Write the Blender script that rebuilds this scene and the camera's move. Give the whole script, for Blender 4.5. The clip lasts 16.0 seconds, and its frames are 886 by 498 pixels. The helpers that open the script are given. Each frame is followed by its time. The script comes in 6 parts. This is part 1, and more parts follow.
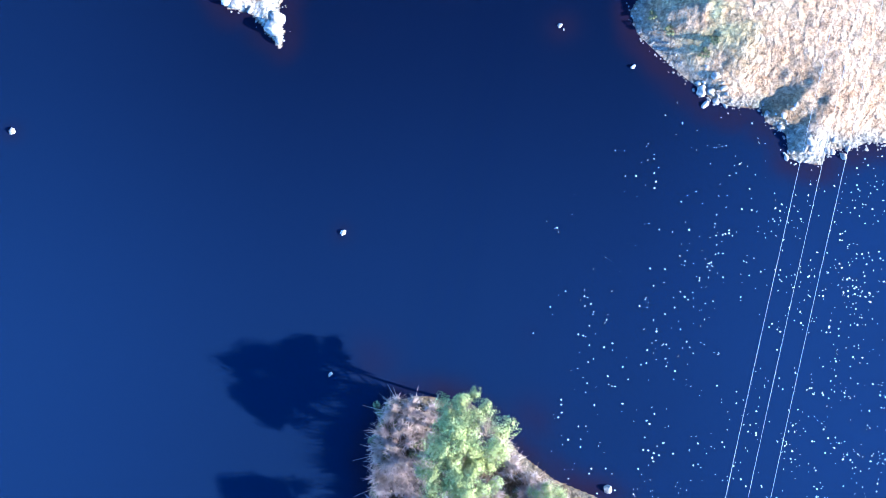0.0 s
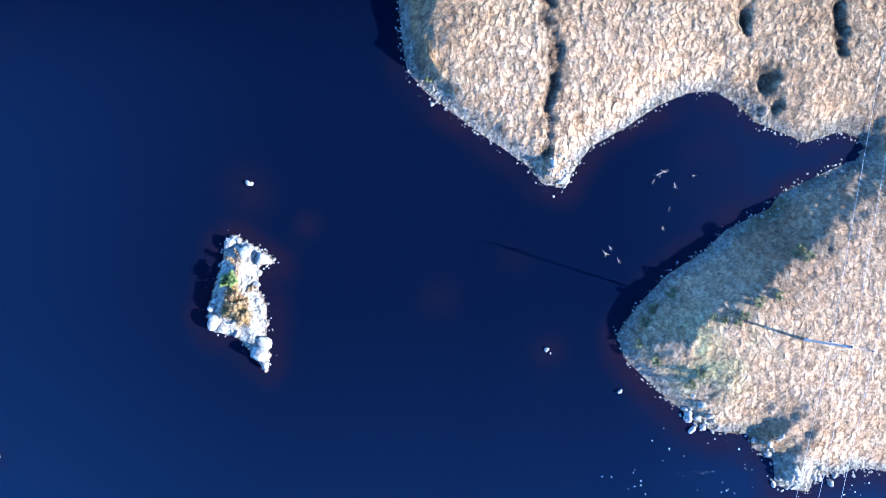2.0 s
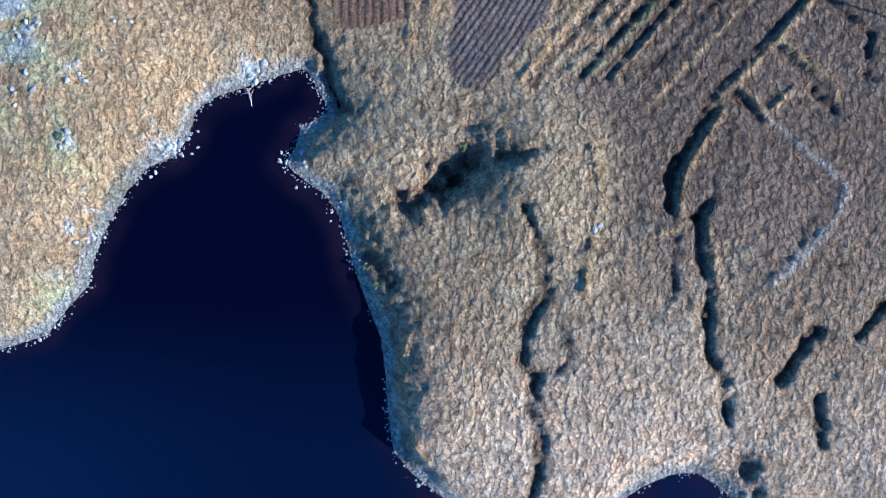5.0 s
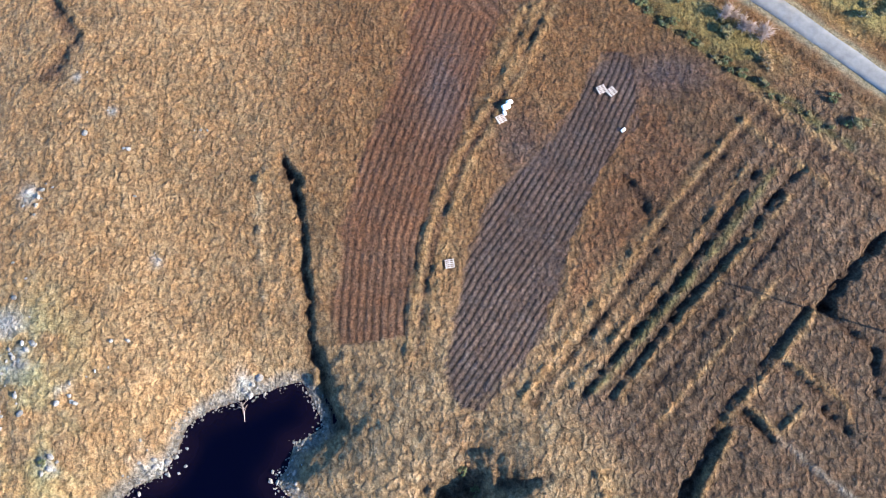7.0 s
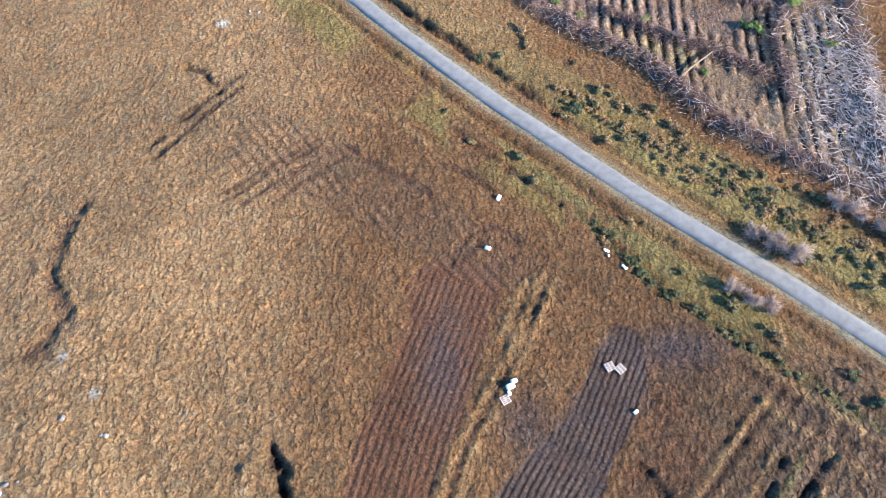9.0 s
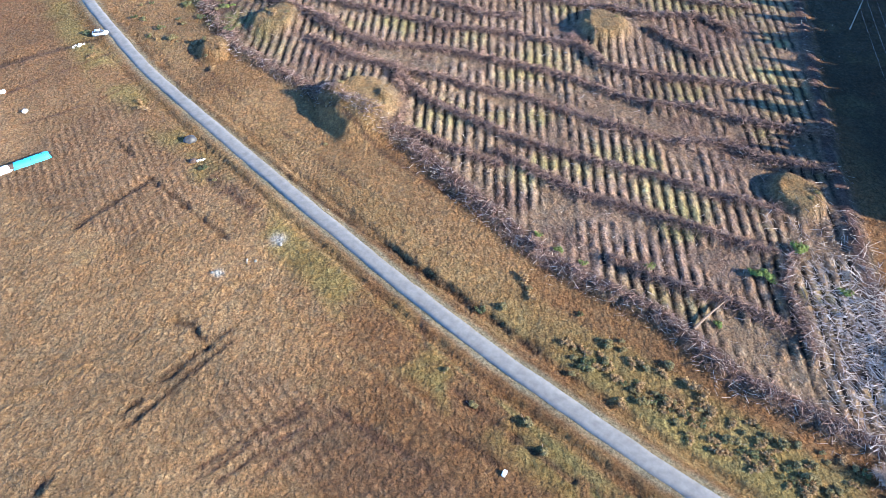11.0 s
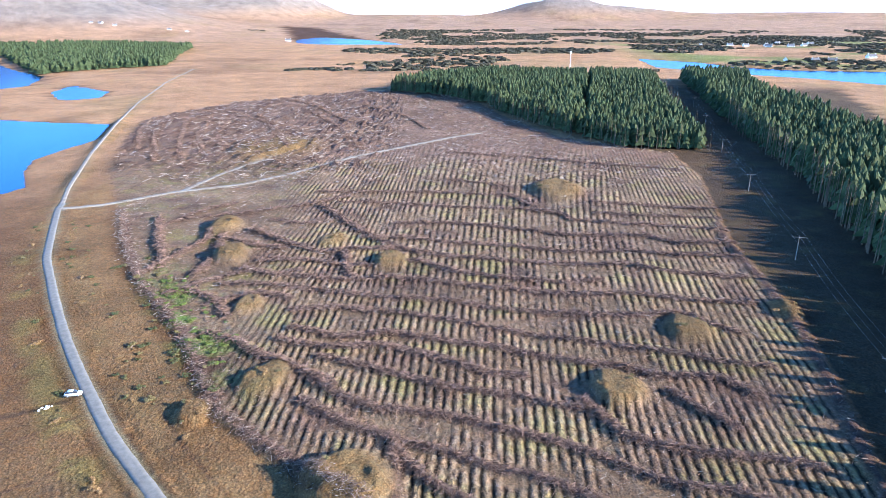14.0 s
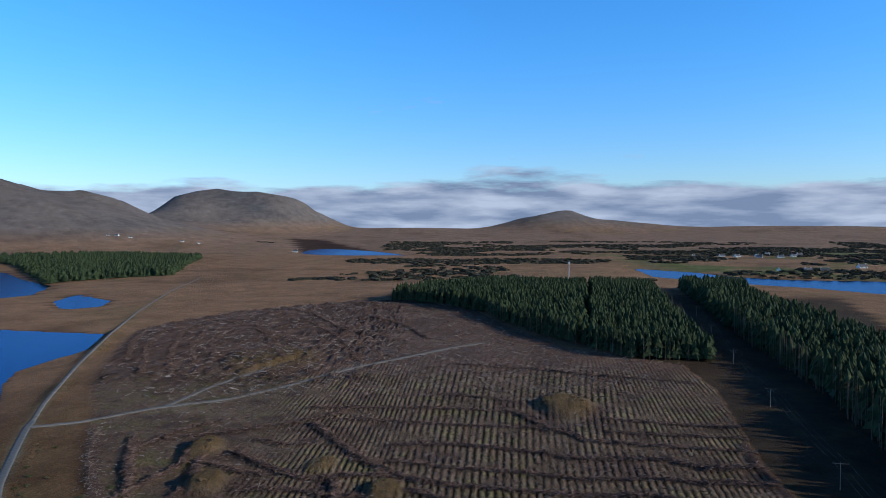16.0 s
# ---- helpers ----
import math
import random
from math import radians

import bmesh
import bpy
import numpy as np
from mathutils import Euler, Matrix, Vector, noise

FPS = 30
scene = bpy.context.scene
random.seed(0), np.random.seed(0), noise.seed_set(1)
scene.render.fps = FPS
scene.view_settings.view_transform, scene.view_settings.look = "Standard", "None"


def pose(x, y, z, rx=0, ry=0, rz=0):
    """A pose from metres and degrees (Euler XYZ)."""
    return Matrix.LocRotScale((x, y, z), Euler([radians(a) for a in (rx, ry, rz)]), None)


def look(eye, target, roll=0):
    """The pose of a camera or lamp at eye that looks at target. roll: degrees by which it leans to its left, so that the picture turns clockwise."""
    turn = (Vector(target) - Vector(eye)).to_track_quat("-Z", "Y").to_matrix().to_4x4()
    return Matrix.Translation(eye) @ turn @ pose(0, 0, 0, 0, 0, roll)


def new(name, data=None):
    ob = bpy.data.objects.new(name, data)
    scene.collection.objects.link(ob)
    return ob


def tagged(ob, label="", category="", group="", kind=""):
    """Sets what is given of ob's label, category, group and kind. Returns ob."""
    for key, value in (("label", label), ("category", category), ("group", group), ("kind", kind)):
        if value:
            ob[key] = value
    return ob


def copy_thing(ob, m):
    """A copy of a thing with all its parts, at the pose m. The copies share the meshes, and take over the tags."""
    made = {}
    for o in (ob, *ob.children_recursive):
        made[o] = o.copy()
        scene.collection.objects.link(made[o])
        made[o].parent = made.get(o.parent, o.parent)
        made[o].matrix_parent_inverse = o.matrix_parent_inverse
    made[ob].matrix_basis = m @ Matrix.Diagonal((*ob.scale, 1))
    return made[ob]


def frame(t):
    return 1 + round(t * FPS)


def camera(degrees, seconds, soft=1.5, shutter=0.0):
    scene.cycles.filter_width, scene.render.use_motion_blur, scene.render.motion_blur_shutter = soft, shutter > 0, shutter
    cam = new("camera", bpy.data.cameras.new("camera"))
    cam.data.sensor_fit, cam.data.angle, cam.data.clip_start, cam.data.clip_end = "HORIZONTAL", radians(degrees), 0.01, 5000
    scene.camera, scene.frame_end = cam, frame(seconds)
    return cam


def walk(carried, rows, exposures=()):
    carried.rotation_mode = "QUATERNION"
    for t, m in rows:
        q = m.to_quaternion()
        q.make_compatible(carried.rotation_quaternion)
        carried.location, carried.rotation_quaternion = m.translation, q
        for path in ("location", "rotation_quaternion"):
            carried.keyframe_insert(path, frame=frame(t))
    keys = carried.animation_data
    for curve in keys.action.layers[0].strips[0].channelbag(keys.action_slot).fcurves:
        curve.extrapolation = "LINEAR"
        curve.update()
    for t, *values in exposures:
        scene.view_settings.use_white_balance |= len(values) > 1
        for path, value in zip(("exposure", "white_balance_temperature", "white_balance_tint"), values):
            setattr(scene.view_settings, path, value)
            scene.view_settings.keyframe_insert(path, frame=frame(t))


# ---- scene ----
cam = camera(65.6, 16.0, soft=0.85)
PATH = [
    (0, (0.802, 6.941, 86.717), (0.807, 6.998, 84.717), 5.0),
    (0.5, (1.202, 17.224, 86.991), (1.206, 17.284, 84.992), 3.8),
    (1, (1.699, 27.564, 87.206), (1.702, 27.626, 85.207), 1.9),
    (1.5, (2.111, 37.604, 87.572), (2.114, 37.67, 85.574), 2.4),
    (2, (2.286, 47.071, 87.998), (2.295, 47.153, 86.0), 6.4),
    (2.5, (2.618, 55.887, 88.59), (2.631, 55.997, 86.593), 6.4),
    (3, (3.039, 64.018, 89.193), (3.052, 64.145, 87.197), 5.4),
    (3.2, (3.182, 67.214, 89.327), (3.194, 67.341, 87.331), 5.4),
    (5.3, (3.223, 101.562, 91.225), (3.245, 101.635, 89.227), 17.3),
    (5.5, (3.288, 104.508, 91.273), (3.308, 104.603, 89.276), 12.2),
    (6, (3.47, 110.865, 91.35), (3.485, 111.109, 89.365), 4.2),
    (6.5, (3.437, 115.431, 91.651), (3.45, 115.793, 89.684), 2.7),
    (7, (3.383, 119.122, 91.685), (3.394, 119.615, 89.747), 1.9),
    (7.2, (3.354, 120.502, 91.678), (3.364, 121.045, 89.753), 1.7),
    (7.5, (3.284, 122.428, 91.703), (3.294, 123.049, 89.802), 1.5),
    (8, (3.259, 125.769, 91.693), (3.266, 126.522, 89.84), 1.2),
    (8.5, (3.236, 129.237, 91.685), (3.241, 130.108, 89.885), 1.0),
    (9, (3.193, 132.62, 91.677), (3.196, 133.613, 89.941), 0.8),
    (9.5, (3.173, 135.99, 91.734), (3.174, 137.094, 90.067), 0.7),
    (9.7, (3.241, 137.345, 91.799), (3.239, 138.497, 90.164), 0.5),
    (11.8, (4.454, 152.906, 92.927), (4.426, 154.475, 91.688), -0.1),
    (12, (4.504, 154.454, 92.978), (4.474, 156.062, 91.79), -0.1),
    (12.5, (4.365, 158.187, 93.116), (4.335, 159.882, 92.056), 0.0),
    (13, (4.324, 161.693, 93.11), (4.292, 163.462, 92.179), 0.0),
    (13.5, (4.401, 165.438, 93.046), (4.366, 167.274, 92.255), 0.0),
    (14, (4.336, 169.361, 92.913), (4.299, 171.252, 92.262), 0.0),
    (14.5, (4.148, 173.403, 92.809), (4.11, 175.338, 92.308), 0.1),
    (15, (3.874, 177.582, 92.84), (3.836, 179.551, 92.49), 0.1),
    (15.5, (4.021, 181.598, 92.844), (3.98, 183.587, 92.641), 0.1),
    (16, (4.44, 186.034, 92.931), (4.397, 188.033, 92.864), -0.0),
]
EXPOSURES = [(0.0, 3.2, 5300, 10), (1.0, 3.1, 5250, 10), (2.0, 2.8, 5250, 9), (3.0, 2.55, 5100, 7), (5.3, 2.1, 4850, 4), (6.0, 2.1, 4950, 4), (6.5, 2.2, 6500, 10), (9.5, 2.2, 6400, 10),
             (12.0, 2.15, 6200, 9), (14.1, 1.95, 6050, 9), (14.5, 1.6, 5850, 7), (14.8, 1.15, 5900, 8), (15.2, 0.5, 6000, 8), (15.6, -0.15, 5950, 7), (16.0, -0.5, 5900, 5)]
walk(cam, [(t, look(eye, target, roll)) for t, eye, target, roll in PATH], EXPOSURES)

# world, sun ----------------------------------------------------------------
SUN_EL = 20.0
SUN_DIR = Vector((0.954, -0.30, 0)).normalized() * math.cos(radians(SUN_EL)) + Vector((0, 0, math.sin(radians(SUN_EL))))


def node(nt, kind, **values):
    n = nt.nodes.new(kind)
    for key, value in values.items():
        n.inputs[key].default_value = value
    return n


def make_world():
    w = bpy.data.worlds.new("sky")
    scene.world = w
    w.use_nodes = True
    nt = w.node_tree
    nt.nodes.clear()
    ln = nt.links.new
    out = nt.nodes.new("ShaderNodeOutputWorld")
    back = node(nt, "ShaderNodeBackground", Strength=SKY)
    sky = nt.nodes.new("ShaderNodeTexSky")
    sky.sky_type, sky.sun_disc = "NISHITA", False
    sky.sun_elevation, sky.sun_rotation = radians(SUN_EL), math.atan2(SUN_DIR.x, SUN_DIR.y)
    sky.air_density, sky.dust_density, sky.ozone_density = 1.0, 0.3, 2.5
    co = nt.nodes.new("ShaderNodeTexCoord")
    sep = nt.nodes.new("ShaderNodeSeparateXYZ")
    ln(co.outputs["Generated"], sep.inputs[0])
    # a bank of stratocumulus low over the whole horizon, and a few loose shreds above it
    stretch = nt.nodes.new("ShaderNodeVectorMath")
    stretch.operation = "MULTIPLY"
    stretch.inputs[1].default_value = (3.0, 3.0, 17.0)
    ln(co.outputs["Generated"], stretch.inputs[0])
    noise_a = node(nt, "ShaderNodeTexNoise", Scale=1.5, Detail=6.0, Roughness=0.55)
    ln(stretch.outputs[0], noise_a.inputs["Vector"])
    edge = nt.nodes.new("ShaderNodeMapRange")
    edge.inputs["From Min"].default_value, edge.inputs["From Max"].default_value = 0.015, 0.088
    edge.inputs["To Min"].default_value, edge.inputs["To Max"].default_value = 0.42, -0.24
    ln(sep.outputs["Z"], edge.inputs["Value"])
    add = nt.nodes.new("ShaderNodeMath")
    add.operation = "ADD"
    ln(noise_a.outputs["Fac"], add.inputs[0])
    ln(edge.outputs[0], add.inputs[1])
    ramp = nt.nodes.new("ShaderNodeMapRange")
    ramp.inputs["From Min"].default_value, ramp.inputs["From Max"].default_value = 0.47, 0.60
    ln(add.outputs[0], ramp.inputs["Value"])
    tone = node(nt, "ShaderNodeTexNoise", Scale=3.1, Detail=5.0, Roughness=0.5)
    ln(stretch.outputs[0], tone.inputs["Vector"])
    cloud = nt.nodes.new("ShaderNodeValToRGB")
    cloud.color_ramp.elements[0].position, cloud.color_ramp.elements[1].position = 0.38, 0.66
    cloud.color_ramp.elements[0].color = (4.0, 5.0, 7.5, 1)
    cloud.color_ramp.elements[1].color = (9.6, 10.4, 12.8, 1)
    ln(tone.outputs["Fac"], cloud.inputs[0])
    mix = nt.nodes.new("ShaderNodeMixRGB")
    ln(ramp.outputs[0], mix.inputs[0])
    rich = nt.nodes.new("ShaderNodeHueSaturation")
    rich.inputs["Saturation"].default_value, rich.inputs["Value"].default_value = 1.1, 1.15
    ln(sky.outputs[0], rich.inputs["Color"])
    # pale and bright low down, deep towards the zenith
    depth = nt.nodes.new("ShaderNodeValToRGB")
    depth.color_ramp.interpolation = "EASE"
    depth.color_ramp.elements[0].position, depth.color_ramp.elements[1].position = 0.0, 0.62
    depth.color_ramp.elements[0].color = (1.9, 2.2, 2.9, 1)
    depth.color_ramp.elements[1].color = (0.30, 0.35, 0.50, 1)
    mid = depth.color_ramp.elements.new(0.31)
    mid.color = (1.38, 2.65, 3.8, 1)
    ln(sep.outputs["Z"], depth.inputs[0])
    cool = nt.nodes.new("ShaderNodeMixRGB")
    cool.blend_type = "MULTIPLY"
    cool.inputs[0].default_value = 1.0
    ln(depth.outputs[0], cool.inputs[2])
    ln(rich.outputs[0], cool.inputs[1])
    ln(cool.outputs[0], mix.inputs[1])
    ln(cloud.outputs[0], mix.inputs[2])
    ln(mix.outputs[0], back.inputs["Color"])
    ln(back.outputs[0], out.inputs[0])


SKY = 0.075
make_world()
sun = new("sun", bpy.data.lights.new("sun", "SUN"))
sun.data.energy, sun.data.angle, sun.data.color = 5.0, radians(0.5), (1.0, 0.90, 0.76)
sun.matrix_world = look(SUN_DIR * 300, (0, 0, 0))

# materials -----------------------------------------------------------------


def material(name, a, b=None, scale=4.0, rough=0.85, bump=0.3, metal=0.0, spec=0.25, spread=0.0, detail=5.0, islands=False):
    """Two colours mixed by noise at two scales, with a fine relief."""
    m = bpy.data.materials.new(name)
    m.use_nodes = True
    nt = m.node_tree
    ln = nt.links.new
    bs = nt.nodes["Principled BSDF"]
    bs.inputs["Roughness"].default_value, bs.inputs["Metallic"].default_value = rough, metal
    bs.inputs["Specular IOR Level"].default_value = spec
    co = nt.nodes.new("ShaderNodeTexCoord")
    big = node(nt, "ShaderNodeTexNoise", Scale=scale, Detail=detail, Roughness=0.65)
    ln(co.outputs["Object"], big.inputs["Vector"])
    ramp = nt.nodes.new("ShaderNodeValToRGB")
    ramp.color_ramp.elements[0].position, ramp.color_ramp.elements[1].position = 0.35, 0.65
    ramp.color_ramp.elements[0].color = (*a, 1)
    ramp.color_ramp.elements[1].color = (*(b or [c * 0.7 for c in a]), 1)
    ln(big.outputs["Fac"], ramp.inputs[0])
    last = ramp.outputs[0]
    if spread:
        if islands:
            src = nt.nodes.new("ShaderNodeNewGeometry").outputs["Random Per Island"]
        else:
            src = nt.nodes.new("ShaderNodeObjectInfo").outputs["Random"]
        rng = nt.nodes.new("ShaderNodeMapRange")
        rng.inputs["To Min"].default_value, rng.inputs["To Max"].default_value = 1 - spread, 1 + spread
        ln(src, rng.inputs["Value"])
        hsv = nt.nodes.new("ShaderNodeHueSaturation")
        ln(rng.outputs[0], hsv.inputs["Value"])
        ln(last, hsv.inputs["Color"])
        last = hsv.outputs[0]
    ln(last, bs.inputs["Base Color"])
    if bump:
        fine = node(nt, "ShaderNodeTexNoise", Scale=scale * 6, Detail=4.0, Roughness=0.7)
        ln(co.outputs["Object"], fine.inputs["Vector"])
        bp = node(nt, "ShaderNodeBump", Strength=bump, Distance=0.05)
        ln(fine.outputs["Fac"], bp.inputs["Height"])
        ln(bp.outputs[0], bs.inputs["Normal"])
    return m


def ground_material():
    """Surface colours come as an attribute of the sheet; rows of ridges, tussocks and grain are added here."""
    m = bpy.data.materials.new("bog_ground")
    m.use_nodes = True
    nt = m.node_tree
    ln = nt.links.new
    bs = nt.nodes["Principled BSDF"]
    bs.inputs["Roughness"].default_value, bs.inputs["Specular IOR Level"].default_value = 0.95, 0.1
    tint = nt.nodes.new("ShaderNodeAttribute")
    tint.attribute_name = "tint"
    rows = nt.nodes.new("ShaderNodeAttribute")
    rows.attribute_name = "rows"
    sep = nt.nodes.new("ShaderNodeSeparateXYZ")
    ln(rows.outputs["Vector"], sep.inputs[0])
    co = nt.nodes.new("ShaderNodeTexCoord")
    grain = node(nt, "ShaderNodeTexNoise", Scale=2.6, Detail=6.0, Roughness=0.72)
    ln(co.outputs["Object"], grain.inputs["Vector"])
    # x: phase of the rows, y: how strongly they show, z: how tussocky the cover is
    wob = node(nt, "ShaderNodeTexNoise", Scale=0.35, Detail=4.0, Roughness=0.6)
    ln(co.outputs["Object"], wob.inputs["Vector"])

    def maths(op, x, y):
        n = nt.nodes.new("ShaderNodeMath")
        n.operation = op
        for i, v in enumerate((x, y)):
            if v is None:
                continue
            if isinstance(v, (int, float)):
                n.inputs[i].default_value = v
            else:
                ln(v, n.inputs[i])
        return n.outputs[0]

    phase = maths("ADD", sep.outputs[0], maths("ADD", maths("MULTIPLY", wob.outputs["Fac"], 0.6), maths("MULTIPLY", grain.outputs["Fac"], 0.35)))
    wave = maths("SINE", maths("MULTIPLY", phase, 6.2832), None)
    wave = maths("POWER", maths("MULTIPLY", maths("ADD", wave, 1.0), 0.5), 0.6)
    patch = node(nt, "ShaderNodeTexNoise", Scale=0.16, Detail=5.0, Roughness=0.62)
    ln(co.outputs["Object"], patch.inputs["Vector"])
    heath = nt.nodes.new("ShaderNodeAttribute")
    heath.attribute_name = "heath"
    # tufts of grass parted by narrow creases; on the heath, rounder clods
    drift = node(nt, "ShaderNodeTexNoise", Scale=1.1, Detail=4.0, Roughness=0.65)
    ln(co.outputs["Object"], drift.inputs["Vector"])
    bend = nt.nodes.new("ShaderNodeVectorMath")
    bend.operation = "MULTIPLY_ADD"
    bend.inputs[1].default_value = (1.7, 1.7, 0.0)
    ln(drift.outputs["Color"], bend.inputs[0])
    ln(co.outputs["Object"], bend.inputs[2])
    flat = nt.nodes.new("ShaderNodeVectorMath")
    flat.operation = "MULTIPLY"
    flat.inputs[1].default_value = (1.0, 0.72, 0.0)
    ln(bend.outputs[0], flat.inputs[0])
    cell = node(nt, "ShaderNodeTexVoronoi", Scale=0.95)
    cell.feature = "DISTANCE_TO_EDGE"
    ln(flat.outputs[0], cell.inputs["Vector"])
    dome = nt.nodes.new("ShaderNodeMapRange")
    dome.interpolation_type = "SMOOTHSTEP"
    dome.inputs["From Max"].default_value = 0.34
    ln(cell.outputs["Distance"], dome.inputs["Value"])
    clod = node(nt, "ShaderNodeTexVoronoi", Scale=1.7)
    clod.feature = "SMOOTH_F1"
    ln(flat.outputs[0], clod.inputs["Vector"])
    # brightness factor: creases and furrows darkened, tops lightened, partly shading put into the colour
    f1 = maths("MAXIMUM", maths("ADD", maths("MULTIPLY", grain.outputs["Fac"], 3.0), -0.5), 0.15)
    wide = node(nt, "ShaderNodeTexNoise", Scale=0.022, Detail=7.0, Roughness=0.68)
    ln(co.outputs["Object"], wide.inputs["Vector"])
    f2 = maths("MULTIPLY", maths("ADD", maths("MULTIPLY", patch.outputs["Fac"], 0.7), 0.65), maths("ADD", maths("MULTIPLY", wide.outputs["Fac"], 1.5), 0.25))
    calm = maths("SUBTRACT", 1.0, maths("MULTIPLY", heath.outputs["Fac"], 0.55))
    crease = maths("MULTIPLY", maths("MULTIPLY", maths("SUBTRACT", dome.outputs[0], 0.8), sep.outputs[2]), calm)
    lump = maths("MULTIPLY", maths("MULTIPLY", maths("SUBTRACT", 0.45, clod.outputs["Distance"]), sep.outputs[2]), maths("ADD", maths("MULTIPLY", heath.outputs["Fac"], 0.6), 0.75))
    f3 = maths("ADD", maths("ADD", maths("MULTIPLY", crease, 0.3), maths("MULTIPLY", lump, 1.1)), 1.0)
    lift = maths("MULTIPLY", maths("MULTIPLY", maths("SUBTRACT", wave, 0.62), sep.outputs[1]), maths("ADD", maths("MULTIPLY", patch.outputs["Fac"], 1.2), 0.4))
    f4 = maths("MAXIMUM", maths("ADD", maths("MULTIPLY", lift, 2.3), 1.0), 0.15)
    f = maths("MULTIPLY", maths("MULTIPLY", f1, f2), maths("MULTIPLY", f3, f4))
    hue = nt.nodes.new("ShaderNodeMixRGB")
    hue.blend_type = "MULTIPLY"
    hue.inputs[0].default_value = 1.0
    shift = nt.nodes.new("ShaderNodeValToRGB")
    shift.color_ramp.elements[0].position, shift.color_ramp.elements[1].position = 0.33, 0.68
    shift.color_ramp.elements[0].color = (1.10, 0.98, 0.86, 1)
    shift.color_ramp.elements[1].color = (0.92, 1.0, 1.04, 1)
    mid = node(nt, "ShaderNodeTexNoise", Scale=0.5, Detail=4.0, Roughness=0.7)
    ln(co.outputs["Object"], mid.inputs["Vector"])
    ln(mid.outputs["Fac"], shift.inputs[0])
    ln(tint.outputs["Color"], hue.inputs[1])
    ln(shift.outputs[0], hue.inputs[2])
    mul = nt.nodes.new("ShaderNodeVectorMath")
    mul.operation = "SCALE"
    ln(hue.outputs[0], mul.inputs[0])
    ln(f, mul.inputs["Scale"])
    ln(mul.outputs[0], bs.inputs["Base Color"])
    # relief
    hgt = maths("ADD", maths("ADD", maths("MULTIPLY", maths("MULTIPLY", crease, drift.outputs["Fac"]), 0.30), maths("MULTIPLY", lump, 1.25)),
                maths("ADD", maths("ADD", maths("MULTIPLY", grain.outputs["Fac"], 0.75), maths("MULTIPLY", maths("MULTIPLY", drift.outputs["Fac"], sep.outputs[2]), 1.1)), maths("MULTIPLY", maths("MULTIPLY", wave, sep.outputs[1]), 0.42)))
    bp = node(nt, "ShaderNodeBump", Strength=1.0, Distance=1.0)
    ln(hgt, bp.inputs["Height"])
    ln(bp.outputs[0], bs.inputs["Normal"])
    return m


def water_material():
    m = bpy.data.materials.new("peat_water")
    m.use_nodes = True
    nt = m.node_tree
    ln = nt.links.new
    nt.nodes.remove(nt.nodes["Principled BSDF"])
    at = nt.nodes.new("ShaderNodeAttribute")
    at.attribute_name = "shallow"
    co = nt.nodes.new("ShaderNodeTexCoord")
    blotch = node(nt, "ShaderNodeTexNoise", Scale=0.12, Detail=4.0)
    ln(co.outputs["Object"], blotch.inputs["Vector"])
    fac = nt.nodes.new("ShaderNodeMath")
    fac.operation = "MULTIPLY"
    span = nt.nodes.new("ShaderNodeMapRange")
    span.inputs["From Min"].default_value, span.inputs["From Max"].default_value = 0.3, 0.7
    span.inputs["To Min"].default_value, span.inputs["To Max"].default_value = 0.2, 1.0
    ln(blotch.outputs["Fac"], span.inputs["Value"])
    ln(at.outputs["Fac"], fac.inputs[0])
    ln(span.outputs[0], fac.inputs[1])
    mix = nt.nodes.new("ShaderNodeMixRGB")
    # peat-black body; sky reflection put into the colour as blue over the wide lake
    clear = nt.nodes.new("ShaderNodeAttribute")
    clear.attribute_name = "sky_sheen"
    deep = nt.nodes.new("ShaderNodeMixRGB")
    deep.inputs[1].default_value = (0.0004, 0.0006, 0.0040, 1)
    deep.inputs[2].default_value = (0.0032, 0.0092, 0.0280, 1)
    ln(clear.outputs["Fac"], deep.inputs[0])
    ln(deep.outputs[0], mix.inputs[1])
    mix.inputs[2].default_value = (0.0065, 0.0036, 0.0080, 1)
    ln(fac.outputs[0], mix.inputs[0])
    body = nt.nodes.new("ShaderNodeBsdfDiffuse")
    ln(mix.outputs[0], body.inputs["Color"])
    gloss = node(nt, "ShaderNodeBsdfGlossy", Roughness=0.16, Color=(0.26, 0.40, 0.66, 1))
    rip = node(nt, "ShaderNodeTexNoise", Scale=1.4, Detail=4.0)
    ln(co.outputs["Object"], rip.inputs["Vector"])
    bp = node(nt, "ShaderNodeBump", Strength=0.10, Distance=0.3)
    ln(rip.outputs["Fac"], bp.inputs["Height"])
    ln(bp.outputs[0], gloss.inputs["Normal"])
    fres = node(nt, "ShaderNodeFresnel", IOR=1.33)
    top = nt.nodes.new("ShaderNodeMixShader")
    ln(fres.outputs[0], top.inputs[0])
    ln(body.outputs[0], top.inputs[1])
    ln(gloss.outputs[0], top.inputs[2])
    ln(top.outputs[0], nt.nodes["Material Output"].inputs["Surface"])
    return m


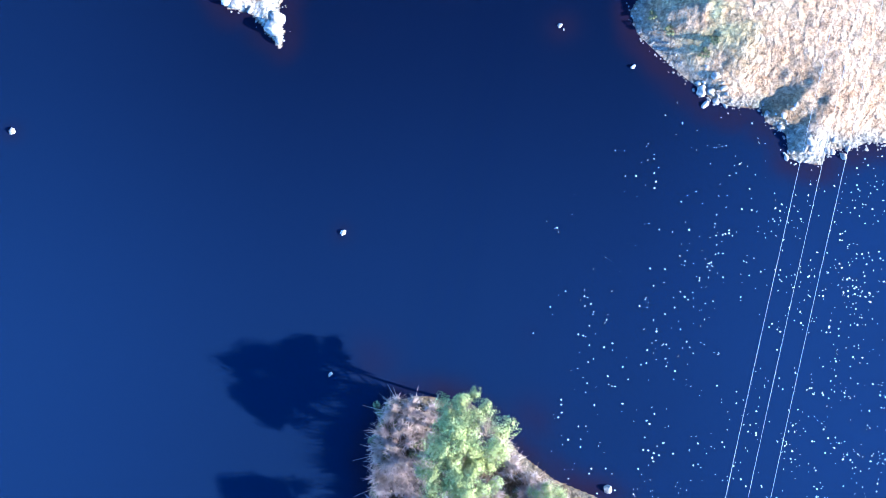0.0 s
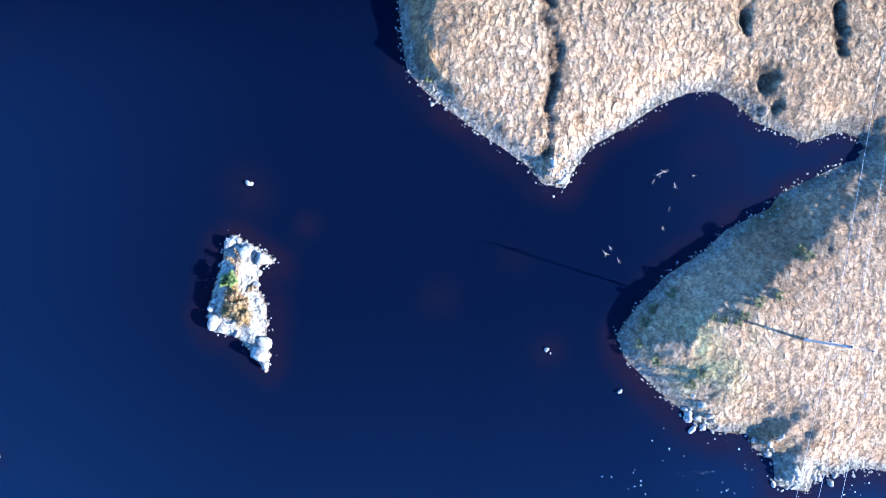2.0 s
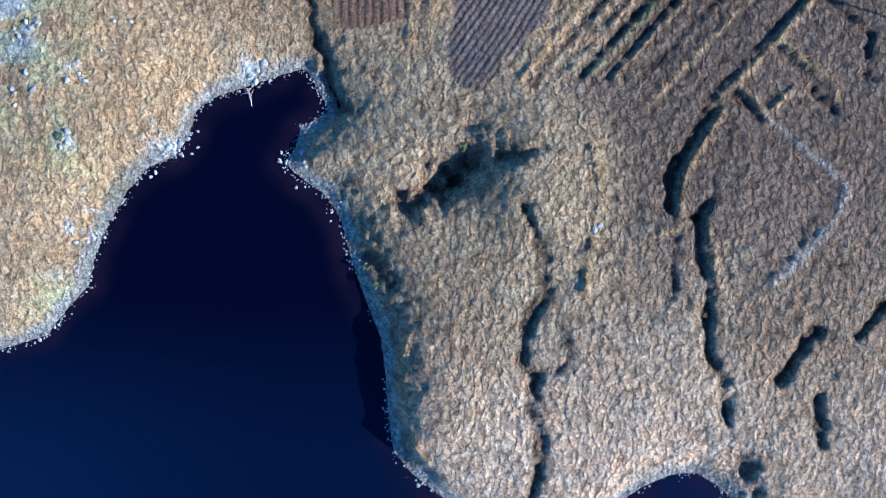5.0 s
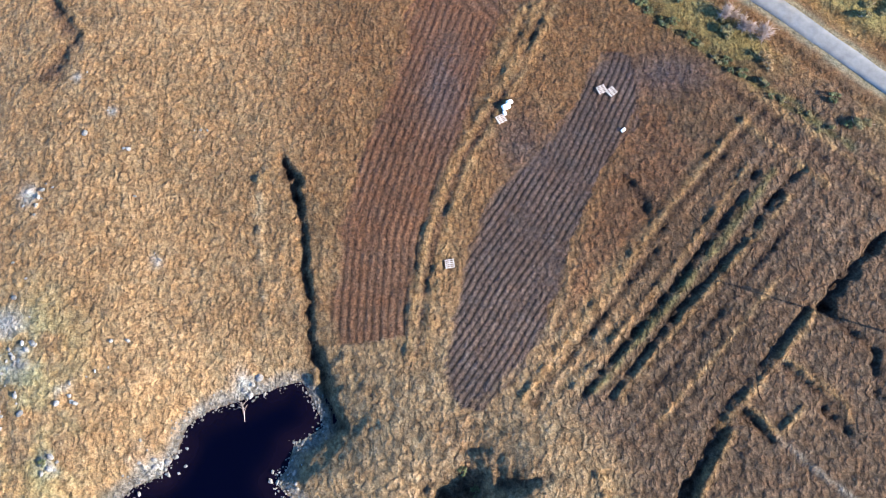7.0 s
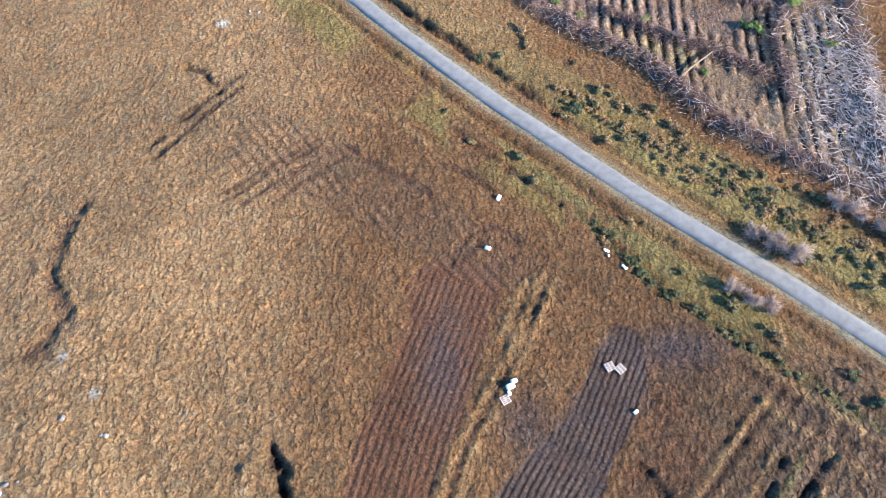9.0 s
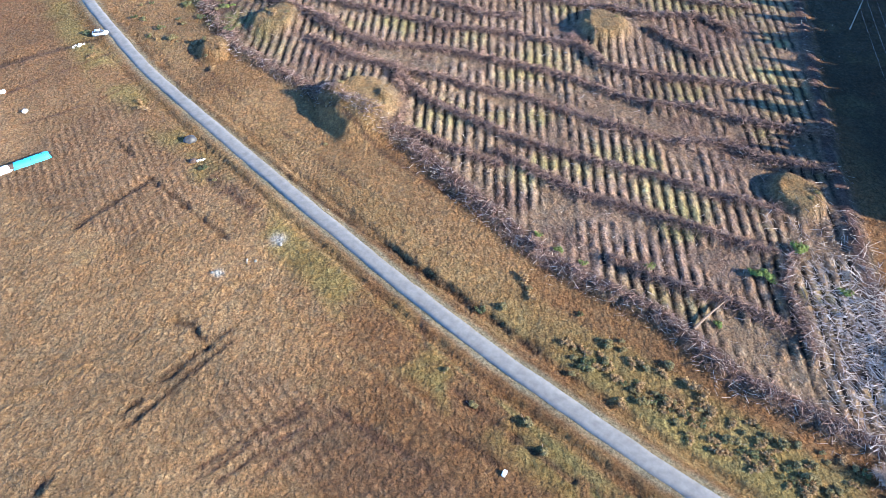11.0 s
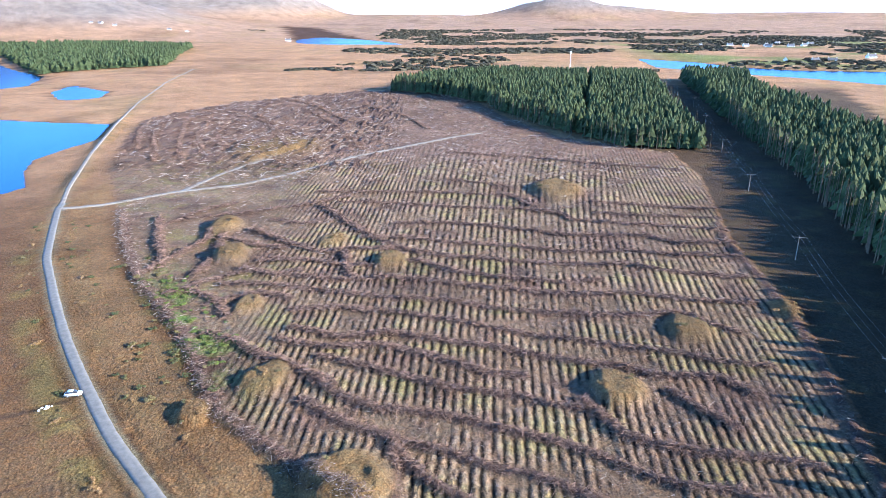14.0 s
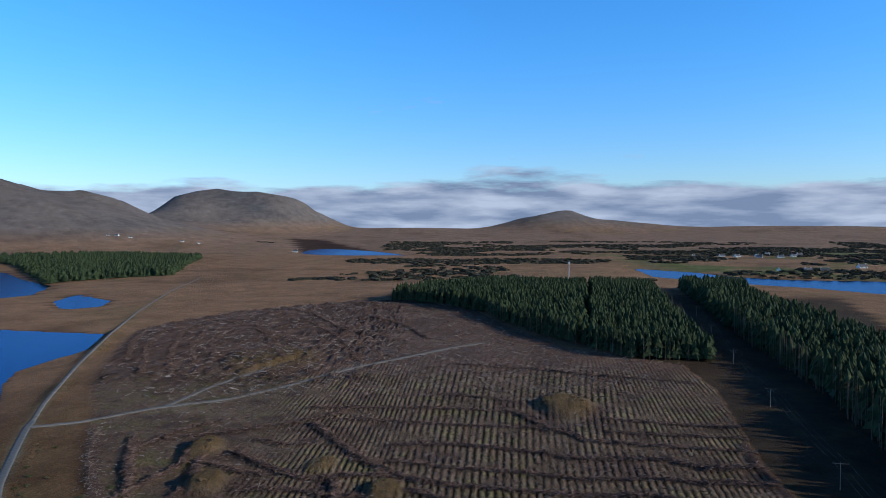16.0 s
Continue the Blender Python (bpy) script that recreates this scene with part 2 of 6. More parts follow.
M_GROUND = ground_material()
M_WATER = water_material()
M_ROCK = material("pale_granite", (0.25, 0.23, 0.205), (0.11, 0.10, 0.09), 1.3, 0.9, 0.6, spread=0.25)
M_GRAVEL = material("shore_stones", (0.17, 0.155, 0.14), (0.09, 0.08, 0.07), 2.0, 0.9, 0.4, spread=0.45, islands=True)
M_TAR = material("worn_tarmac", (0.175, 0.17, 0.165), (0.125, 0.12, 0.118), 0.6, 0.9, 0.25)
M_TRACK = material("track_gravel", (0.26, 0.225, 0.195), (0.17, 0.145, 0.12), 0.35, 0.95, 0.3)
M_BRASH = material("dead_brash", (0.205, 0.132, 0.106), (0.085, 0.052, 0.042), 0.9, 0.95, 0.5, spread=0.5, islands=True)
M_STEM = material("bleached_stems", (0.42, 0.35, 0.31), (0.24, 0.195, 0.17), 2.0, 0.9, 0.3, spread=0.3, islands=True)
M_SPRUCE = material("spruce_needles", (0.018, 0.032, 0.013), (0.048, 0.062, 0.024), 0.35, 0.9, 0.0, spread=0.35, islands=True)
M_SPRUCE_OB = material("spruce_crown", (0.014, 0.026, 0.011), (0.036, 0.048, 0.019), 0.5, 0.9, 0.0, spread=0.3)
M_BARK = material("spruce_bark", (0.16, 0.115, 0.085), (0.09, 0.065, 0.05), 3.0, 0.95, 0.5)
M_PINE = material("pine_needles", (0.165, 0.195, 0.062), (0.25, 0.265, 0.10), 0.8, 0.85, 0.0, spread=0.35, islands=True)
M_TWIG = material("bare_twigs", (0.30, 0.225, 0.19), (0.19, 0.14, 0.12), 2.0, 0.9, 0.0, spread=0.3, islands=True)
M_SCRUB = material("scrub_leaves", (0.12, 0.105, 0.045), (0.17, 0.13, 0.06), 0.9, 0.9, 0.0, spread=0.4, islands=True)
M_GORSE = material("gorse_leaves", (0.065, 0.075, 0.032), (0.11, 0.105, 0.045), 0.9, 0.9, 0.0, spread=0.4, islands=True)
M_FARSCRUB = material("winter_scrub", (0.060, 0.050, 0.036), (0.040, 0.042, 0.026), 0.05, 0.95, 0.0, spread=0.4, islands=True)
M_GRASS = material("fern_green", (0.075, 0.115, 0.028), (0.14, 0.165, 0.045), 1.2, 0.9, 0.0, spread=0.3, islands=True)
M_HEATH = material("tussock_straw", (0.29, 0.185, 0.09), (0.17, 0.10, 0.048), 0.8, 0.95, 0.0, spread=0.35, islands=True)
M_BAG = material("white_sacks", (0.80, 0.80, 0.79), (0.66, 0.66, 0.66), 2.0, 0.6, 0.2)
M_BLUE = material("blue_tarpaulin", (0.03, 0.42, 0.62), (0.05, 0.52, 0.72), 1.2, 0.45, 0.4)
M_WOOD = material("weathered_pole", (0.30, 0.25, 0.21), (0.20, 0.165, 0.14), 2.0, 0.9, 0.3)
M_STEEL = material("galvanised_steel", (0.62, 0.63, 0.65), (0.5, 0.51, 0.53), 2.0, 0.45, 0.0, metal=0.4)
M_WIRE = material("wire_aluminium", (0.36, 0.37, 0.39), (0.30, 0.31, 0.33), 1.0, 0.5, 0.0)
M_WALL = material("white_render", (0.82, 0.81, 0.78), (0.74, 0.73, 0.70), 0.8, 0.9, 0.1)
M_SLATE = material("slate_roof", (0.14, 0.14, 0.16), (0.09, 0.09, 0.10), 1.5, 0.7, 0.2)
M_PANE = material("window_pane", (0.05, 0.06, 0.07), (0.03, 0.03, 0.04), 1.0, 0.1, 0.0, spec=0.5)
# leaves kept pale: sun glint on them is put into the colour
M_LEAF = material("floating_leaves", (0.45, 0.48, 0.45), (0.28, 0.32, 0.28), 3.0, 0.35, 0.0, spec=0.5, spread=0.35, islands=True)
M_SILVER = material("silver_paint", (0.62, 0.63, 0.65), (0.56, 0.57, 0.59), 1.5, 0.3, 0.0, metal=0.3, spec=0.5)
M_DARK = material("dark_plastic", (0.03, 0.03, 0.035), (0.05, 0.05, 0.05), 2.0, 0.5, 0.1)
M_TURF = material("cut_turf", (0.075, 0.05, 0.04), (0.045, 0.03, 0.025), 3.0, 0.95, 0.5, spread=0.3, islands=True)

# plan ----------------------------------------------------------------------


def plan(text):
    return np.array([[float(v) for v in p.split(",")] for p in text.split()])


SHORE_EAST = plan("110,-60 95,0 75,17 58.3,22.7 54.9,22.9 53.4,22.2 49.9,21.9 49.1,20 46.6,20.3 44.8,20.8 44.5,24 42,25.5 41.4,27.2 37.2,27.5 35.3,28.3 "
                  "31.4,31.5 27.8,34.8 25.7,36.9 24.8,39.8 27.2,43.1 31.2,47.4 36.3,50.6 38.9,53.2 44.7,56.1 45.9,57.9 52.8,61.2 56.1,62.4")
SHORE_MID = plan("57,64 56.3,65.1 54.1,66 49.6,64.5 43.1,67.1 40.9,69.3 37.7,71.2 34.3,70.9 30.6,69.3 26.2,66.4 21.7,63.8 19.9,61.3 18.4,58.4 15.4,59.1 13.6,61.3 10,63.9 "
                 "7.8,65.3 3.4,68.6 0.5,70.8 -2.1,73.7 -2.8,78.2 -3.4,84.9 -4,88.7 -5.8,93")
SHORE_NORTH = plan("-7.6,97.7 -9.5,104.3 -11.4,107.3 -15.6,110.3 -17.1,111.8 -15.7,113.3 -15,116.3 -11.3,118.6 -11.6,119.4 -13.2,122.4 -14.4,124.3 -17.4,123.5 -21.8,121.9 "
                   "-26.3,120.4 -28.9,118.5 -29.6,115.4 -31.4,112.4 -35,110.9 -37.6,107.8 -40,103.3 -41.7,98.9 -42.3,95.2 -45.5,91.5 -47.6,88.5 -53.4,86.7")
SHORE_WEST = plan("-75,80 -105,60 -140,0 -150,-110 -60,-190 60,-190 120,-130")
LAKE = np.vstack((SHORE_EAST, SHORE_MID, SHORE_NORTH, SHORE_WEST))
ISLET = plan("-24.2,52.5 -21.1,50.7 -18.6,49.1 -20.8,48.4 -21.1,45.7 -20,43.5 -19.6,41 -20,39.9 -19.3,37 -19.6,34.9 -22.1,38.1 -23.2,39.5 -26.5,40.3 -27.3,42.1 -26.5,45.7 -25.5,48.6 -25.1,51.1")
ISLE = plan("-7.4,-12.5 -5.7,-9.5 -2.1,-9 4,-9.4 8,-12.7 10.5,-16 15,-19.4 20.5,-21.6 18,-29 10,-39 0,-44 -8,-37 -8.5,-25")
FAR_LAKES = [
    plan("-560,830 -414,793 -353,778 -293,769 -274,693 -277,617 -263,583 -237,540 -241,527 -330,470 -560,520"),
    plan("-496,1021 -509,1106 -422,1023 -406,963 -437,935"),
    plan("-1100,1560 -909,1552 -734,1343 -623,1236 -570,1104 -579,1045 -800,1000 -1100,1100"),
    plan("-800,3500 -640,3500 -425,3000 -196,2460 -147,2297 -352,2288 -507,2446"),
    plan("385,1690 482,1560 498,1450 583,1375 710,1350 1200,1300 1150,1120 800,1060 586,1124 530,1224 451,1301 360,1445"),
    plan("560,2300 640,2330 760,2300 700,2220 600,2230"),
]
FELL = plan("74,187 71,189.4 58.6,197.7 46.7,206.7 37.1,219.2 20,231.5 7.5,247.2 -7.2,267.4 -29.5,287 -53.4,307 -78,350 -106.7,387.5 -136,438 -159,485 -205,570 -250,690 "
            "-276,777 -223,901 -108,986 10,915 45,790 85,690 150,630 146,560 130,490 119,440 116,400 112,365 103,325 94,290 87,262 80,225 76,195")
ROAD = plan("160,95 110,131 88,149 64.5,168.4 53.7,177.7 33.7,193.1 11.3,212.4 -5.2,228.4 -14.7,238.4 -28.2,252.2 -47.1,272.2 -71.8,298.6 -94.4,327.7 -111.3,351 -128.6,376.8 "
            "-153.4,415.6 -172,453 -187.4,485 -191,496")
TRACK = plan("-189,491 -205,527 -241,622 -285,750 -331,898 -390,1118 -430,1330")
BRANCH = plan("-187.4,485 -168.6,493.3 -145.4,518.2 -112.7,537.5 -91.2,566 -64.8,611.4 -30.8,652.2 0.9,690.2 23,709")
BRANCH2 = plan("-140.9,520 -134,560 -124.7,589 -100,640")
FIELD1 = plan("-1.8,176 3,182 12.8,181 11.4,173.9 5,153.8 1.3,143.3 0.1,128.2 -9.3,128.5 -10.6,132.5 -10.1,144.7 -7.5,157 -1.6,171")
LINE1 = plan("9,186 5,173.5 -1.3,155.4 -4.4,144 -5,132 -4.8,122")
FIELD2 = plan("26,170 31,170 31.2,162.6 27.7,155.8 24.3,149.1 20.9,142 19.2,134.3 14.6,127 8.8,121.6 4.5,123.3 5.2,131.9 7.3,141 11.2,150.6 19.1,158.2")
LINE2 = plan("38,184 31.2,166 24.5,152 19,143 14,136 10.5,130 5,122 -2,114")
RED = plan("31.2,163.5 33,166 40.2,155.9 31.7,145.2 26,138.9 19.8,130.6 15,127 19.2,134.3 20.9,142 27.7,155.8")
BANK12 = plan("17.2,178 12.4,167 5,153.8 1.7,143.8 0.3,136.8 -0.6,127.7")
HEATH = plan("16,121 24,112 23,95 21,80 33,72 45,70 64,66 80,70 90,120 62,170 47,163")
# mounds left standing in the felled ground: x, y, radius, height
MOUNDS = [(-16.8, 283, 10, 4.2), (-21, 415, 7, 3.6), (45.5, 322, 7, 3.6), (73.5, 356, 7.5, 3), (58, 526, 15, 4.5), (-83, 419, 7.5, 5), (-45, 325, 7, 2.6), (-97, 458, 8, 4.5),
          (-47, 440, 7, 2.2), (73.2, 252, 5, 2.6), (-120, 640, 34, 3.5), (-57, 309, 4.5, 2.4), (109, 371, 6, 2.4), (-62, 372, 5, 2.4)]
# long heaps of brash between the planting rows
WINDROWS = [plan(t) for t in (
    "1.6,627.9 60,610.4 89.6,593.6 137.5,578.3", "2.2,546.6 24,537.7 32.9,532.7", "-69,519.6 -27.4,520.4 2.4,518.6 31.7,515.6", "73.2,502.9 94.3,496.9 125.3,490.3 140.8,495.7",
    "69.3,481.4 97.6,478.1 127.6,474", "-54.1,500.5 -25.5,497.8 2.6,491 38.1,488.7 52,481 58.3,469.9 79.2,465.9 121.4,456.4", "-61.4,494 -43.1,463.5 -30.6,443.1 -20.1,432 -10.4,423.8",
    "-22.7,463.9 2.8,464.4 27.8,458 51.3,448.6 84.8,447.6 96.4,437.9 119.7,438.4", "-35.3,443 -16.2,443.4 3,436.1 26.1,432.9 48.1,426.3 71,428.1 92.2,423.7 115.4,420.8",
    "-84.1,454.2 -67.9,438.5 -51,424.4 -38,428.1 -19.8,428.5 3.1,418.7 20.5,415.8 46,411.8 67.5,412.2 82.4,404.6 107.4,399.3",
    "-70.9,414 -51.3,414.4 -35.2,408.4 -9.9,415.2 3.2,403.1 23.5,396 43.3,392.5 55.8,395.5", "-58.7,399 -37.3,394.9 -17.2,396.9 3.3,391.8 15.1,388.3 41.8,382.1 61.2,383.5 79.2,379.3 100.4,375.9",
    "-76.7,390.3 -56.1,388 -35.5,383.1 -15.6,378.5 3.4,376 21.7,368.8 39.7,367.8 57.2,365.1 76,368.5 80.5,360 88.7,354.1",
    "-47.8,368.4 -33.5,371 -14.7,366.8 3.5,360.6 25.7,352.9 45,346.8 57.3,343.3 67.9,340.7 75.7,335.7 89.2,334.3",
    "-45,355.6 -30.2,349.9 -13.5,352.1 3.6,346.7 15.1,344 29.1,338.2 39.7,335.1 48.8,333.6 56.9,328.9 73,327.7 79.2,320.4", "-46.6,347.6 -32.3,342.4 -17.8,344.5 -4.4,339.3 3.7,335 12.9,329.7 23.4,327.7",
    "-33,337.1 -19.6,332.3 -11.4,327.6 3.8,320.4 12.5,319.1 22.5,317.3 27.8,313.9 37.4,312.7 40.3,306.4 42,301.6 49,298.3 58.3,295.1 72.5,293.3 81,290.3",
    "-32.1,324.1 -21.9,315.6 -12.8,310.4 -4.5,310.6 3.9,308.2 13.3,304.6 19.7,301.9 29.7,297.9 36.6,293.6 42.9,288.6 51.2,283.9 60.3,283.1 65.9,279.6 75.2,275.4 88,272",
    "-33.3,315.4 -25.1,308.9 -17.6,304 -9.1,299.4 4,294.1 11.4,290 20.9,287.2 29.7,281.6 41,275.6 47.6,271.6 52.5,270.1 64,269.6 69,264.5 82,259",
    "-10.6,301.7 -6,291.8 -0.7,284.8 4.1,281.1 10.8,275.9 18.2,270.3 25.2,266.6 34.6,261.7 45,258 56,252 68,247", "-8.8,296 -7.2,283.7 -8,273 -4.7,273.1 -0.2,269.9 4.2,266.9 10.4,263.3 14.3,261.3",
    "14,266 22.3,258.3 30.3,251.8 39.1,248.1 45.6,244.5 54.3,239.8 62.7,236", "33.4,234.3 39.9,229.5 46.3,226.2 51.9,224.1 59.9,218", "66.5,236.1 62.1,227.6 62.5,220.1 62,213",
    "35.2,316.7 38.3,310.1 42,301.6", "57.8,321.4 63.5,311.9 69.1,304.5", "31.7,515.6 43.5,488.8 51.7,479.1", "-39.3,425 -33.9,399.5 -29.2,395", "-110,395 -104,420 -99,440 -104,460", "-90,398 -88,420 -94,444",
    "-76,372 -62,382 -50,378", "-120,470 -96,480 -74,492 -50,512", "-92,380 -80,395 -70,402", "-126,455 -118,480 -104,498", "-52,340 -38,331 -26,322",
    "-70,352 -58,346 -48,336", "-86,384 -74,376 -66,362", "-120,440 -112,425 -104,405", "-132,470 -124,452 -116,430", "-80,470 -66,462 -52,466", "-90,440 -76,432 -64,428", "-74,405 -60,398 -52,404",
    "-212.6,630.2 -251.6,719.9 -270.5,797.0 -265.6,834.8",
    "-187.3,596.0 -228.0,694.5 -246.0,764.0",
    "-170.2,596.3 -200.0,671.6 -225.3,749.0 -229.7,797.9",
    "-161.2,613.2 -194.9,695.2 -213.3,781.0",
    "-155.1,631.5 -180.1,695.5 -193.0,765.1",
    "-136.6,631.9 -130.1,662.1 -142.5,722.2 -176.3,799.0",
    "-276.4,834.5 -213.0,824.1 -150.3,750.6 -110.6,632.4",
    "-186.1,927.3 -134.8,858.1 -84.7,752.0",
    "-131.8,818.3 -89.1,723.3 -58.6,633.5",
    "-90.3,859.1 -40.1,784.7 -17.8,724.9",
    "-92.2,1085.5 -26.3,930.7 15.5,861.4",)]
FOREST_A = plan("-77,965 -24,914 27,849 50,777 88,705 119,647 181,638 203,800 268,1130 180,1160 -20,1090")
FOREST_B = plan("316,1160 225,720 200,560 156,395 128,300 112,235 185,215 210,300 240,400 272,520 296,640 310,740 320,900 400,1150")
WOODS_W = plan("-1250,1990 -900,1590 -650,1260 -505,1406 -600,1700 -678,2006 -1000,2150")

rng = np.random.default_rng(7)


def lattice(ix, iy, seed):
    n = (ix.astype(np.int64) * 374761393 + iy.astype(np.int64) * 668265263 + seed * 1442695041) & 0x7FFFFFFF
    n = ((n ^ (n >> 13)) * 1274126177) & 0x7FFFFFFF
    return ((n ^ (n >> 16)) & 0xFFFF) / 65535.0


def vnoise(x, y, size, seed):
    """Smooth noise from -1 to 1, of that wavelength in metres."""
    x, y = x / size, y / size
    ix, iy = np.floor(x), np.floor(y)
    fx, fy = x - ix, y - iy
    fx, fy = fx * fx * (3 - 2 * fx), fy * fy * (3 - 2 * fy)
    a, b = lattice(ix, iy, seed), lattice(ix + 1, iy, seed)
    c, d = lattice(ix, iy + 1, seed), lattice(ix + 1, iy + 1, seed)
    return 2 * (a + (b - a) * fx + (c - a) * fy + (a - b - c + d) * fx * fy) - 1


def fbm(x, y, size, seed, octaves=4):
    total, amp = 0, 1.0
    for i in range(octaves):
        total = total + amp * vnoise(x + 17 * i, y - 11 * i, size / 2 ** i, seed + i)
        amp *= 0.5
    return total / 1.9


def tussocks(x, y, size, seed):
    """0 between tufts, 1 on their tops."""
    ix, iy = np.floor(x / size), np.floor(y / size)
    best = np.full(x.shape, 9.0)
    for dx in (-1, 0, 1):
        for dy in (-1, 0, 1):
            cx, cy = ix + dx, iy + dy
            px, py = cx + 0.15 + 0.7 * lattice(cx, cy, seed), cy + 0.15 + 0.7 * lattice(cx, cy, seed + 5)
            best = np.minimum(best, (x / size - px) ** 2 + (y / size - py) ** 2)
    return np.clip(1 - best * 2.2, 0, 1)


def inside(x, y, poly):
    odd = np.zeros(x.shape, bool)
    for (x0, y0), (x1, y1) in zip(poly, np.roll(poly, -1, 0)):
        if y0 != y1:
            odd ^= ((y0 > y) != (y1 > y)) & (x < (x1 - x0) * (y - y0) / (y1 - y0) + x0)
    return odd


def away(x, y, line, closed=False, limit=40.0, signed=False):
    """Distance to a line, up to the limit; signed: plus on its right."""
    lo, hi = line.min(0) - limit, line.max(0) + limit
    near = (x > lo[0]) & (x < hi[0]) & (y > lo[1]) & (y < hi[1])
    px, py = x[near], y[near]
    best = np.full(px.shape, limit * limit)
    side = np.ones(px.shape)
    ends = np.roll(line, -1, 0) if closed else line[1:]
    for (x0, y0), (x1, y1) in zip(line, ends):
        dx, dy = x1 - x0, y1 - y0
        k = np.clip(((px - x0) * dx + (py - y0) * dy) / max(dx * dx + dy * dy, 1e-9), 0, 1)
        d = (px - x0 - k * dx) ** 2 + (py - y0 - k * dy) ** 2
        win = d < best
        best[win] = d[win]
        if signed:
            side[win] = np.sign((px - x0) * dy - (py - y0) * dx)[win]
    out = np.full(x.shape, limit)
    out[near] = np.sqrt(best) * side
    return out


def step(a, b, v):
    k = np.clip((v - a) / (b - a), 0, 1)
    return k * k * (3 - 2 * k)


def bell(x, y, cx, cy, rx, ry=None):
    return np.exp(-((x - cx) / rx) ** 2 - ((y - cy) / (ry or rx)) ** 2)


OLIVE, DARK = (0.10, 0.095, 0.04), (0.085, 0.048, 0.034)
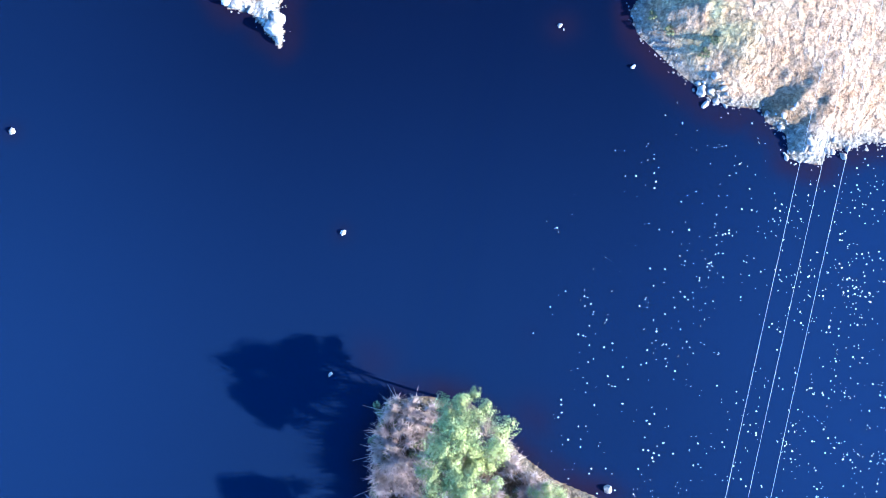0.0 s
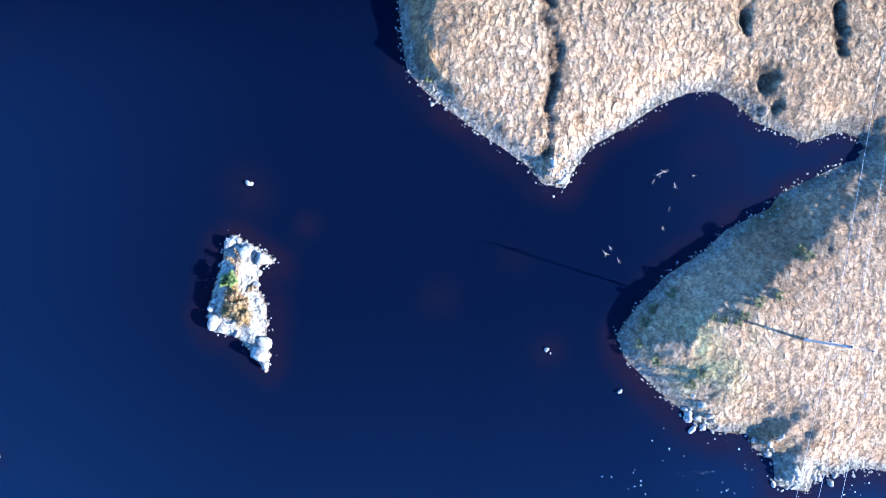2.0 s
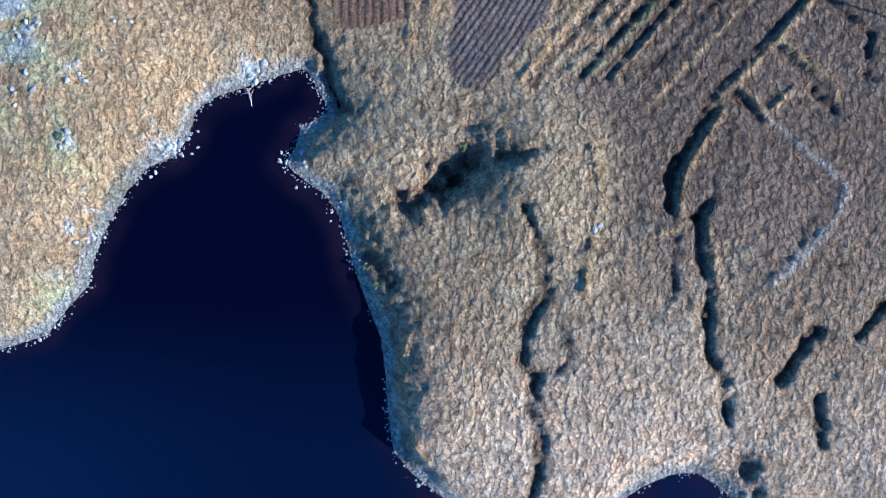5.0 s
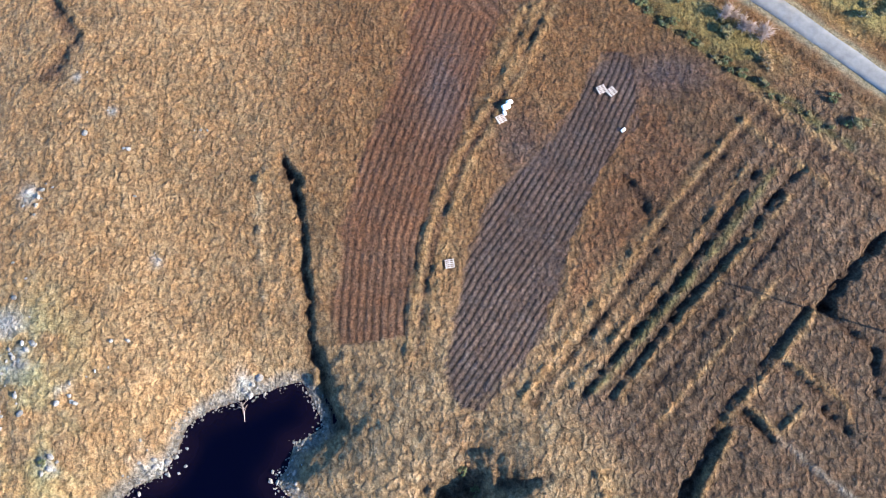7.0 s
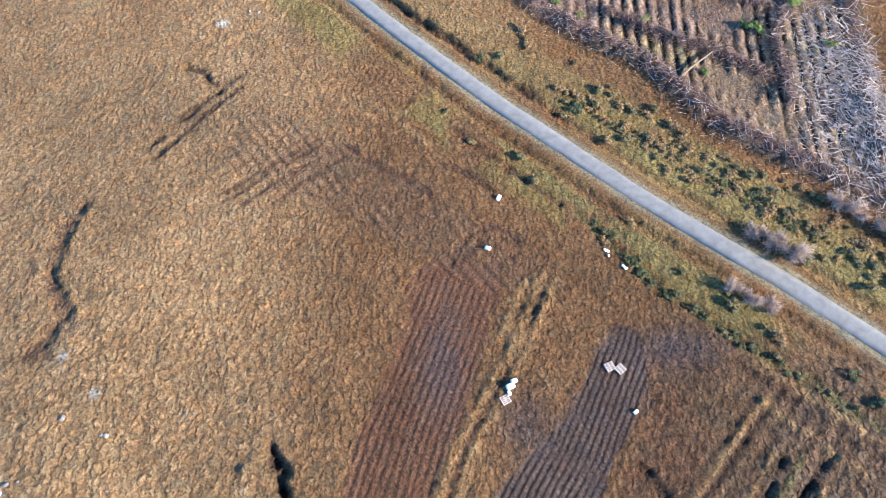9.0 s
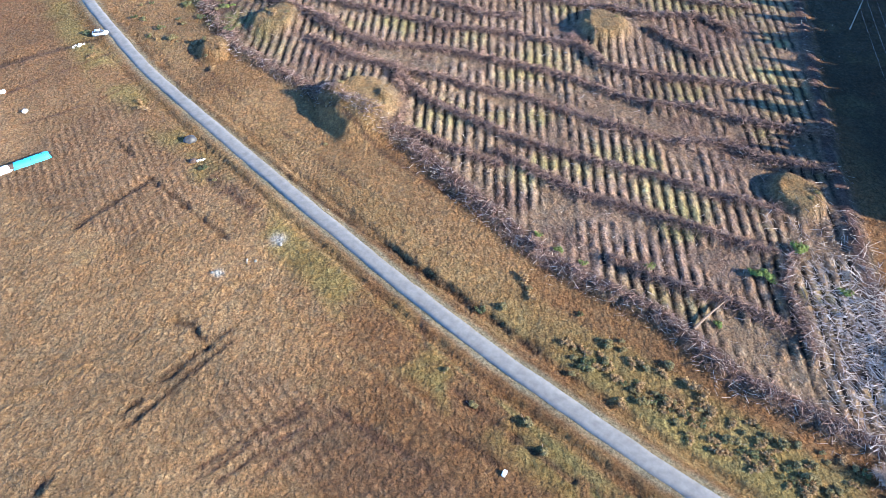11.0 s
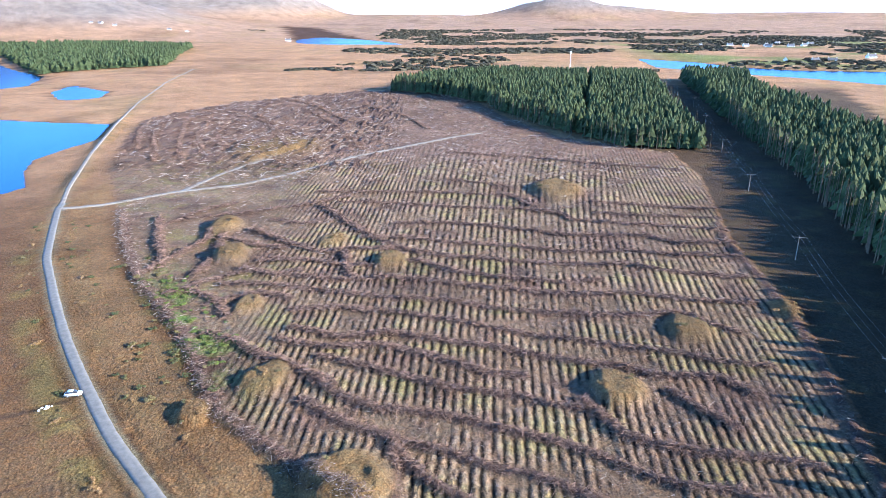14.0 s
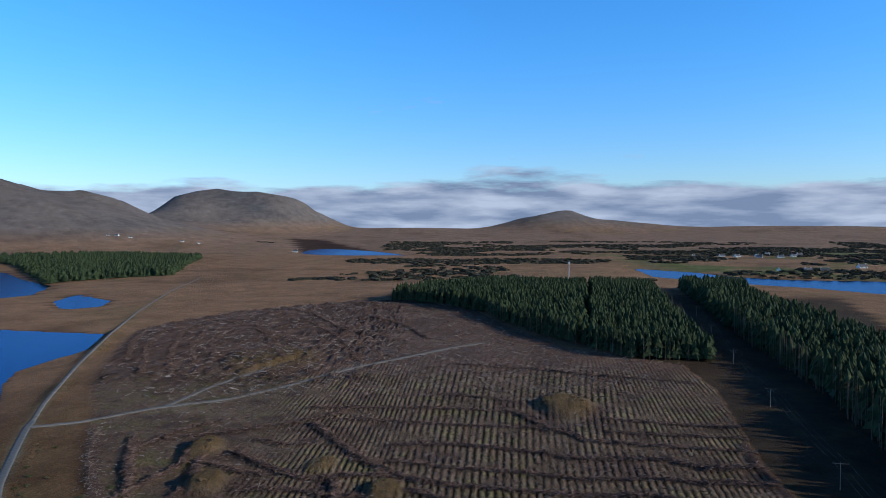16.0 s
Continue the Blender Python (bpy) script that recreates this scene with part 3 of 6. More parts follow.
# ditches and banks: line, half width, height, colour strength
# the darkest colour is ditch peat, and shade painted beside banks and walls
PEAT_SHADE, STRAW, GREEN, GREY = (0.050, 0.031, 0.023), (0.25, 0.155, 0.075), (0.12, 0.105, 0.045), (0.19, 0.165, 0.14)
LINES = [
    (plan("-16.9,152 -16.2,150.6 -14.8,142 -13.5,132.8 -13.3,127.5"), 0.85, -1.5, PEAT_SHADE),
    (plan("-12.6,127 -11.6,125.7 -10.9,122.3 -9.4,118.7"), 1.2, -1.6, PEAT_SHADE),
    (plan("-18.5,154.5 -17.9,153.4 -16.9,151.4"), 0.6, -0.9, PEAT_SHADE),
    (plan("-21.2,150.9 -20.1,140.4 -18.8,129.7"), 0.7, 0.7, (0.36, 0.25, 0.145)),
    (plan("-21.2,150.9 -19,153.2"), 0.5, 0.4, STRAW),
    (BANK12, 0.8, 0.5, STRAW),
    (BANK12 + [2.4, 0.3], 0.8, 0.4, STRAW),
    (BANK12 + [1.3, 0.1], 0.5, -0.3, DARK),
    (plan("11,169.1 14.9,177.9 17.9,178.9 18.4,175.3 12.4,165.8"), 0.8, 0.4, STRAW),
    (plan("13.8,122 26.8,138.2 35,148.5 45.4,160.7"), 0.7, 0.55, STRAW),
    (plan("15.2,121.6 28,137.2 34.9,147.3 45.8,159.4"), 0.5, -0.5, PEAT_SHADE),
    (plan("19.7,127 27.4,135.9 32.2,142.1"), 0.6, -0.7, PEAT_SHADE),
    (plan("20.3,123.3 33.2,138 42.1,149.1 45.7,154"), 0.45, 0.6, STRAW),
    (plan("21.3,122.4 34.2,137.1 43.1,148.2 46.7,153.1"), 0.6, -1.0, PEAT_SHADE),
    (plan("23.3,123.4 34.4,135.6 42.6,145.0 49,153"), 0.7, 0.35, GREEN),
    (plan("24.5,122.1 34.6,133.8 42,141.4 51.6,152.8 53.3,153.6"), 0.65, -1.1, PEAT_SHADE),
    (plan("26.2,122.6 36.4,134 50.8,149.4"), 0.6, 0.6, STRAW),
    (plan("28.7,121.5 38.2,131.6 44.8,139.2 52,147"), 0.5, -0.5, PEAT_SHADE),
    (plan("31,119.5 40.5,129.5 48,138"), 0.5, 0.4, STRAW),
    (plan("45.4,160.7 53.3,153.6 56,151.5"), 0.7, 0.6, STRAW),
    (plan("44.5,168.1 52.6,160.8 64.5,151.3"), 0.6, 0.4, STRAW),
    (plan("43,166.4 51.4,159 63,149.6"), 0.5, -0.5, PEAT_SHADE),
    (plan("28.6,151.6 30,150 31.1,147.6"), 1.0, -1.0, PEAT_SHADE),
    # shadow of the enclosure wall, put into colour and shape
    (plan("33.1,105.5 33.6,109.8 35.1,113.4 39,119.3"), 0.9, -1.5, PEAT_SHADE),
    (plan("34.6,105.2 35.1,109.4 36.6,112.8 40.3,118.4"), 0.6, 0.9, STRAW),
    (plan("39,119.3 42,122.3 47.5,127.9 53,134.5"), 0.6, 0.8, STRAW),
    (plan("38,119.9 41.1,123.2 46.6,128.8 52.2,135.2"), 0.5, -0.7, PEAT_SHADE),
    (plan("53.4,134.5 57,138.8 62.7,143.9 70,150"), 0.9, -1.5, PEAT_SHADE),
    (plan("42,122.3 44.2,120.1 45.9,117.9 49.4,121.6"), 0.6, 0.8, STRAW),
    (plan("41.2,121.7 43.4,119.4 45,117.4"), 0.6, -0.9, PEAT_SHADE),
    (plan("47.5,127.9 52.5,123.9 54.6,122.4 55.2,120.2"), 0.6, 0.8, STRAW),
    (plan("46.8,127.2 51.8,123.2 54,121.6"), 0.5, -0.7, PEAT_SHADE),
    (plan("53.4,134.5 56.6,131.1 59.8,128.5"), 0.8, -1.3, PEAT_SHADE),
    (plan("59.3,127 58.7,123.2"), 0.9, -1.2, PEAT_SHADE),
    (plan("51.9,121.3 54.4,119.1"), 0.8, -1.2, PEAT_SHADE),
    (plan("45.9,117.9 49.7,114.3 56,109.3"), 0.5, 0.5, GREY),
    (plan("56.1,107.9 55,105.1 51.2,100.8 46.3,96.3"), 0.7, 0.8, GREY),
    (plan("31.2,102 36.3,104.2"), 0.5, 0.5, STRAW),
    (plan("36.3,104.5 38.2,106.3"), 1.2, -1.4, PEAT_SHADE),
    (plan("36.9,104.2 37.1,100 38,96.5 38.3,91.1 38.4,87.4 40.1,83.7 41,78"), 0.85, -1.3, PEAT_SHADE),
    (plan("38.4,104 38.6,100 39.6,96"), 0.5, 0.6, STRAW),
    (plan("34.1,102 33.6,97.9 33.8,94.4"), 0.6, -0.8, PEAT_SHADE),
    # hollow, deepened by its dark shadow in the colour
    (plan("-0.6,107.3 4.7,110.2 9,112.8"), 2.6, -2.4, DARK),
    (plan("4,108 7,110.5"), 2.4, -1.6, DARK),
    (plan("11.9,112.1 17,113.2"), 1.2, -0.9, PEAT_SHADE),
    (plan("14.1,106 15.8,102.5 16.9,99.1 17.2,94.9 14.7,90.5 14.2,86.1 16.4,83.9 14.9,80.3 16.9,76.6 16.2,72.3 15.7,68.1 16.4,63.1"), 1.1, -1.5, PEAT_SHADE),
    (plan("18.4,94 19.4,91.2 20.7,86.8 18.2,83.9"), 0.7, -0.8, PEAT_SHADE),
    (plan("23.5,113.3 24.1,107.6 22.5,95"), 0.8, 0.8, STRAW),
    (plan("-5.8,99.5 -2.2,96.1"), 1.1, -0.9, PEAT_SHADE),
    (plan("51.9,90.2 49.6,87 47.3,83.7"), 1.1, -1.4, PEAT_SHADE),
    (plan("52.3,81.5 52.8,75.7"), 0.9, -1.1, PEAT_SHADE),
    (plan("43.3,73.6 45.3,69.3"), 1.3, -1.0, PEAT_SHADE),
    (plan("57.7,89.5 60.7,93.1 66,98"), 0.8, -1.2, PEAT_SHADE),
    (plan("-0.1,89.1 -1.6,85.4 -0.9,78.2 1.9,73.2"), 0.8, 0.7, STRAW),
    # shaded face of the west bank, put into the colour
    (plan("-2.6,89 -2.9,85.4 -2.2,78.2 0.2,73.0"), 1.0, -1.0, PEAT_SHADE),
    (plan("-41.7,219.2 -38.5,217.9 -34.8,213.4"), 0.9, -1.1, PEAT_SHADE),
    (plan("-51.3,190.2 -52.7,184.7 -52.9,178 -48.4,171.8 -50.8,166.7"), 2.1, -0.7, DARK),
    (plan("-49.8,190.2 -51.2,184.7 -51.4,178 -46.9,171.8"), 0.9, 0.6, STRAW),
    (plan("-44.5,200.6 -38.8,209 -32.5,216.7"), 0.8, -0.6, PEAT_SHADE),
    (plan("-42.5,199 -36.8,207.4 -31,214.7"), 0.6, -0.5, PEAT_SHADE),
    (plan("-29.9,226.3 -19,218.2 -6.7,209.5 1,202.4"), 0.55, 0.4, STRAW),
    (plan("-31,224.6 -20.2,216.5 -8,207.8"), 0.45, 0.3, STRAW),
    (plan("-15.7,204.5 -6.1,197.8 1.1,193"), 0.8, -0.5, DARK),
    (plan("4.6,206 13.7,198.1 21.3,191.7"), 0.8, -0.7, DARK),
    (plan("2.8,199.1 9.1,195.8 11.7,193.2"), 0.7, -0.6, PEAT_SHADE),
    (plan("-30.9,190.5 -24.7,195.9 -17.3,202"), 0.5, -0.35, DARK),
    (plan("-30.4,192.6 -24.1,198.1 -17.5,203.3"), 0.5, -0.35, DARK),
    (plan("-27.5,190.5 -20.4,197.1 -14.5,201.1"), 0.5, -0.35, DARK),
    (plan("-23.1,190.6 -16.8,196.6 -12.6,200"), 0.45, -0.3, DARK),
    (plan("3.9,179.6 7,185.5 10.7,187.5 14.4,185.5 13.4,181.7"), 0.6, -0.4, DARK),
    (plan("6,181 9,184.6 11.5,183.6"), 0.5, -0.35, DARK),
    (plan("-18.2,153.4 -16.2,148.6"), 0.8, -1.2, PEAT_SHADE),
    (plan("-96,332 -81.1,316.1 -60,289 -41.6,269.7 -21.2,249.1 -2,232 18,214"), 0.8, -0.9, PEAT_SHADE),
    (plan("-62,329.5 -41.4,302.1 -27.2,284.8 -8,263 6,250"), 0.7, -0.5, DARK),
    (plan("-72,318 -52,293 -33,273 -14,254"), 0.5, -0.3, DARK),
    (plan("-57.9,256.6 -47.4,247.1 -37.6,238.7"), 0.8, -0.8, PEAT_SHADE),
    (plan("-66.9,241 -63.3,246.9 -57.9,254.9"), 0.7, -0.7, PEAT_SHADE),
    (plan("-69.8,270.2 -64.5,264.5"), 0.9, -0.9, PEAT_SHADE),
    (plan("-27,232 -36,226 -47,214 -62,204"), 0.7, 0.4, STRAW),
    (plan("-110,300 -95,312 -88,318"), 1.3, -0.5, PEAT_SHADE),
    (plan("24,190 26.4,187 35.7,175.8 45.4,168.3 53.2,162.8 60.2,156.9"), 0.9, -0.5, OLIVE),
    (plan("-2.4,235.9 0.3,213.6"), 0.4, -0.15, DARK),
    (plan("-93.8,274.4 -80.1,284.3 -74.7,291.5"), 0.6, -0.4, DARK),
    (plan("-101.9,288.4 -92.4,298.6 -84.9,307"), 0.7, -0.4, DARK),
    (plan("-47.5,259.5 -34.6,246.3"), 1.6, -0.1, DARK),
]


def rows_axis(n_core, lo, hi, unit, grow, wide, grow2, reach_lo, reach_hi):
    core = np.arange(lo, hi + unit, unit)

    def out(limit):
        pts, s, v = [], unit, 0.0
        while v < limit:
            s = s * (grow if v < wide else grow2)
            v += s
            pts.append(v)
        return np.array(pts)
    return np.concatenate((lo - out(reach_lo)[::-1], core, core[-1] + out(reach_hi)))


XS = rows_axis(0, -60, 66, 0.36, 1.014, 220, 1.085, 3600, 3600)
YS = rows_axis(0, -26, 240, 0.36, 1.0135, 6000, 1.05, 900, 4400)


def relief(x, y):
    """Height of the ground and the surface masks at the places x, y."""
    out = {}
    wob = 0.35 * vnoise(x, y, 2.2, 90) + 0.6 * vnoise(x, y, 6.0, 91)
    wet = inside(x, y, LAKE)
    d = away(x, y, LAKE, True, 60.0)
    for isle in (ISLET, ISLE):
        di = away(x, y, isle, True, 40.0)
        ins = inside(x, y, isle)
        d = np.where(ins, di, np.where(wet, np.minimum(d, di), d))
        wet &= ~ins
    d = d + np.clip(wob, -1, 1) * 0.7 * step(0, 2, d)
    near = np.where(wet, -d, d)
    far_wet, far_d = np.zeros(x.shape, bool), np.full(x.shape, 200.0)
    for lake in FAR_LAKES:
        far_wet |= inside(x, y, lake)
        far_d = np.minimum(far_d, away(x, y, lake, True, 200.0))
    dist = np.hypot(x, y - 150)
    land = 0.25 * step(0, 1.0, d) + 2.9 * (1 - np.exp(-np.clip(d - 0.8, 0, None) / 5.0)) + 0.5 * fbm(x, y, 30, 3) * step(3, 18, d)
    land = land * step(0, 0.6, d + 0.05)
    # steeper brow on the west side of the two headlands, and the knolls
    land = land + 1.7 * bell(x, y, 46, 43, 24, 17) * step(1.5, 7.5, d) + 1.2 * bell(x, y, 2.5, 82, 7, 12) * step(0.5, 3, d)
    land = land + 2.6 * bell(x, y, 16, 109, 8, 9) - 1.1 * bell(x, y, 5 + 2 * wob, 110 + 1.5 * wob, 4.5, 3.0) + 1.4 * bell(x, y, -45, 128, 14, 22) * step(2, 8, d)
    land = land + 1.3 * bell(x, y, -47, 165, 16, 30)
    isl = inside(x, y, ISLET)
    land = np.where(isl, np.minimum(land, 0.3 + 0.22 * d + 0.35 * fbm(x, y, 3, 77)) + 0.2, land)
    land = land * np.where(inside(x, y, ISLE), 0.5, 1)
    bed = -0.12 * d - 0.06 * d * step(1, 6, d)
    h = np.where(wet, np.maximum(bed, -5), land)
    h = np.where(far_wet, -0.1 - 0.05 * far_d, np.where(far_d < 200, np.minimum(h, 0.15 + far_d * 0.06 + 0.0 * h), h))
    # knolls of the felled ground
    knoll = np.zeros(x.shape)
    for cx, cy, r, hh in MOUNDS:
        b = step(1.15, 0.5, np.hypot((x - cx) + 1.2 * vnoise(x, y, 7, 33), (y - cy) * 0.72 + 1.2 * vnoise(x, y, 6, 34)) / r)
        h = h + 0.85 * hh * b * (1 + 0.13 * vnoise(x, y, 5.5, 35) + 0.10 * vnoise(x, y, 2.3, 36))
        knoll = np.maximum(knoll, b)
    out["knoll"] = knoll
    # distance: rolling moor, then the hills
    roll = step(700, 2500, y) + step(500, 1500, np.abs(x)) * 0.4
    h = h + np.where(far_wet, 0, roll * (4 * fbm(x, y, 420, 12) + 2.5) * step(0, 120, far_d))
    h = h + 52 * step(2600, 4500, y) + 8 * step(2600, 4500, y) * fbm(x, y, 500, 15)
    h = h + 9 * bell(x, y, 90, 960, 190, 170) * step(640, 780, y)
    # x, y, half widths, height of each hill
    hills = [(-1430, 4330, 350, 400, 232), (-960, 4440, 190, 330, 100), (-2125, 3116, 720, 560, 262), (537, 4480, 250, 300, 64), (830, 4500, 330, 300, 55),
             (1500, 4500, 700, 280, 26), (2600, 4500, 700, 280, 24), (-300, 4500, 500, 300, 26)]
    mount = np.zeros(x.shape)
    for cx, cy, rx, ry, hh in hills:
        mount = mount + hh * np.exp(-(((x - cx) / (1.2 * rx)) ** 2 + ((y - cy) / (1.2 * ry)) ** 2) ** 1.45)
    rough = 1 + 0.46 * fbm(x, y, 330, 21, 6) * step(30, 120, mount) - 0.22 * np.abs(fbm(x, y, 300, 27, 5)) * step(30, 120, mount)
    h = h + mount * rough
    out["mount"] = mount
    # road bed
    dr = np.minimum(away(x, y, ROAD, False, 30.0), away(x, y, TRACK, False, 30.0) + 0.8)
    db = np.minimum(away(x, y, BRANCH, False, 25.0), away(x, y, BRANCH2, False, 25.0) + 0.4)
    level = 3.3
    k = step(6.5, 2.6, np.minimum(dr, db + 0.5)) * step(1300, 1000, y)
    h = h * (1 - k) + level * k
    for off, amp in ((4.6, -0.55),):
        h = h + amp * np.exp(-((dr - off) / 0.9) ** 2) * (y < 420)
    out.update(near=near, d=d, wet=wet | far_wet, far_d=far_d, dr=dr, db=db, isl=isl, dist=dist)
    return h, out


def lay_ground():
    gx, gy = np.meshgrid(XS, YS)
    x, y = gx.ravel(), gy.ravel()
    h, o = relief(x, y)
    dry = ~o["wet"]
    d, dr, db = o["d"], o["dr"], o["db"]
    close = (np.abs(x) < 260) & (y > -60) & (y < 720)
    fell = inside(x, y, FELL) & dry
    fd = away(x, y, FELL, True, 12.0)
    fell_in = fell * step(0, 2.5, fd)
    on_road = step(4.0, 2.2, np.minimum(dr + 0.5 * fbm(x, y, 3.2, 49), db + 0.8))
    free = (1 - on_road) * dry * step(0.6, 2.5, d)

    # base cover
    n1, n2, n3 = fbm(x, y, 26, 41), fbm(x, y, 9, 45), fbm(x, y, 3.2, 49)
    col = np.empty((len(x), 3))
    straw, brown, rust = np.array([0.215, 0.13, 0.064]), np.array([0.145, 0.075, 0.035]), np.array([0.165, 0.075, 0.032])
    heather, green = np.array([0.092, 0.060, 0.044]), np.array([0.15, 0.13, 0.045])
    pale = np.array([0.37, 0.25, 0.165])

    def over(mask, c):
        mk = np.clip(mask, 0, 1)[:, None]
        col[:] = col * (1 - mk) + np.asarray(c) * mk

    col[:] = straw
    over(step(150, 120, y + 8 * n1) * 0.8, np.array([0.245, 0.175, 0.105]))
    over(step(120, 175, y + 8 * n1) * 0.75, brown)
    over(step(0.0, 0.7, n1) * 0.55, brown)
    over(step(105, 60, y + 10 * n1), pale)
    over(step(0.1, 0.8, n2) * 0.35, rust)
    hz = inside(x, y, HEATH) * step(0, 6, away(x, y, HEATH, True, 10.0))
    over(hz * 0.8 * step(78, 112, y), heather)
    over(hz * step(0.0, 0.6, n2) * 0.5 * step(78, 112, y), np.array([0.13, 0.088, 0.05]))
    west = step(-4, -34, x + 6 * n1) * step(75, 105, y) * step(330, 230, y)
    over(west * 0.85, np.array([0.29, 0.183, 0.096]))
    over(west * step(0.0, 0.7, n1) * 0.5, np.array([0.20, 0.112, 0.052]))
    over(west * step(0.3, 0.8, n2 * 0.6 + n3 * 0.4) * 0.3, np.array([0.27, 0.225, 0.11]))
    over(step(95, 118, y) * step(24, 34, x) * step(165, 150, y - 0.2 * x) * 0.75, np.array([0.095, 0.060, 0.038]))
    over(step(0.35, 0.8, n2 * 0.6 + n3 * 0.5) * 0.2 * (1 - hz) * (1 - west), green)
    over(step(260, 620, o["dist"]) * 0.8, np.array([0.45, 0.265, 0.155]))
    # far plain paled towards grey: distance haze put into the colour
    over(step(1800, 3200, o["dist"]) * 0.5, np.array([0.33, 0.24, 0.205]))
    green_fields = step(-0.1, 0.1, fbm(x, y, 150, 60)) * step(1200, 1500, y) * step(330, 520, x) * step(3000, 2200, y)
    over(green_fields * 0.8, np.array([0.13, 0.19, 0.05]))
    scrub_far = step(0.0, 0.3, fbm(x, y, 210, 64)) * step(1400, 1900, y) * step(3400, 2700, y) * step(-300, 0, x)
    over(scrub_far * 0.75, np.array([0.10, 0.075, 0.05]))
    over(step(0.1, 0.5, fbm(x, y, 130, 160, 5)) * step(420, 900, o["dist"]) * 0.45, np.array([0.15, 0.085, 0.05]))
    over(step(0.1, 0.45, fbm(x + 900, y, 90, 166, 5)) * step(420, 900, o["dist"]) * 0.4, np.array([0.30, 0.21, 0.10]))
    # grey rock and heather of the hills, paled with haze in the colour
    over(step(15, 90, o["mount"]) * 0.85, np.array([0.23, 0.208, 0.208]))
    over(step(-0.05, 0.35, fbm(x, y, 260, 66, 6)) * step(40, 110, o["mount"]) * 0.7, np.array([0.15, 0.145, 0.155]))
    for cx, cy, r in ((-50, 127, 7), (-43.4, 114.3, 4.5), (-45, 93, 4), (-52, 120, 5), (35, 38, 5)):
        over(bell(x, y, cx, cy, r) * 0.6 * step(-0.2, 0.5, n3 + 0.2), np.array([0.27, 0.29, 0.13]))
    # meadow cover by the road
    over(step(11, 5, dr) * step(-0.3, 0.4, n2) * 0.7 * (1 - on_road), np.array([0.21, 0.145, 0.062]))
    over(step(15, 11, dr + 2 * n2) * step(5, 7, dr) * step(0.1, 0.5, n2 + 0.2) * (y > 170) * (y < 420) * 0.7, np.array([0.20, 0.155, 0.055]))
    # turf fields
    f1 = inside(x + 1.2 * n3, y + 3.0 * n2, FIELD1) * step(-0.6, 1.0, away(x, y, FIELD1, True, 6.0) + 0.8 * n3)
    f2 = inside(x + 1.2 * n3, y + 2.8 * n2, FIELD2) * step(-0.6, 0.7, away(x, y, FIELD2, True, 6.0) + 0.8 * n3)
    over(f1 * 0.85, np.array([0.105, 0.052, 0.033]))
    over(f2 * 0.9, np.array([0.066, 0.047, 0.043]))
    for cx, cy, rx, ry in ((35, 167.5, 6, 2.6), (14.5, 157, 3.4, 4.5), (3.4, 165, 3, 7)):
        over(bell(x, y, cx, cy, rx, ry) * 0.75, np.array([0.085, 0.062, 0.060]))
    red = inside(x, y, RED) * step(0, 2.0, away(x, y, RED, True, 6.0) + 0.8 * n3)
    over(red * 0.75, np.array([0.115, 0.06, 0.034]))
    over(bell(x, y, 36, 168, 6, 3.2) * 0.7, np.array([0.10, 0.07, 0.066]))
    rowu, rowm = np.zeros(len(x)), np.zeros(len(x))
    s1, s2 = away(x, y, LINE1, False, 30.0, True), away(x, y, LINE2, False, 30.0, True)
    rowu = np.where(f1 > 0, s1 / 1.05, rowu)
    rowm = np.maximum(rowm, f1 * 0.3 * step(-0.9, -0.2, n2 + 0.5 * n3))
    rowu = np.where(f2 > 0, s2 / 0.86, rowu)
    rowm = np.maximum(rowm, f2 * 0.5 * step(-0.8, -0.2, n2 + 0.5 * n3))
    h = h - 0.06 * f1 * np.sin(rowu * 6.283) * free
    # lazy-bed strips on the heath
    strip = inside(x, y, plan("46,166 64,150 34,116 14,124")) * 1.0
    u3 = ((x - 47) * 0.74 - (y - 161) * 0.68)
    rowu = np.where((strip > 0) & (f2 == 0), u3 / 2.1, rowu)
    rowm = np.maximum(rowm, strip * (f2 == 0) * 0.22)
    # other faint rows on the moor
    for poly, dirx, diry, per in ((plan("-30,214 2,196 22,180 14,174 -34,198"), 0.62, -0.78, 1.7), (plan("-95,255 -55,235 -40,250 -75,290"), 0.5, -0.86, 1.6),
                                  (plan("-45,268 -36,258 -30,250 -36,246 -52,262"), 0.72, 0.69, 1.2)):
        k = inside(x, y, poly) * step(0, 3, away(x, y, poly, True, 8.0))
        rowu = np.where(k > 0, (x * -diry + y * dirx) / per, rowu)
        rowm = np.maximum(rowm, k * 0.26 * step(-0.5, 0.4, n2 + 0.6 * n3))
        over(k * 0.35, np.array([0.13, 0.08, 0.055]))
    # felled ground: planting ridges, windrows of brash
    over(fell_in * 0.85, np.array([0.205, 0.15, 0.106]))
    over(fell_in * step(-0.1, 0.5, fbm(x, y, 34, 152)) * 0.5, np.array([0.115, 0.074, 0.058]))
    over(fell_in * step(0.0, 0.5, n2) * 0.6, np.array([0.195, 0.18, 0.07]))
    over(fell_in * step(0.1, 0.6, n1) * 0.6, np.array([0.20, 0.135, 0.108]))
    over(fell_in * step(0.15, 0.5, fbm(x, y, 14, 150)) * 0.75, np.array([0.105, 0.066, 0.056]))
    plant = step(680, 560, y) * step(-70, -35, x + 0.12 * (y - 300)) * fell_in
    ridge = (x - (0.035 + 0.0012 * np.clip(x, -20, 90)) * (y - 290)) / 2.35
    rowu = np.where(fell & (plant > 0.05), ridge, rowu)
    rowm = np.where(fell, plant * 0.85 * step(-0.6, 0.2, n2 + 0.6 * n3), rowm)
    k = np.zeros(len(x))
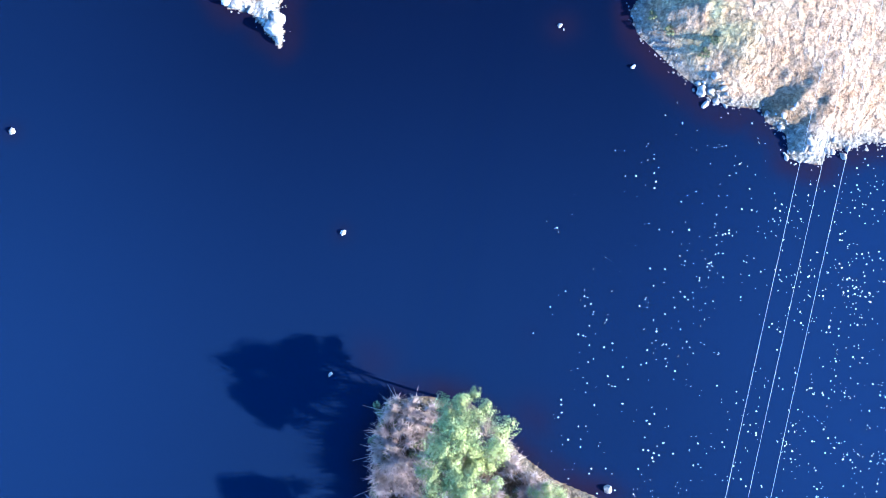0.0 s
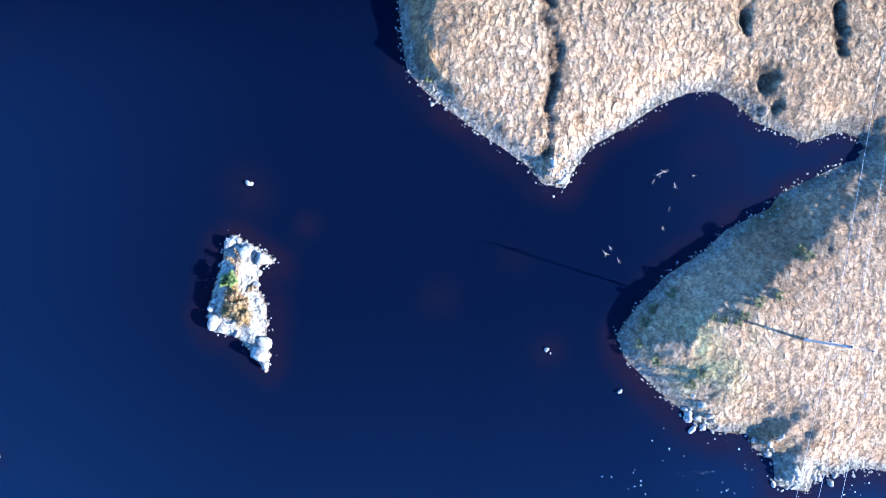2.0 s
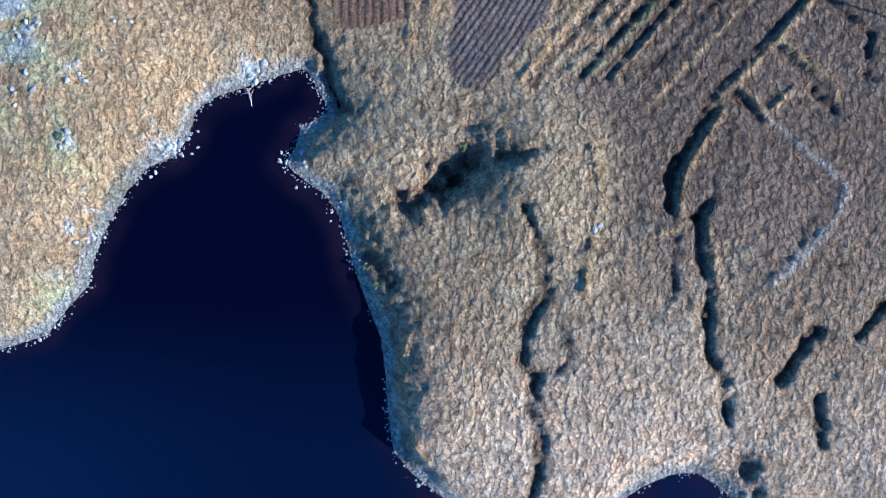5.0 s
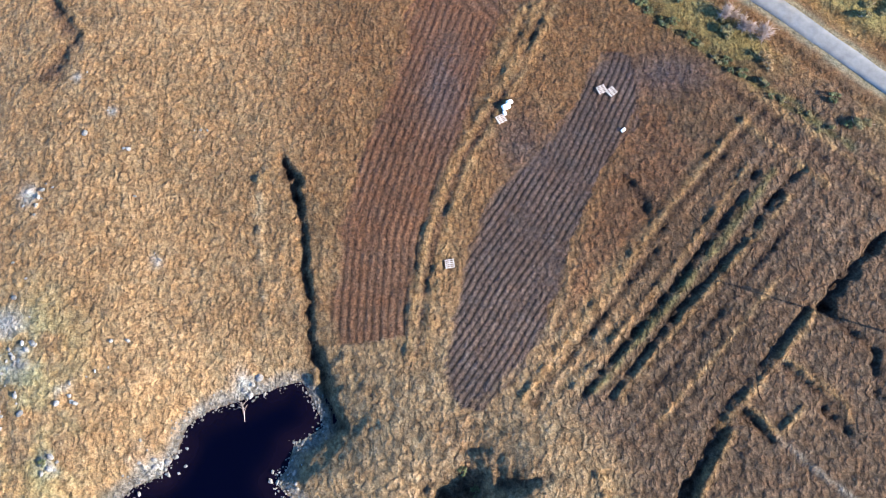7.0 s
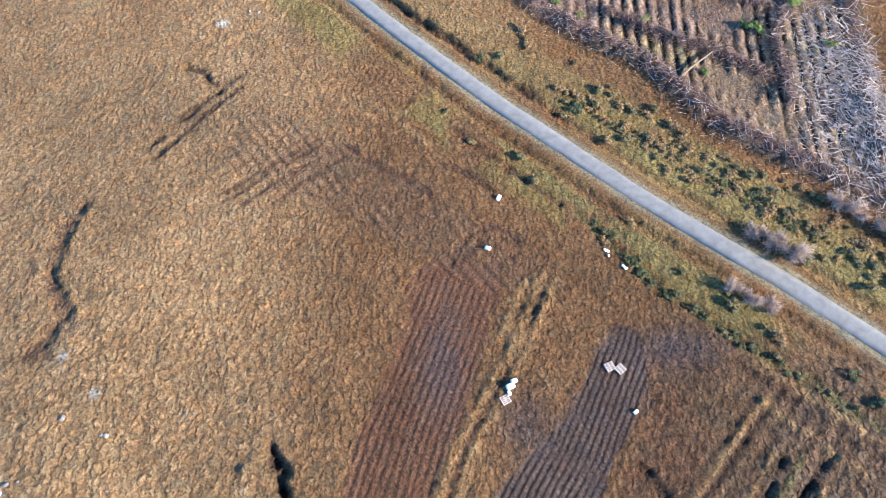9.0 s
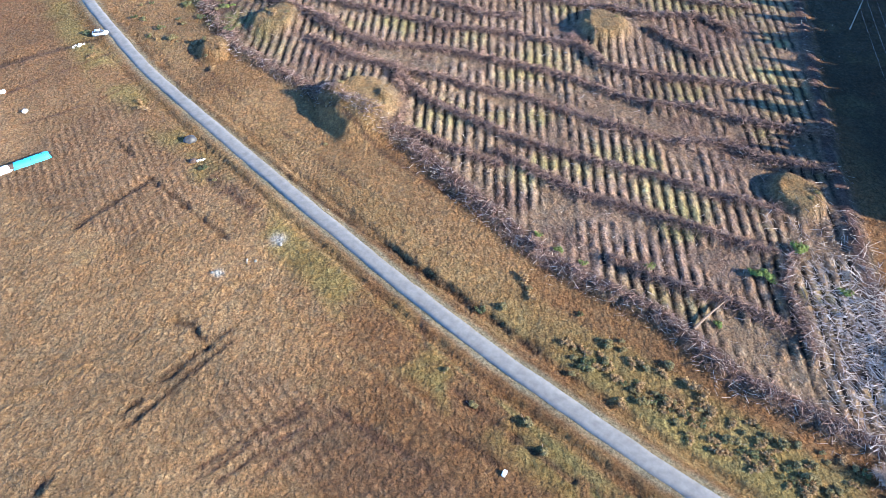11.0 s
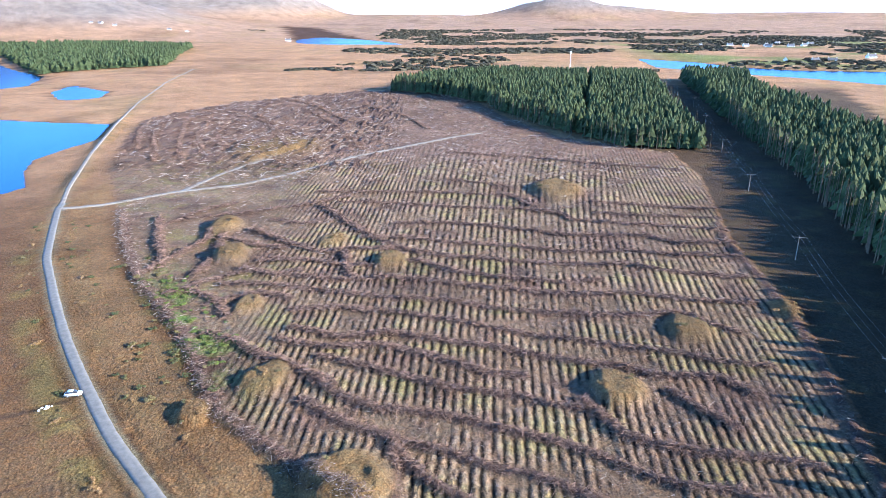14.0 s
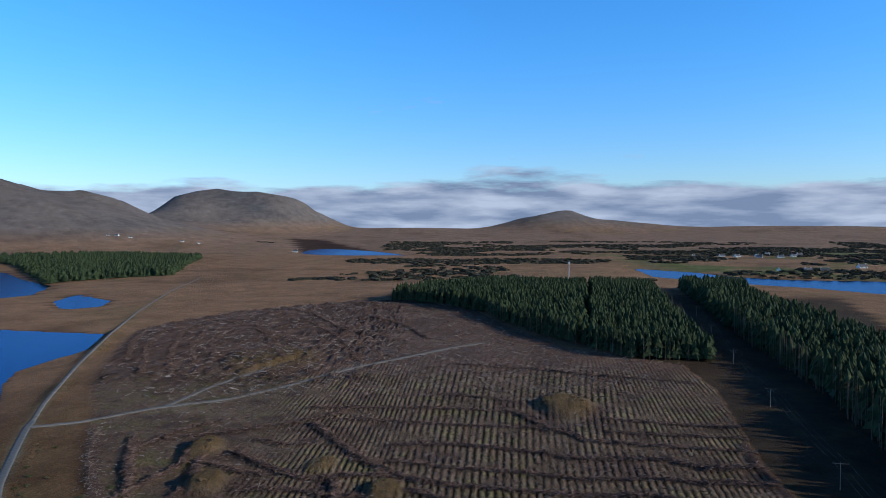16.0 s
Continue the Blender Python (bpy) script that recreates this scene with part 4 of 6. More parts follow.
    for line in WINDROWS:
        dl = away(x, y, line, False, 8.0) + 0.5 * n3
        k = np.maximum(k, np.exp(-np.abs(dl / (1.15 + 0.4 * n2)) ** 2.0))
    k = k * fell_in * (1 - o["knoll"])
    ring = np.hypot(x + 118 + 16 * n1, (y - 665 + 30 * n2) * 0.55) / 9.0 + 0.5 * n2
    back = np.exp(-((ring - np.round(ring)) * 9.5 / 2.4) ** 2) * fell_in * step(-30, -60, x) * step(540, 590, y) * step(0.5, 1.5, ring)
    over(fell_in * step(560, 640, y) * 0.8, np.array([0.185, 0.118, 0.095]))
    k = np.maximum(k * (1 - step(-30, -60, x) * step(540, 590, y)), back * 1.0 * step(-0.4, 0.2, n2 + n3 * 0.5))
    h = h + 0.7 * back * free
    rim = np.exp(-((fd - 3.2) / 2.0) ** 2) * fell * (y < 470)
    k = np.maximum(k, rim)
    over(k * step(-0.9, -0.3, n2 + 0.4 * n3), np.array([0.095, 0.058, 0.052]))
    rowm = rowm * (1 - k)
    h = h + free * k * (0.95 + 0.8 * n3 + 0.4 * n2) + 0.42 * np.sqrt(np.abs(np.sin((ridge + 0.72) * 3.1416))) * step(-0.7, 0.1, n2 + 0.6 * n3) * plant * free * (1 - k) * (1 - o["knoll"])
    over(o["knoll"] * dry * 0.9, np.array([0.195, 0.126, 0.058]))
    over(o["knoll"] * dry * step(0.1, 0.6, n2 + 0.5 * n3) * 0.5, np.array([0.15, 0.10, 0.05]))
    rowm = rowm * (1 - o["knoll"])
    over(step(-0.15, 0.25, n2 + 0.4 * n3) * bell(x, y, -80 - 0.55 * (y - 366), 366, 11, 34) * 1.0, np.array([0.12, 0.19, 0.05]))
    # dark heather beside the forest, with the trees' shadow put into its colour
    ride_shade = step(80, 92, x - 0.09 * (y - 210)) * step(195, 240, y) * step(1100, 1000, y) * (x < 0.36 * y + 100) * (1 - fell) * dry * (x > 60)
    over(ride_shade * 0.85, np.array([0.048, 0.037, 0.026]))
    over(ride_shade * step(0.1, 0.5, n2) * 0.5, np.array([0.11, 0.085, 0.04]))
    over(step(17, 14, dr + 2 * n2) * step(5, 6.5, dr) * step(165, 175, y) * step(240, 225, y) * (x + y > 215) * (1 - fell) * step(-0.4, 0.2, n2 + 0.3) * 0.7, np.array([0.19, 0.155, 0.062]))
    verge = step(24, 20, dr) * step(3, 4.5, dr) * step(205, 235, y) * (1 - fell) * (x - np.interp(y, ROAD[::1, 1], ROAD[::1, 0]) > 0)
    over(verge * 0.75, np.array([0.255, 0.155, 0.076]))
    over(verge * step(0.0, 0.6, n1 + 0.4 * n2) * 0.5, np.array([0.15, 0.075, 0.034]))
    # lines
    fray = 0.6 * n3 + 0.55 * vnoise(x, y, 1.4, 222)
    crumble = np.clip(1 + 0.4 * vnoise(x, y, 2.4, 224) + 0.3 * n3, 0.6, 1.35)
    for line, half, amp, c in LINES:
        dl = away(x, y, line, False, 8.0) + fray * half
        g = np.exp(-np.abs(dl / (0.72 * half)) ** 1.8) * step(-1.4, -0.5, n2 + 0.6 * n3)
        h = h + (0.5 if half > 0.75 else 0.36) * amp * g * crumble * dry * step(0.2, 2, d)
        over(g * 0.8, np.asarray(c) * (1.0 + 0.3 * n3[:, None]))
    # tufts: stronger on the headlands, finer near the road
    tuft = 0.6 * tussocks(x + 0.5 * n3, y + 0.5 * n2, 1.05, 5) + 0.45 * vnoise(x, y + 0.5 * n2, 0.85, 9) + 0.25 * (1 - 2 * np.abs(vnoise(x * 0.8 + 0.5 * y, y * 0.7 - 0.4 * x, 2.6, 6)))
    rough = (0.21 - 0.04 * step(125, 180, y)) * (1 - 0.55 * f1) * (1 - 0.6 * f2) + 0.03 * hz
    h = h + free * rough * tuft * (1 - 0.7 * fell_in) * (y < 420) * close
    h = h + free * 0.10 * np.clip(n3, -0.3, 0.5) * close
    # shore: gravel fringe and pale rock
    g = step(2.2, 0.5, d + 0.8 * n3) * dry * (y < 200)
    over(g, np.array([0.21, 0.185, 0.16]))
    over(g * step(0.2, 0.7, n2), np.array([0.15, 0.125, 0.07]))
    bare = step(0.55, 0.85, fbm(x, y, 7, 71) + 0.5 * bell(x, y, 20, 62, 4) + 0.8 * bell(x, y, 48, 24, 6) + 0.7 * bell(x, y, -31, 114, 5) + 0.6 * bell(x, y, 37, 30, 4)) * step(6, 2.5, d) * dry * (y < 135)
    over(bare * 0.6, np.array([0.31, 0.29, 0.26]))
    over(o["isl"] * step(2.2, 1.4, d + 0.5 * n3), np.array([0.40, 0.37, 0.33]))
    over(o["isl"] * step(1.6, 2.4, d + 0.5 * n3), np.array([0.22, 0.15, 0.06]))
    for cx, cy, r in ((-50.9, 130.6, 2), (-49.3, 126.8, 2.2), (-51.3, 121.6, 2.5), (-43.4, 114.3, 1.6), (-42.6, 122, 1.2), (-31.4, 113.7, 2.2), (-21.3, 123.8, 1.6), (-43, 102.6, 2.2),
                      (-45.4, 97.5, 1.6), (-33.7, 139.4, .8), (-51, 148, 1.2), (-48, 145, 1.2), (-46.9, 165.3, .8), (-41.7, 160.3, .6), (-29.9, 157.9, .7), (-28, 238.5, 1.3), (-37, 229.5, 0.9)):
        over(bell(x, y, cx, cy, r) * step(-0.1, 0.3, n3 + 0.1) * 1.2, np.array([0.33, 0.315, 0.29]))
    over(inside(x, y, ISLE) * 0.85, np.array([0.10, 0.075, 0.048]))
    over(o["wet"] * 1.0, np.array([0.085, 0.045, 0.028]))
    over(step(2.9, 1.9, dr + 0.3 * n3), np.array([0.21, 0.175, 0.115]))
    over(step(3.0, 1.6, db + 0.4 * n3), np.array([0.22, 0.185, 0.155]))
    clump = np.clip(0.95 - 0.5 * f1 - 0.5 * f2 - 0.35 * fell_in - on_road - 0.2 * step(150, 200, y), 0.1, 1)

    nx, ny = len(XS), len(YS)
    co = np.column_stack((x, y, h)).astype(np.float32)
    i = (np.arange(ny - 1)[:, None] * nx + np.arange(nx - 1)[None, :]).ravel()
    faces = np.column_stack((i, i + 1, i + nx + 1, i + nx)).astype(np.int32)
    me = sheet("ground", co, faces)
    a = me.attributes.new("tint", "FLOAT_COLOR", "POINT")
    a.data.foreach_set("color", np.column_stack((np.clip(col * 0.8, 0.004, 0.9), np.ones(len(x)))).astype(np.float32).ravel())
    a = me.attributes.new("rows", "FLOAT_VECTOR", "POINT")
    a.data.foreach_set("vector", np.column_stack((rowu, rowm, clump)).astype(np.float32).ravel())
    a = me.attributes.new("heath", "FLOAT", "POINT")
    a.data.foreach_set("value", np.clip(np.maximum(np.maximum(hz, step(66, 40, np.abs(x - 20) + np.abs(y - 95))), fell_in), 0, 1).astype(np.float32))
    me.materials.append(M_GROUND)
    tagged(new("ground", me), "tussocky brown bog and felled ground reaching to the hills", "ground", kind="structure")
    return h.reshape(ny, nx)


def sheet(name, co, faces):
    me = bpy.data.meshes.new(name)
    me.vertices.add(len(co))
    me.vertices.foreach_set("co", np.ascontiguousarray(co, np.float32).ravel())
    n = faces.shape[1]
    me.loops.add(faces.size)
    me.loops.foreach_set("vertex_index", np.ascontiguousarray(faces, np.int32).ravel())
    me.polygons.add(len(faces))
    me.polygons.foreach_set("loop_start", np.arange(0, faces.size, n, dtype=np.int32))
    me.polygons.foreach_set("use_smooth", np.ones(len(faces), bool))
    me.update(calc_edges=True)
    me.validate()
    return me


HGT = lay_ground()


def ground_at(x, y):
    x, y = np.asarray(x, float), np.asarray(y, float)
    i = np.clip(np.searchsorted(XS, x) - 1, 0, len(XS) - 2)
    j = np.clip(np.searchsorted(YS, y) - 1, 0, len(YS) - 2)
    fx, fy = (x - XS[i]) / (XS[i + 1] - XS[i]), (y - YS[j]) / (YS[j + 1] - YS[j])
    return (HGT[j, i] * (1 - fx) + HGT[j, i + 1] * fx) * (1 - fy) + (HGT[j + 1, i] * (1 - fx) + HGT[j + 1, i + 1] * fx) * fy


def lay_water():
    ax = np.concatenate((np.arange(-3600, -160, 120), np.arange(-160, -62, 6), np.arange(-62, 66, 0.8), np.arange(66, 130, 6), np.arange(130, 3700, 120)))
    ay = np.concatenate((np.arange(-900, -200, 100), np.arange(-200, -30, 6), np.arange(-30, 128, 0.8), np.arange(128, 200, 8), np.arange(200, 3700, 120)))
    gx, gy = np.meshgrid(ax, ay)
    x, y = gx.ravel(), gy.ravel()
    d = away(x, y, LAKE, True, 20.0)
    for isle in (ISLET, ISLE):
        d = np.minimum(d, away(x, y, isle, True, 20.0))
    d = d + 1.5 * fbm(x, y, 9, 83)
    shallow = 0.9 * step(3.8, 0.2, d) + 0.35 * step(0.25, 0.8, fbm(x, y, 13, 87)) * step(16, 5, d)
    for cx, cy, r in ((16.2, 37.7, 2), (2, 44.5, 2.2), (12, 49.6, 1.6), (-14.7, 53.6, 1.6), (-22.4, 58, 3), (-11.6, 11.5, 1.2), (-53.5, 24.3, 1.2), (-8, -4.5, 3), (12, -12.5, 3)):
        shallow = np.maximum(shallow, 0.6 * bell(x, y, cx, cy, r))
    nx, ny = len(ax), len(ay)
    i = (np.arange(ny - 1)[:, None] * nx + np.arange(nx - 1)[None, :]).ravel()
    me = sheet("water", np.column_stack((x, y, np.zeros(len(x)))), np.column_stack((i, i + 1, i + nx + 1, i + nx)))
    a = me.attributes.new("shallow", "FLOAT", "POINT")
    a.data.foreach_set("value", np.clip(shallow, 0, 1).astype(np.float32))
    # how much reflected sky the colour holds: more to south, west and east
    a = me.attributes.new("sky_sheen", "FLOAT", "POINT")
    a.data.foreach_set("value", np.clip(0.22 + 0.5 * step(48, -8, y) + 0.28 * step(-14, -60, x) * step(100, 60, y) + 0.4 * step(22, 60, x) - 0.3 * step(70, 105, y), 0, 1).astype(np.float32))
    me.materials.append(M_WATER)
    tagged(new("water", me), "still dark blue peaty lake water, brown along the shore", "water", kind="structure")


lay_water()


def resample(line, gap):
    seg = np.hypot(*np.diff(line, axis=0).T)
    s = np.concatenate(([0], np.cumsum(seg)))
    t = np.arange(0, s[-1], gap)
    pts = np.column_stack((np.interp(t, s, line[:, 0]), np.interp(t, s, line[:, 1])))
    for _ in range(3):
        pts[1:-1] = (pts[:-2] + 2 * pts[1:-1] + pts[2:]) / 4
    return pts


def lay_road(name, line, width, lift, mat, label):
    pts = resample(line, 3.0)
    tan = np.gradient(pts, axis=0)
    tan /= np.hypot(*tan.T)[:, None]
    nor = np.column_stack((tan[:, 1], -tan[:, 0]))
    across = np.array([-0.5, -0.47, -0.2, 0.0, 0.2, 0.47, 0.5])
    crown = np.array([-0.25, 0.0, 0.05, 0.07, 0.05, 0.0, -0.25])
    wob = rng.uniform(-0.12, 0.12, (len(pts), len(across)))
    wob[:, 2:5] = 0
    p = pts[:, None, :] + nor[:, None, :] * (across[None, :, None] * width + wob[:, :, None])
    base = np.maximum(3.3, ground_at(pts[:, 0], pts[:, 1]))
    z = base[:, None] + lift + crown[None, :]
    co = np.concatenate((p, z[:, :, None]), 2).reshape(-1, 3)
    n = len(across)
    i = (np.arange(len(pts) - 1)[:, None] * n + np.arange(n - 1)[None, :]).ravel()
    me = sheet(name, co, np.column_stack((i, i + 1, i + n + 1, i + n)))
    me.materials.append(mat)
    tagged(new(name, me), label, "road", kind="structure")


lay_road("road", ROAD, 3.2, 0.08, M_TAR, "narrow worn grey tarmac road across the bog")
lay_road("road_track", TRACK, 2.4, 0.05, M_TRACK, "rough earth track running on across the moor")
lay_road("road_forest", BRANCH, 3.6, 0.10, M_TRACK, "pale gravel forest track through felled ground")
lay_road("road_spur", BRANCH2, 3.0, 0.06, M_TRACK, "muddy gravel spur off the forest track")

# things --------------------------------------------------------------------


def part(name, me, mat, parent, label=""):
    ob = new(name, me)
    if not me.materials:
        me.materials.append(mat)
    ob.parent = parent
    return tagged(ob, label) if label else ob


def thing(name, m, label, category, group=""):
    ob = new(name)
    ob.empty_display_size = 0.5
    ob.matrix_world = m
    return tagged(ob, label, category, group)


def tri_mesh(name, co, tris, mat, smooth=True):
    me = sheet(name, np.asarray(co, float), np.asarray(tris))
    if not smooth:
        me.polygons.foreach_set("use_smooth", np.zeros(len(me.polygons), bool))
    me.materials.append(mat)
    return me


def stamp(protos, x, y, z, size, turn, stretch=None):
    """Many copies of small shapes, joined: every copy takes one of the protos by turns."""
    co, tri, base = [], [], 0
    x, y, z, size, turn = (np.asarray(v, float) for v in (x, y, z, size, turn))
    stretch = size if stretch is None else np.asarray(stretch, float)
    for k, (pv, pf) in enumerate(protos):
        sel = np.arange(k, len(x), len(protos))
        if not len(sel):
            continue
        c, s = np.cos(turn[sel])[:, None], np.sin(turn[sel])[:, None]
        vx = (pv[:, 0] * c - pv[:, 1] * s) * size[sel][:, None] + x[sel][:, None]
        vy = (pv[:, 0] * s + pv[:, 1] * c) * size[sel][:, None] + y[sel][:, None]
        vz = pv[:, 2][None, :] * stretch[sel][:, None] + z[sel][:, None]
        co.append(np.stack((vx, vy, vz), 2).reshape(-1, 3))
        tri.append((pf[None] + (base + np.arange(len(sel)) * len(pv))[:, None, None]).reshape(-1, 3))
        base += len(sel) * len(pv)
    return np.concatenate(co), np.concatenate(tri)


def stuff(name, protos, x, y, z, size, turn, mat, label, category, stretch=None, smooth=False):
    co, tri = stamp(protos, x, y, z, size, turn, stretch)
    return tagged(new(name, tri_mesh(name, co, tri, mat, smooth)), label, category, kind="stuff")


def rods(ends_a, ends_b, ra, rb, sides=3):
    """Tapered sticks between two sets of points."""
    a, b = np.asarray(ends_a, float), np.asarray(ends_b, float)
    ra, rb = np.broadcast_to(ra, len(a)), np.broadcast_to(rb, len(a))
    d = b - a
    d /= np.linalg.norm(d, axis=1)[:, None] + 1e-9
    up = np.where(np.abs(d[:, 2:3]) > 0.9, [[1.0, 0, 0]], [[0, 0, 1.0]])
    u = np.cross(d, up)
    u /= np.linalg.norm(u, axis=1)[:, None]
    v = np.cross(d, u)
    co = []
    for i in range(sides):
        w = 2 * math.pi * i / sides
        off = u * math.cos(w) + v * math.sin(w)
        co += [a + off * ra[:, None], b + off * rb[:, None]]
    co = np.stack(co, 1).reshape(-1, 3)
    f = []
    for i in range(sides):
        j = (i + 1) % sides
        f += [[2 * i, 2 * j, 2 * j + 1], [2 * i, 2 * j + 1, 2 * i + 1]]
    f += [[1, 2 * i + 1, 2 * i + 3] for i in range(1, sides - 1)]
    f = np.array(f)
    tri = (f[None] + (np.arange(len(a)) * 2 * sides)[:, None, None]).reshape(-1, 3)
    return co, tri


def merge(*parts):
    co, tri, n = [], [], 0
    for c, t in parts:
        co.append(c)
        tri.append(np.asarray(t) + n)
        n += len(c)
    return np.concatenate(co), np.concatenate(tri)


def conifer(tiers, sides, jag, seed, height=1.0, radius=0.17, low=0.12):
    r = np.random.default_rng(seed)
    co, tri = [], []
    for k in range(tiers):
        f = k / tiers
        z0 = low + (1 - low) * f ** 0.9
        z1 = min(low + (1 - low) * (f + 1.9 / tiers), 1.0) if k < tiers - 1 else 1.0
        rad = radius * (1 - f) ** 0.8 + 0.012
        n = len(co)
        co.append((r.normal(0, 0.008), r.normal(0, 0.008), z1 * height))
        spin = r.uniform(0, 6.28)
        for i in range(sides):
            w = spin + 6.2832 * i / sides
            rr = rad * (1 + (jag if i % 2 else -jag) + r.uniform(-0.15, 0.15))
            co.append((rr * math.cos(w), rr * math.sin(w), (z0 - (0.05 if i % 2 else 0) + r.uniform(-0.015, 0.015)) * height))
        tri += [(n, n + 1 + i, n + 1 + (i + 1) % sides) for i in range(sides)]
    return np.array(co), np.array(tri)


def leaf_cloud(count, seed, rx, ry, rz, leaf, shell=0.35, lumps=0, flat=0.0):
    """A crown of small leaf clumps on an uneven shell."""
    r = np.random.default_rng(seed)
    d = r.normal(size=(count, 3))
    d /= np.linalg.norm(d, axis=1)[:, None]
    d[:, 2] = np.where(d[:, 2] < -flat, -d[:, 2] * 0.4, d[:, 2])
    rad = 1 - shell * r.random(count) ** 1.5
    if lumps:
        cen = r.normal(size=(lumps, 3))
        cen /= np.linalg.norm(cen, axis=1)[:, None]
        rad *= 0.72 + 0.42 * np.clip((d @ cen.T).max(1) * 3.2 - 2.2, 0, 1)
    p = d * rad[:, None] * [rx, ry, rz]
    u = np.cross(d, r.normal(size=(count, 3)))
    u /= np.linalg.norm(u, axis=1)[:, None]
    v = np.cross(d, u) * 0.7 + d * r.uniform(-0.6, 0.6, count)[:, None]
    s = leaf * r.uniform(0.6, 1.4, count)[:, None]
    co = np.stack((p - u * s, p + v * s, p + u * s, p - v * s * 0.8), 1).reshape(-1, 3)
    q = np.arange(count)[:, None] * 4
    return co, np.concatenate((q + [0, 1, 2], q + [0, 2, 3]))


def rock_shape(seed, flat=0.65):
    bm = bmesh.new()
    bmesh.ops.create_icosphere(bm, subdivisions=2, radius=1.0)
    off = Vector((seed * 3.1, seed * 1.7, 0))
    for v in bm.verts:
        c = v.co.copy()
        n = 0.30 * noise.noise(c * 1.1 + off) + 0.12 * noise.noise(c * 2.9 + off)
        cut = 0.82 if c.dot(Vector((math.sin(seed), math.cos(seed), 0.5)).normalized()) > 0.75 else 1.0
        v.co = c * (1 + n) * cut
        v.co.z *= flat
    bm.verts.index_update()
    co = np.array([v.co[:] for v in bm.verts])
    tri = np.array([[v.index for v in f.verts] for f in bm.faces])
    bm.free()
    return co, tri


def pebble_shape(seed):
    bm = bmesh.new()
    bmesh.ops.create_icosphere(bm, subdivisions=1, radius=1.0)
    r = random.Random(seed)
    for v in bm.verts:
        v.co *= r.uniform(0.7, 1.2)
        v.co.z *= 0.7
    bm.verts.index_update()
    co = np.array([v.co[:] for v in bm.verts])
    tri = np.array([[v.index for v in f.verts] for f in bm.faces])
    bm.free()
    return co, tri


ROCKS = [rock_shape(i + 1) for i in range(7)]
PEBBLES = [pebble_shape(i) for i in range(5)]
ROCK_MESHES = [tri_mesh("boulder", c, t, M_ROCK, False) for c, t in ROCKS]


def boulder(x, y, size, label, group, sink=0.3):
    me = ROCK_MESHES[int(rng.integers(len(ROCK_MESHES)))]
    ob = new("boulder", me)
    z = max(float(ground_at(x, y)), -0.25)
    ob.matrix_world = pose(x, y, z + size * (0.35 - sink), rng.uniform(-12, 12), rng.uniform(-12, 12), rng.uniform(0, 360)) @ Matrix.Diagonal((size, size * rng.uniform(0.55, 1.0), size * rng.uniform(0.55, 1.0), 1))
    return tagged(ob, label, "boulder", group)


# shore: boulders on the headlands, the islet and in the shallows ------------
def shore_boulders():
    def scatter(cx, cy, sx, sy, n, lo, hi, label, group):
        for _ in range(n):
            boulder(cx + rng.normal() * sx, cy + rng.normal() * sy, lo * 0.7 + (0.85 * hi - lo * 0.7) * rng.random() ** 2, label, group)
    pale = "pale grey granite boulder on the lake shore"
    scatter(46.5, 21.5, 1.8, 1.0, 24, 0.3, 0.75, pale, "boulders of the east point")
    scatter(50.5, 22.6, 2.0, 0.7, 14, 0.25, 0.6, pale, "boulders of the east point")
    scatter(36.6, 28.6, 1.3, 1.0, 12, 0.3, 0.9, pale, "boulders below the brow")
    scatter(34.8, 31.5, 1.2, 1.6, 8, 0.4, 1.0, "large pale boulder in the shade of a bank", "boulders below the brow")
    scatter(43, 26, 1.0, 1.0, 8, 0.3, 0.7, pale, "boulders below the brow")
    scatter(17.6, 60.2, 1.3, 1.3, 26, 0.22, 0.65, pale, "boulders of the middle point")
    scatter(2, 70.5, 1.6, 1.2, 10, 0.2, 0.5, pale, "boulders of the middle point")
    scatter(-31, 113.8, 1.4, 1.3, 20, 0.25, 0.7, "pale boulder heaped at the head of the inlet", "boulders of the inlet")
    scatter(-21.5, 123.6, 1.0, 0.9, 8, 0.3, 0.8, "pale boulder heaped at the head of the inlet", "boulders of the inlet")
    scatter(-15.5, 111, 1.2, 1.6, 18, 0.2, 0.55, "pale boulder heaped at the head of the inlet", "boulders of the inlet")
    scatter(-10.5, 104, 0.7, 3.0, 12, 0.15, 0.4, "grey boulder along the inlet shore", "boulders of the inlet")
    scatter(-42.5, 102.5, 1.0, 2.2, 12, 0.25, 0.6, "pale outcrop boulder in the grass", "meadow outcrops")
    scatter(-47.2, 89.5, 0.6, 0.8, 5, 0.3, 0.7, pale, "boulders of the inlet")
    scatter(-50, 126, 1.6, 5.0, 26, 0.2, 0.7, "pale outcrop boulder in the grass", "meadow outcrops")
    scatter(-43.4, 114.3, 0.8, 0.7, 5, 0.3, 0.7, "pale outcrop boulder in the grass", "meadow outcrops")
    scatter(-42.6, 122, 0.7, 0.7, 5, 0.3, 0.6, "pale outcrop boulder in the grass", "meadow outcrops")
    scatter(-49.5, 147, 1.2, 1.6, 9, 0.2, 0.5, "pale outcrop boulder in the grass", "meadow outcrops")
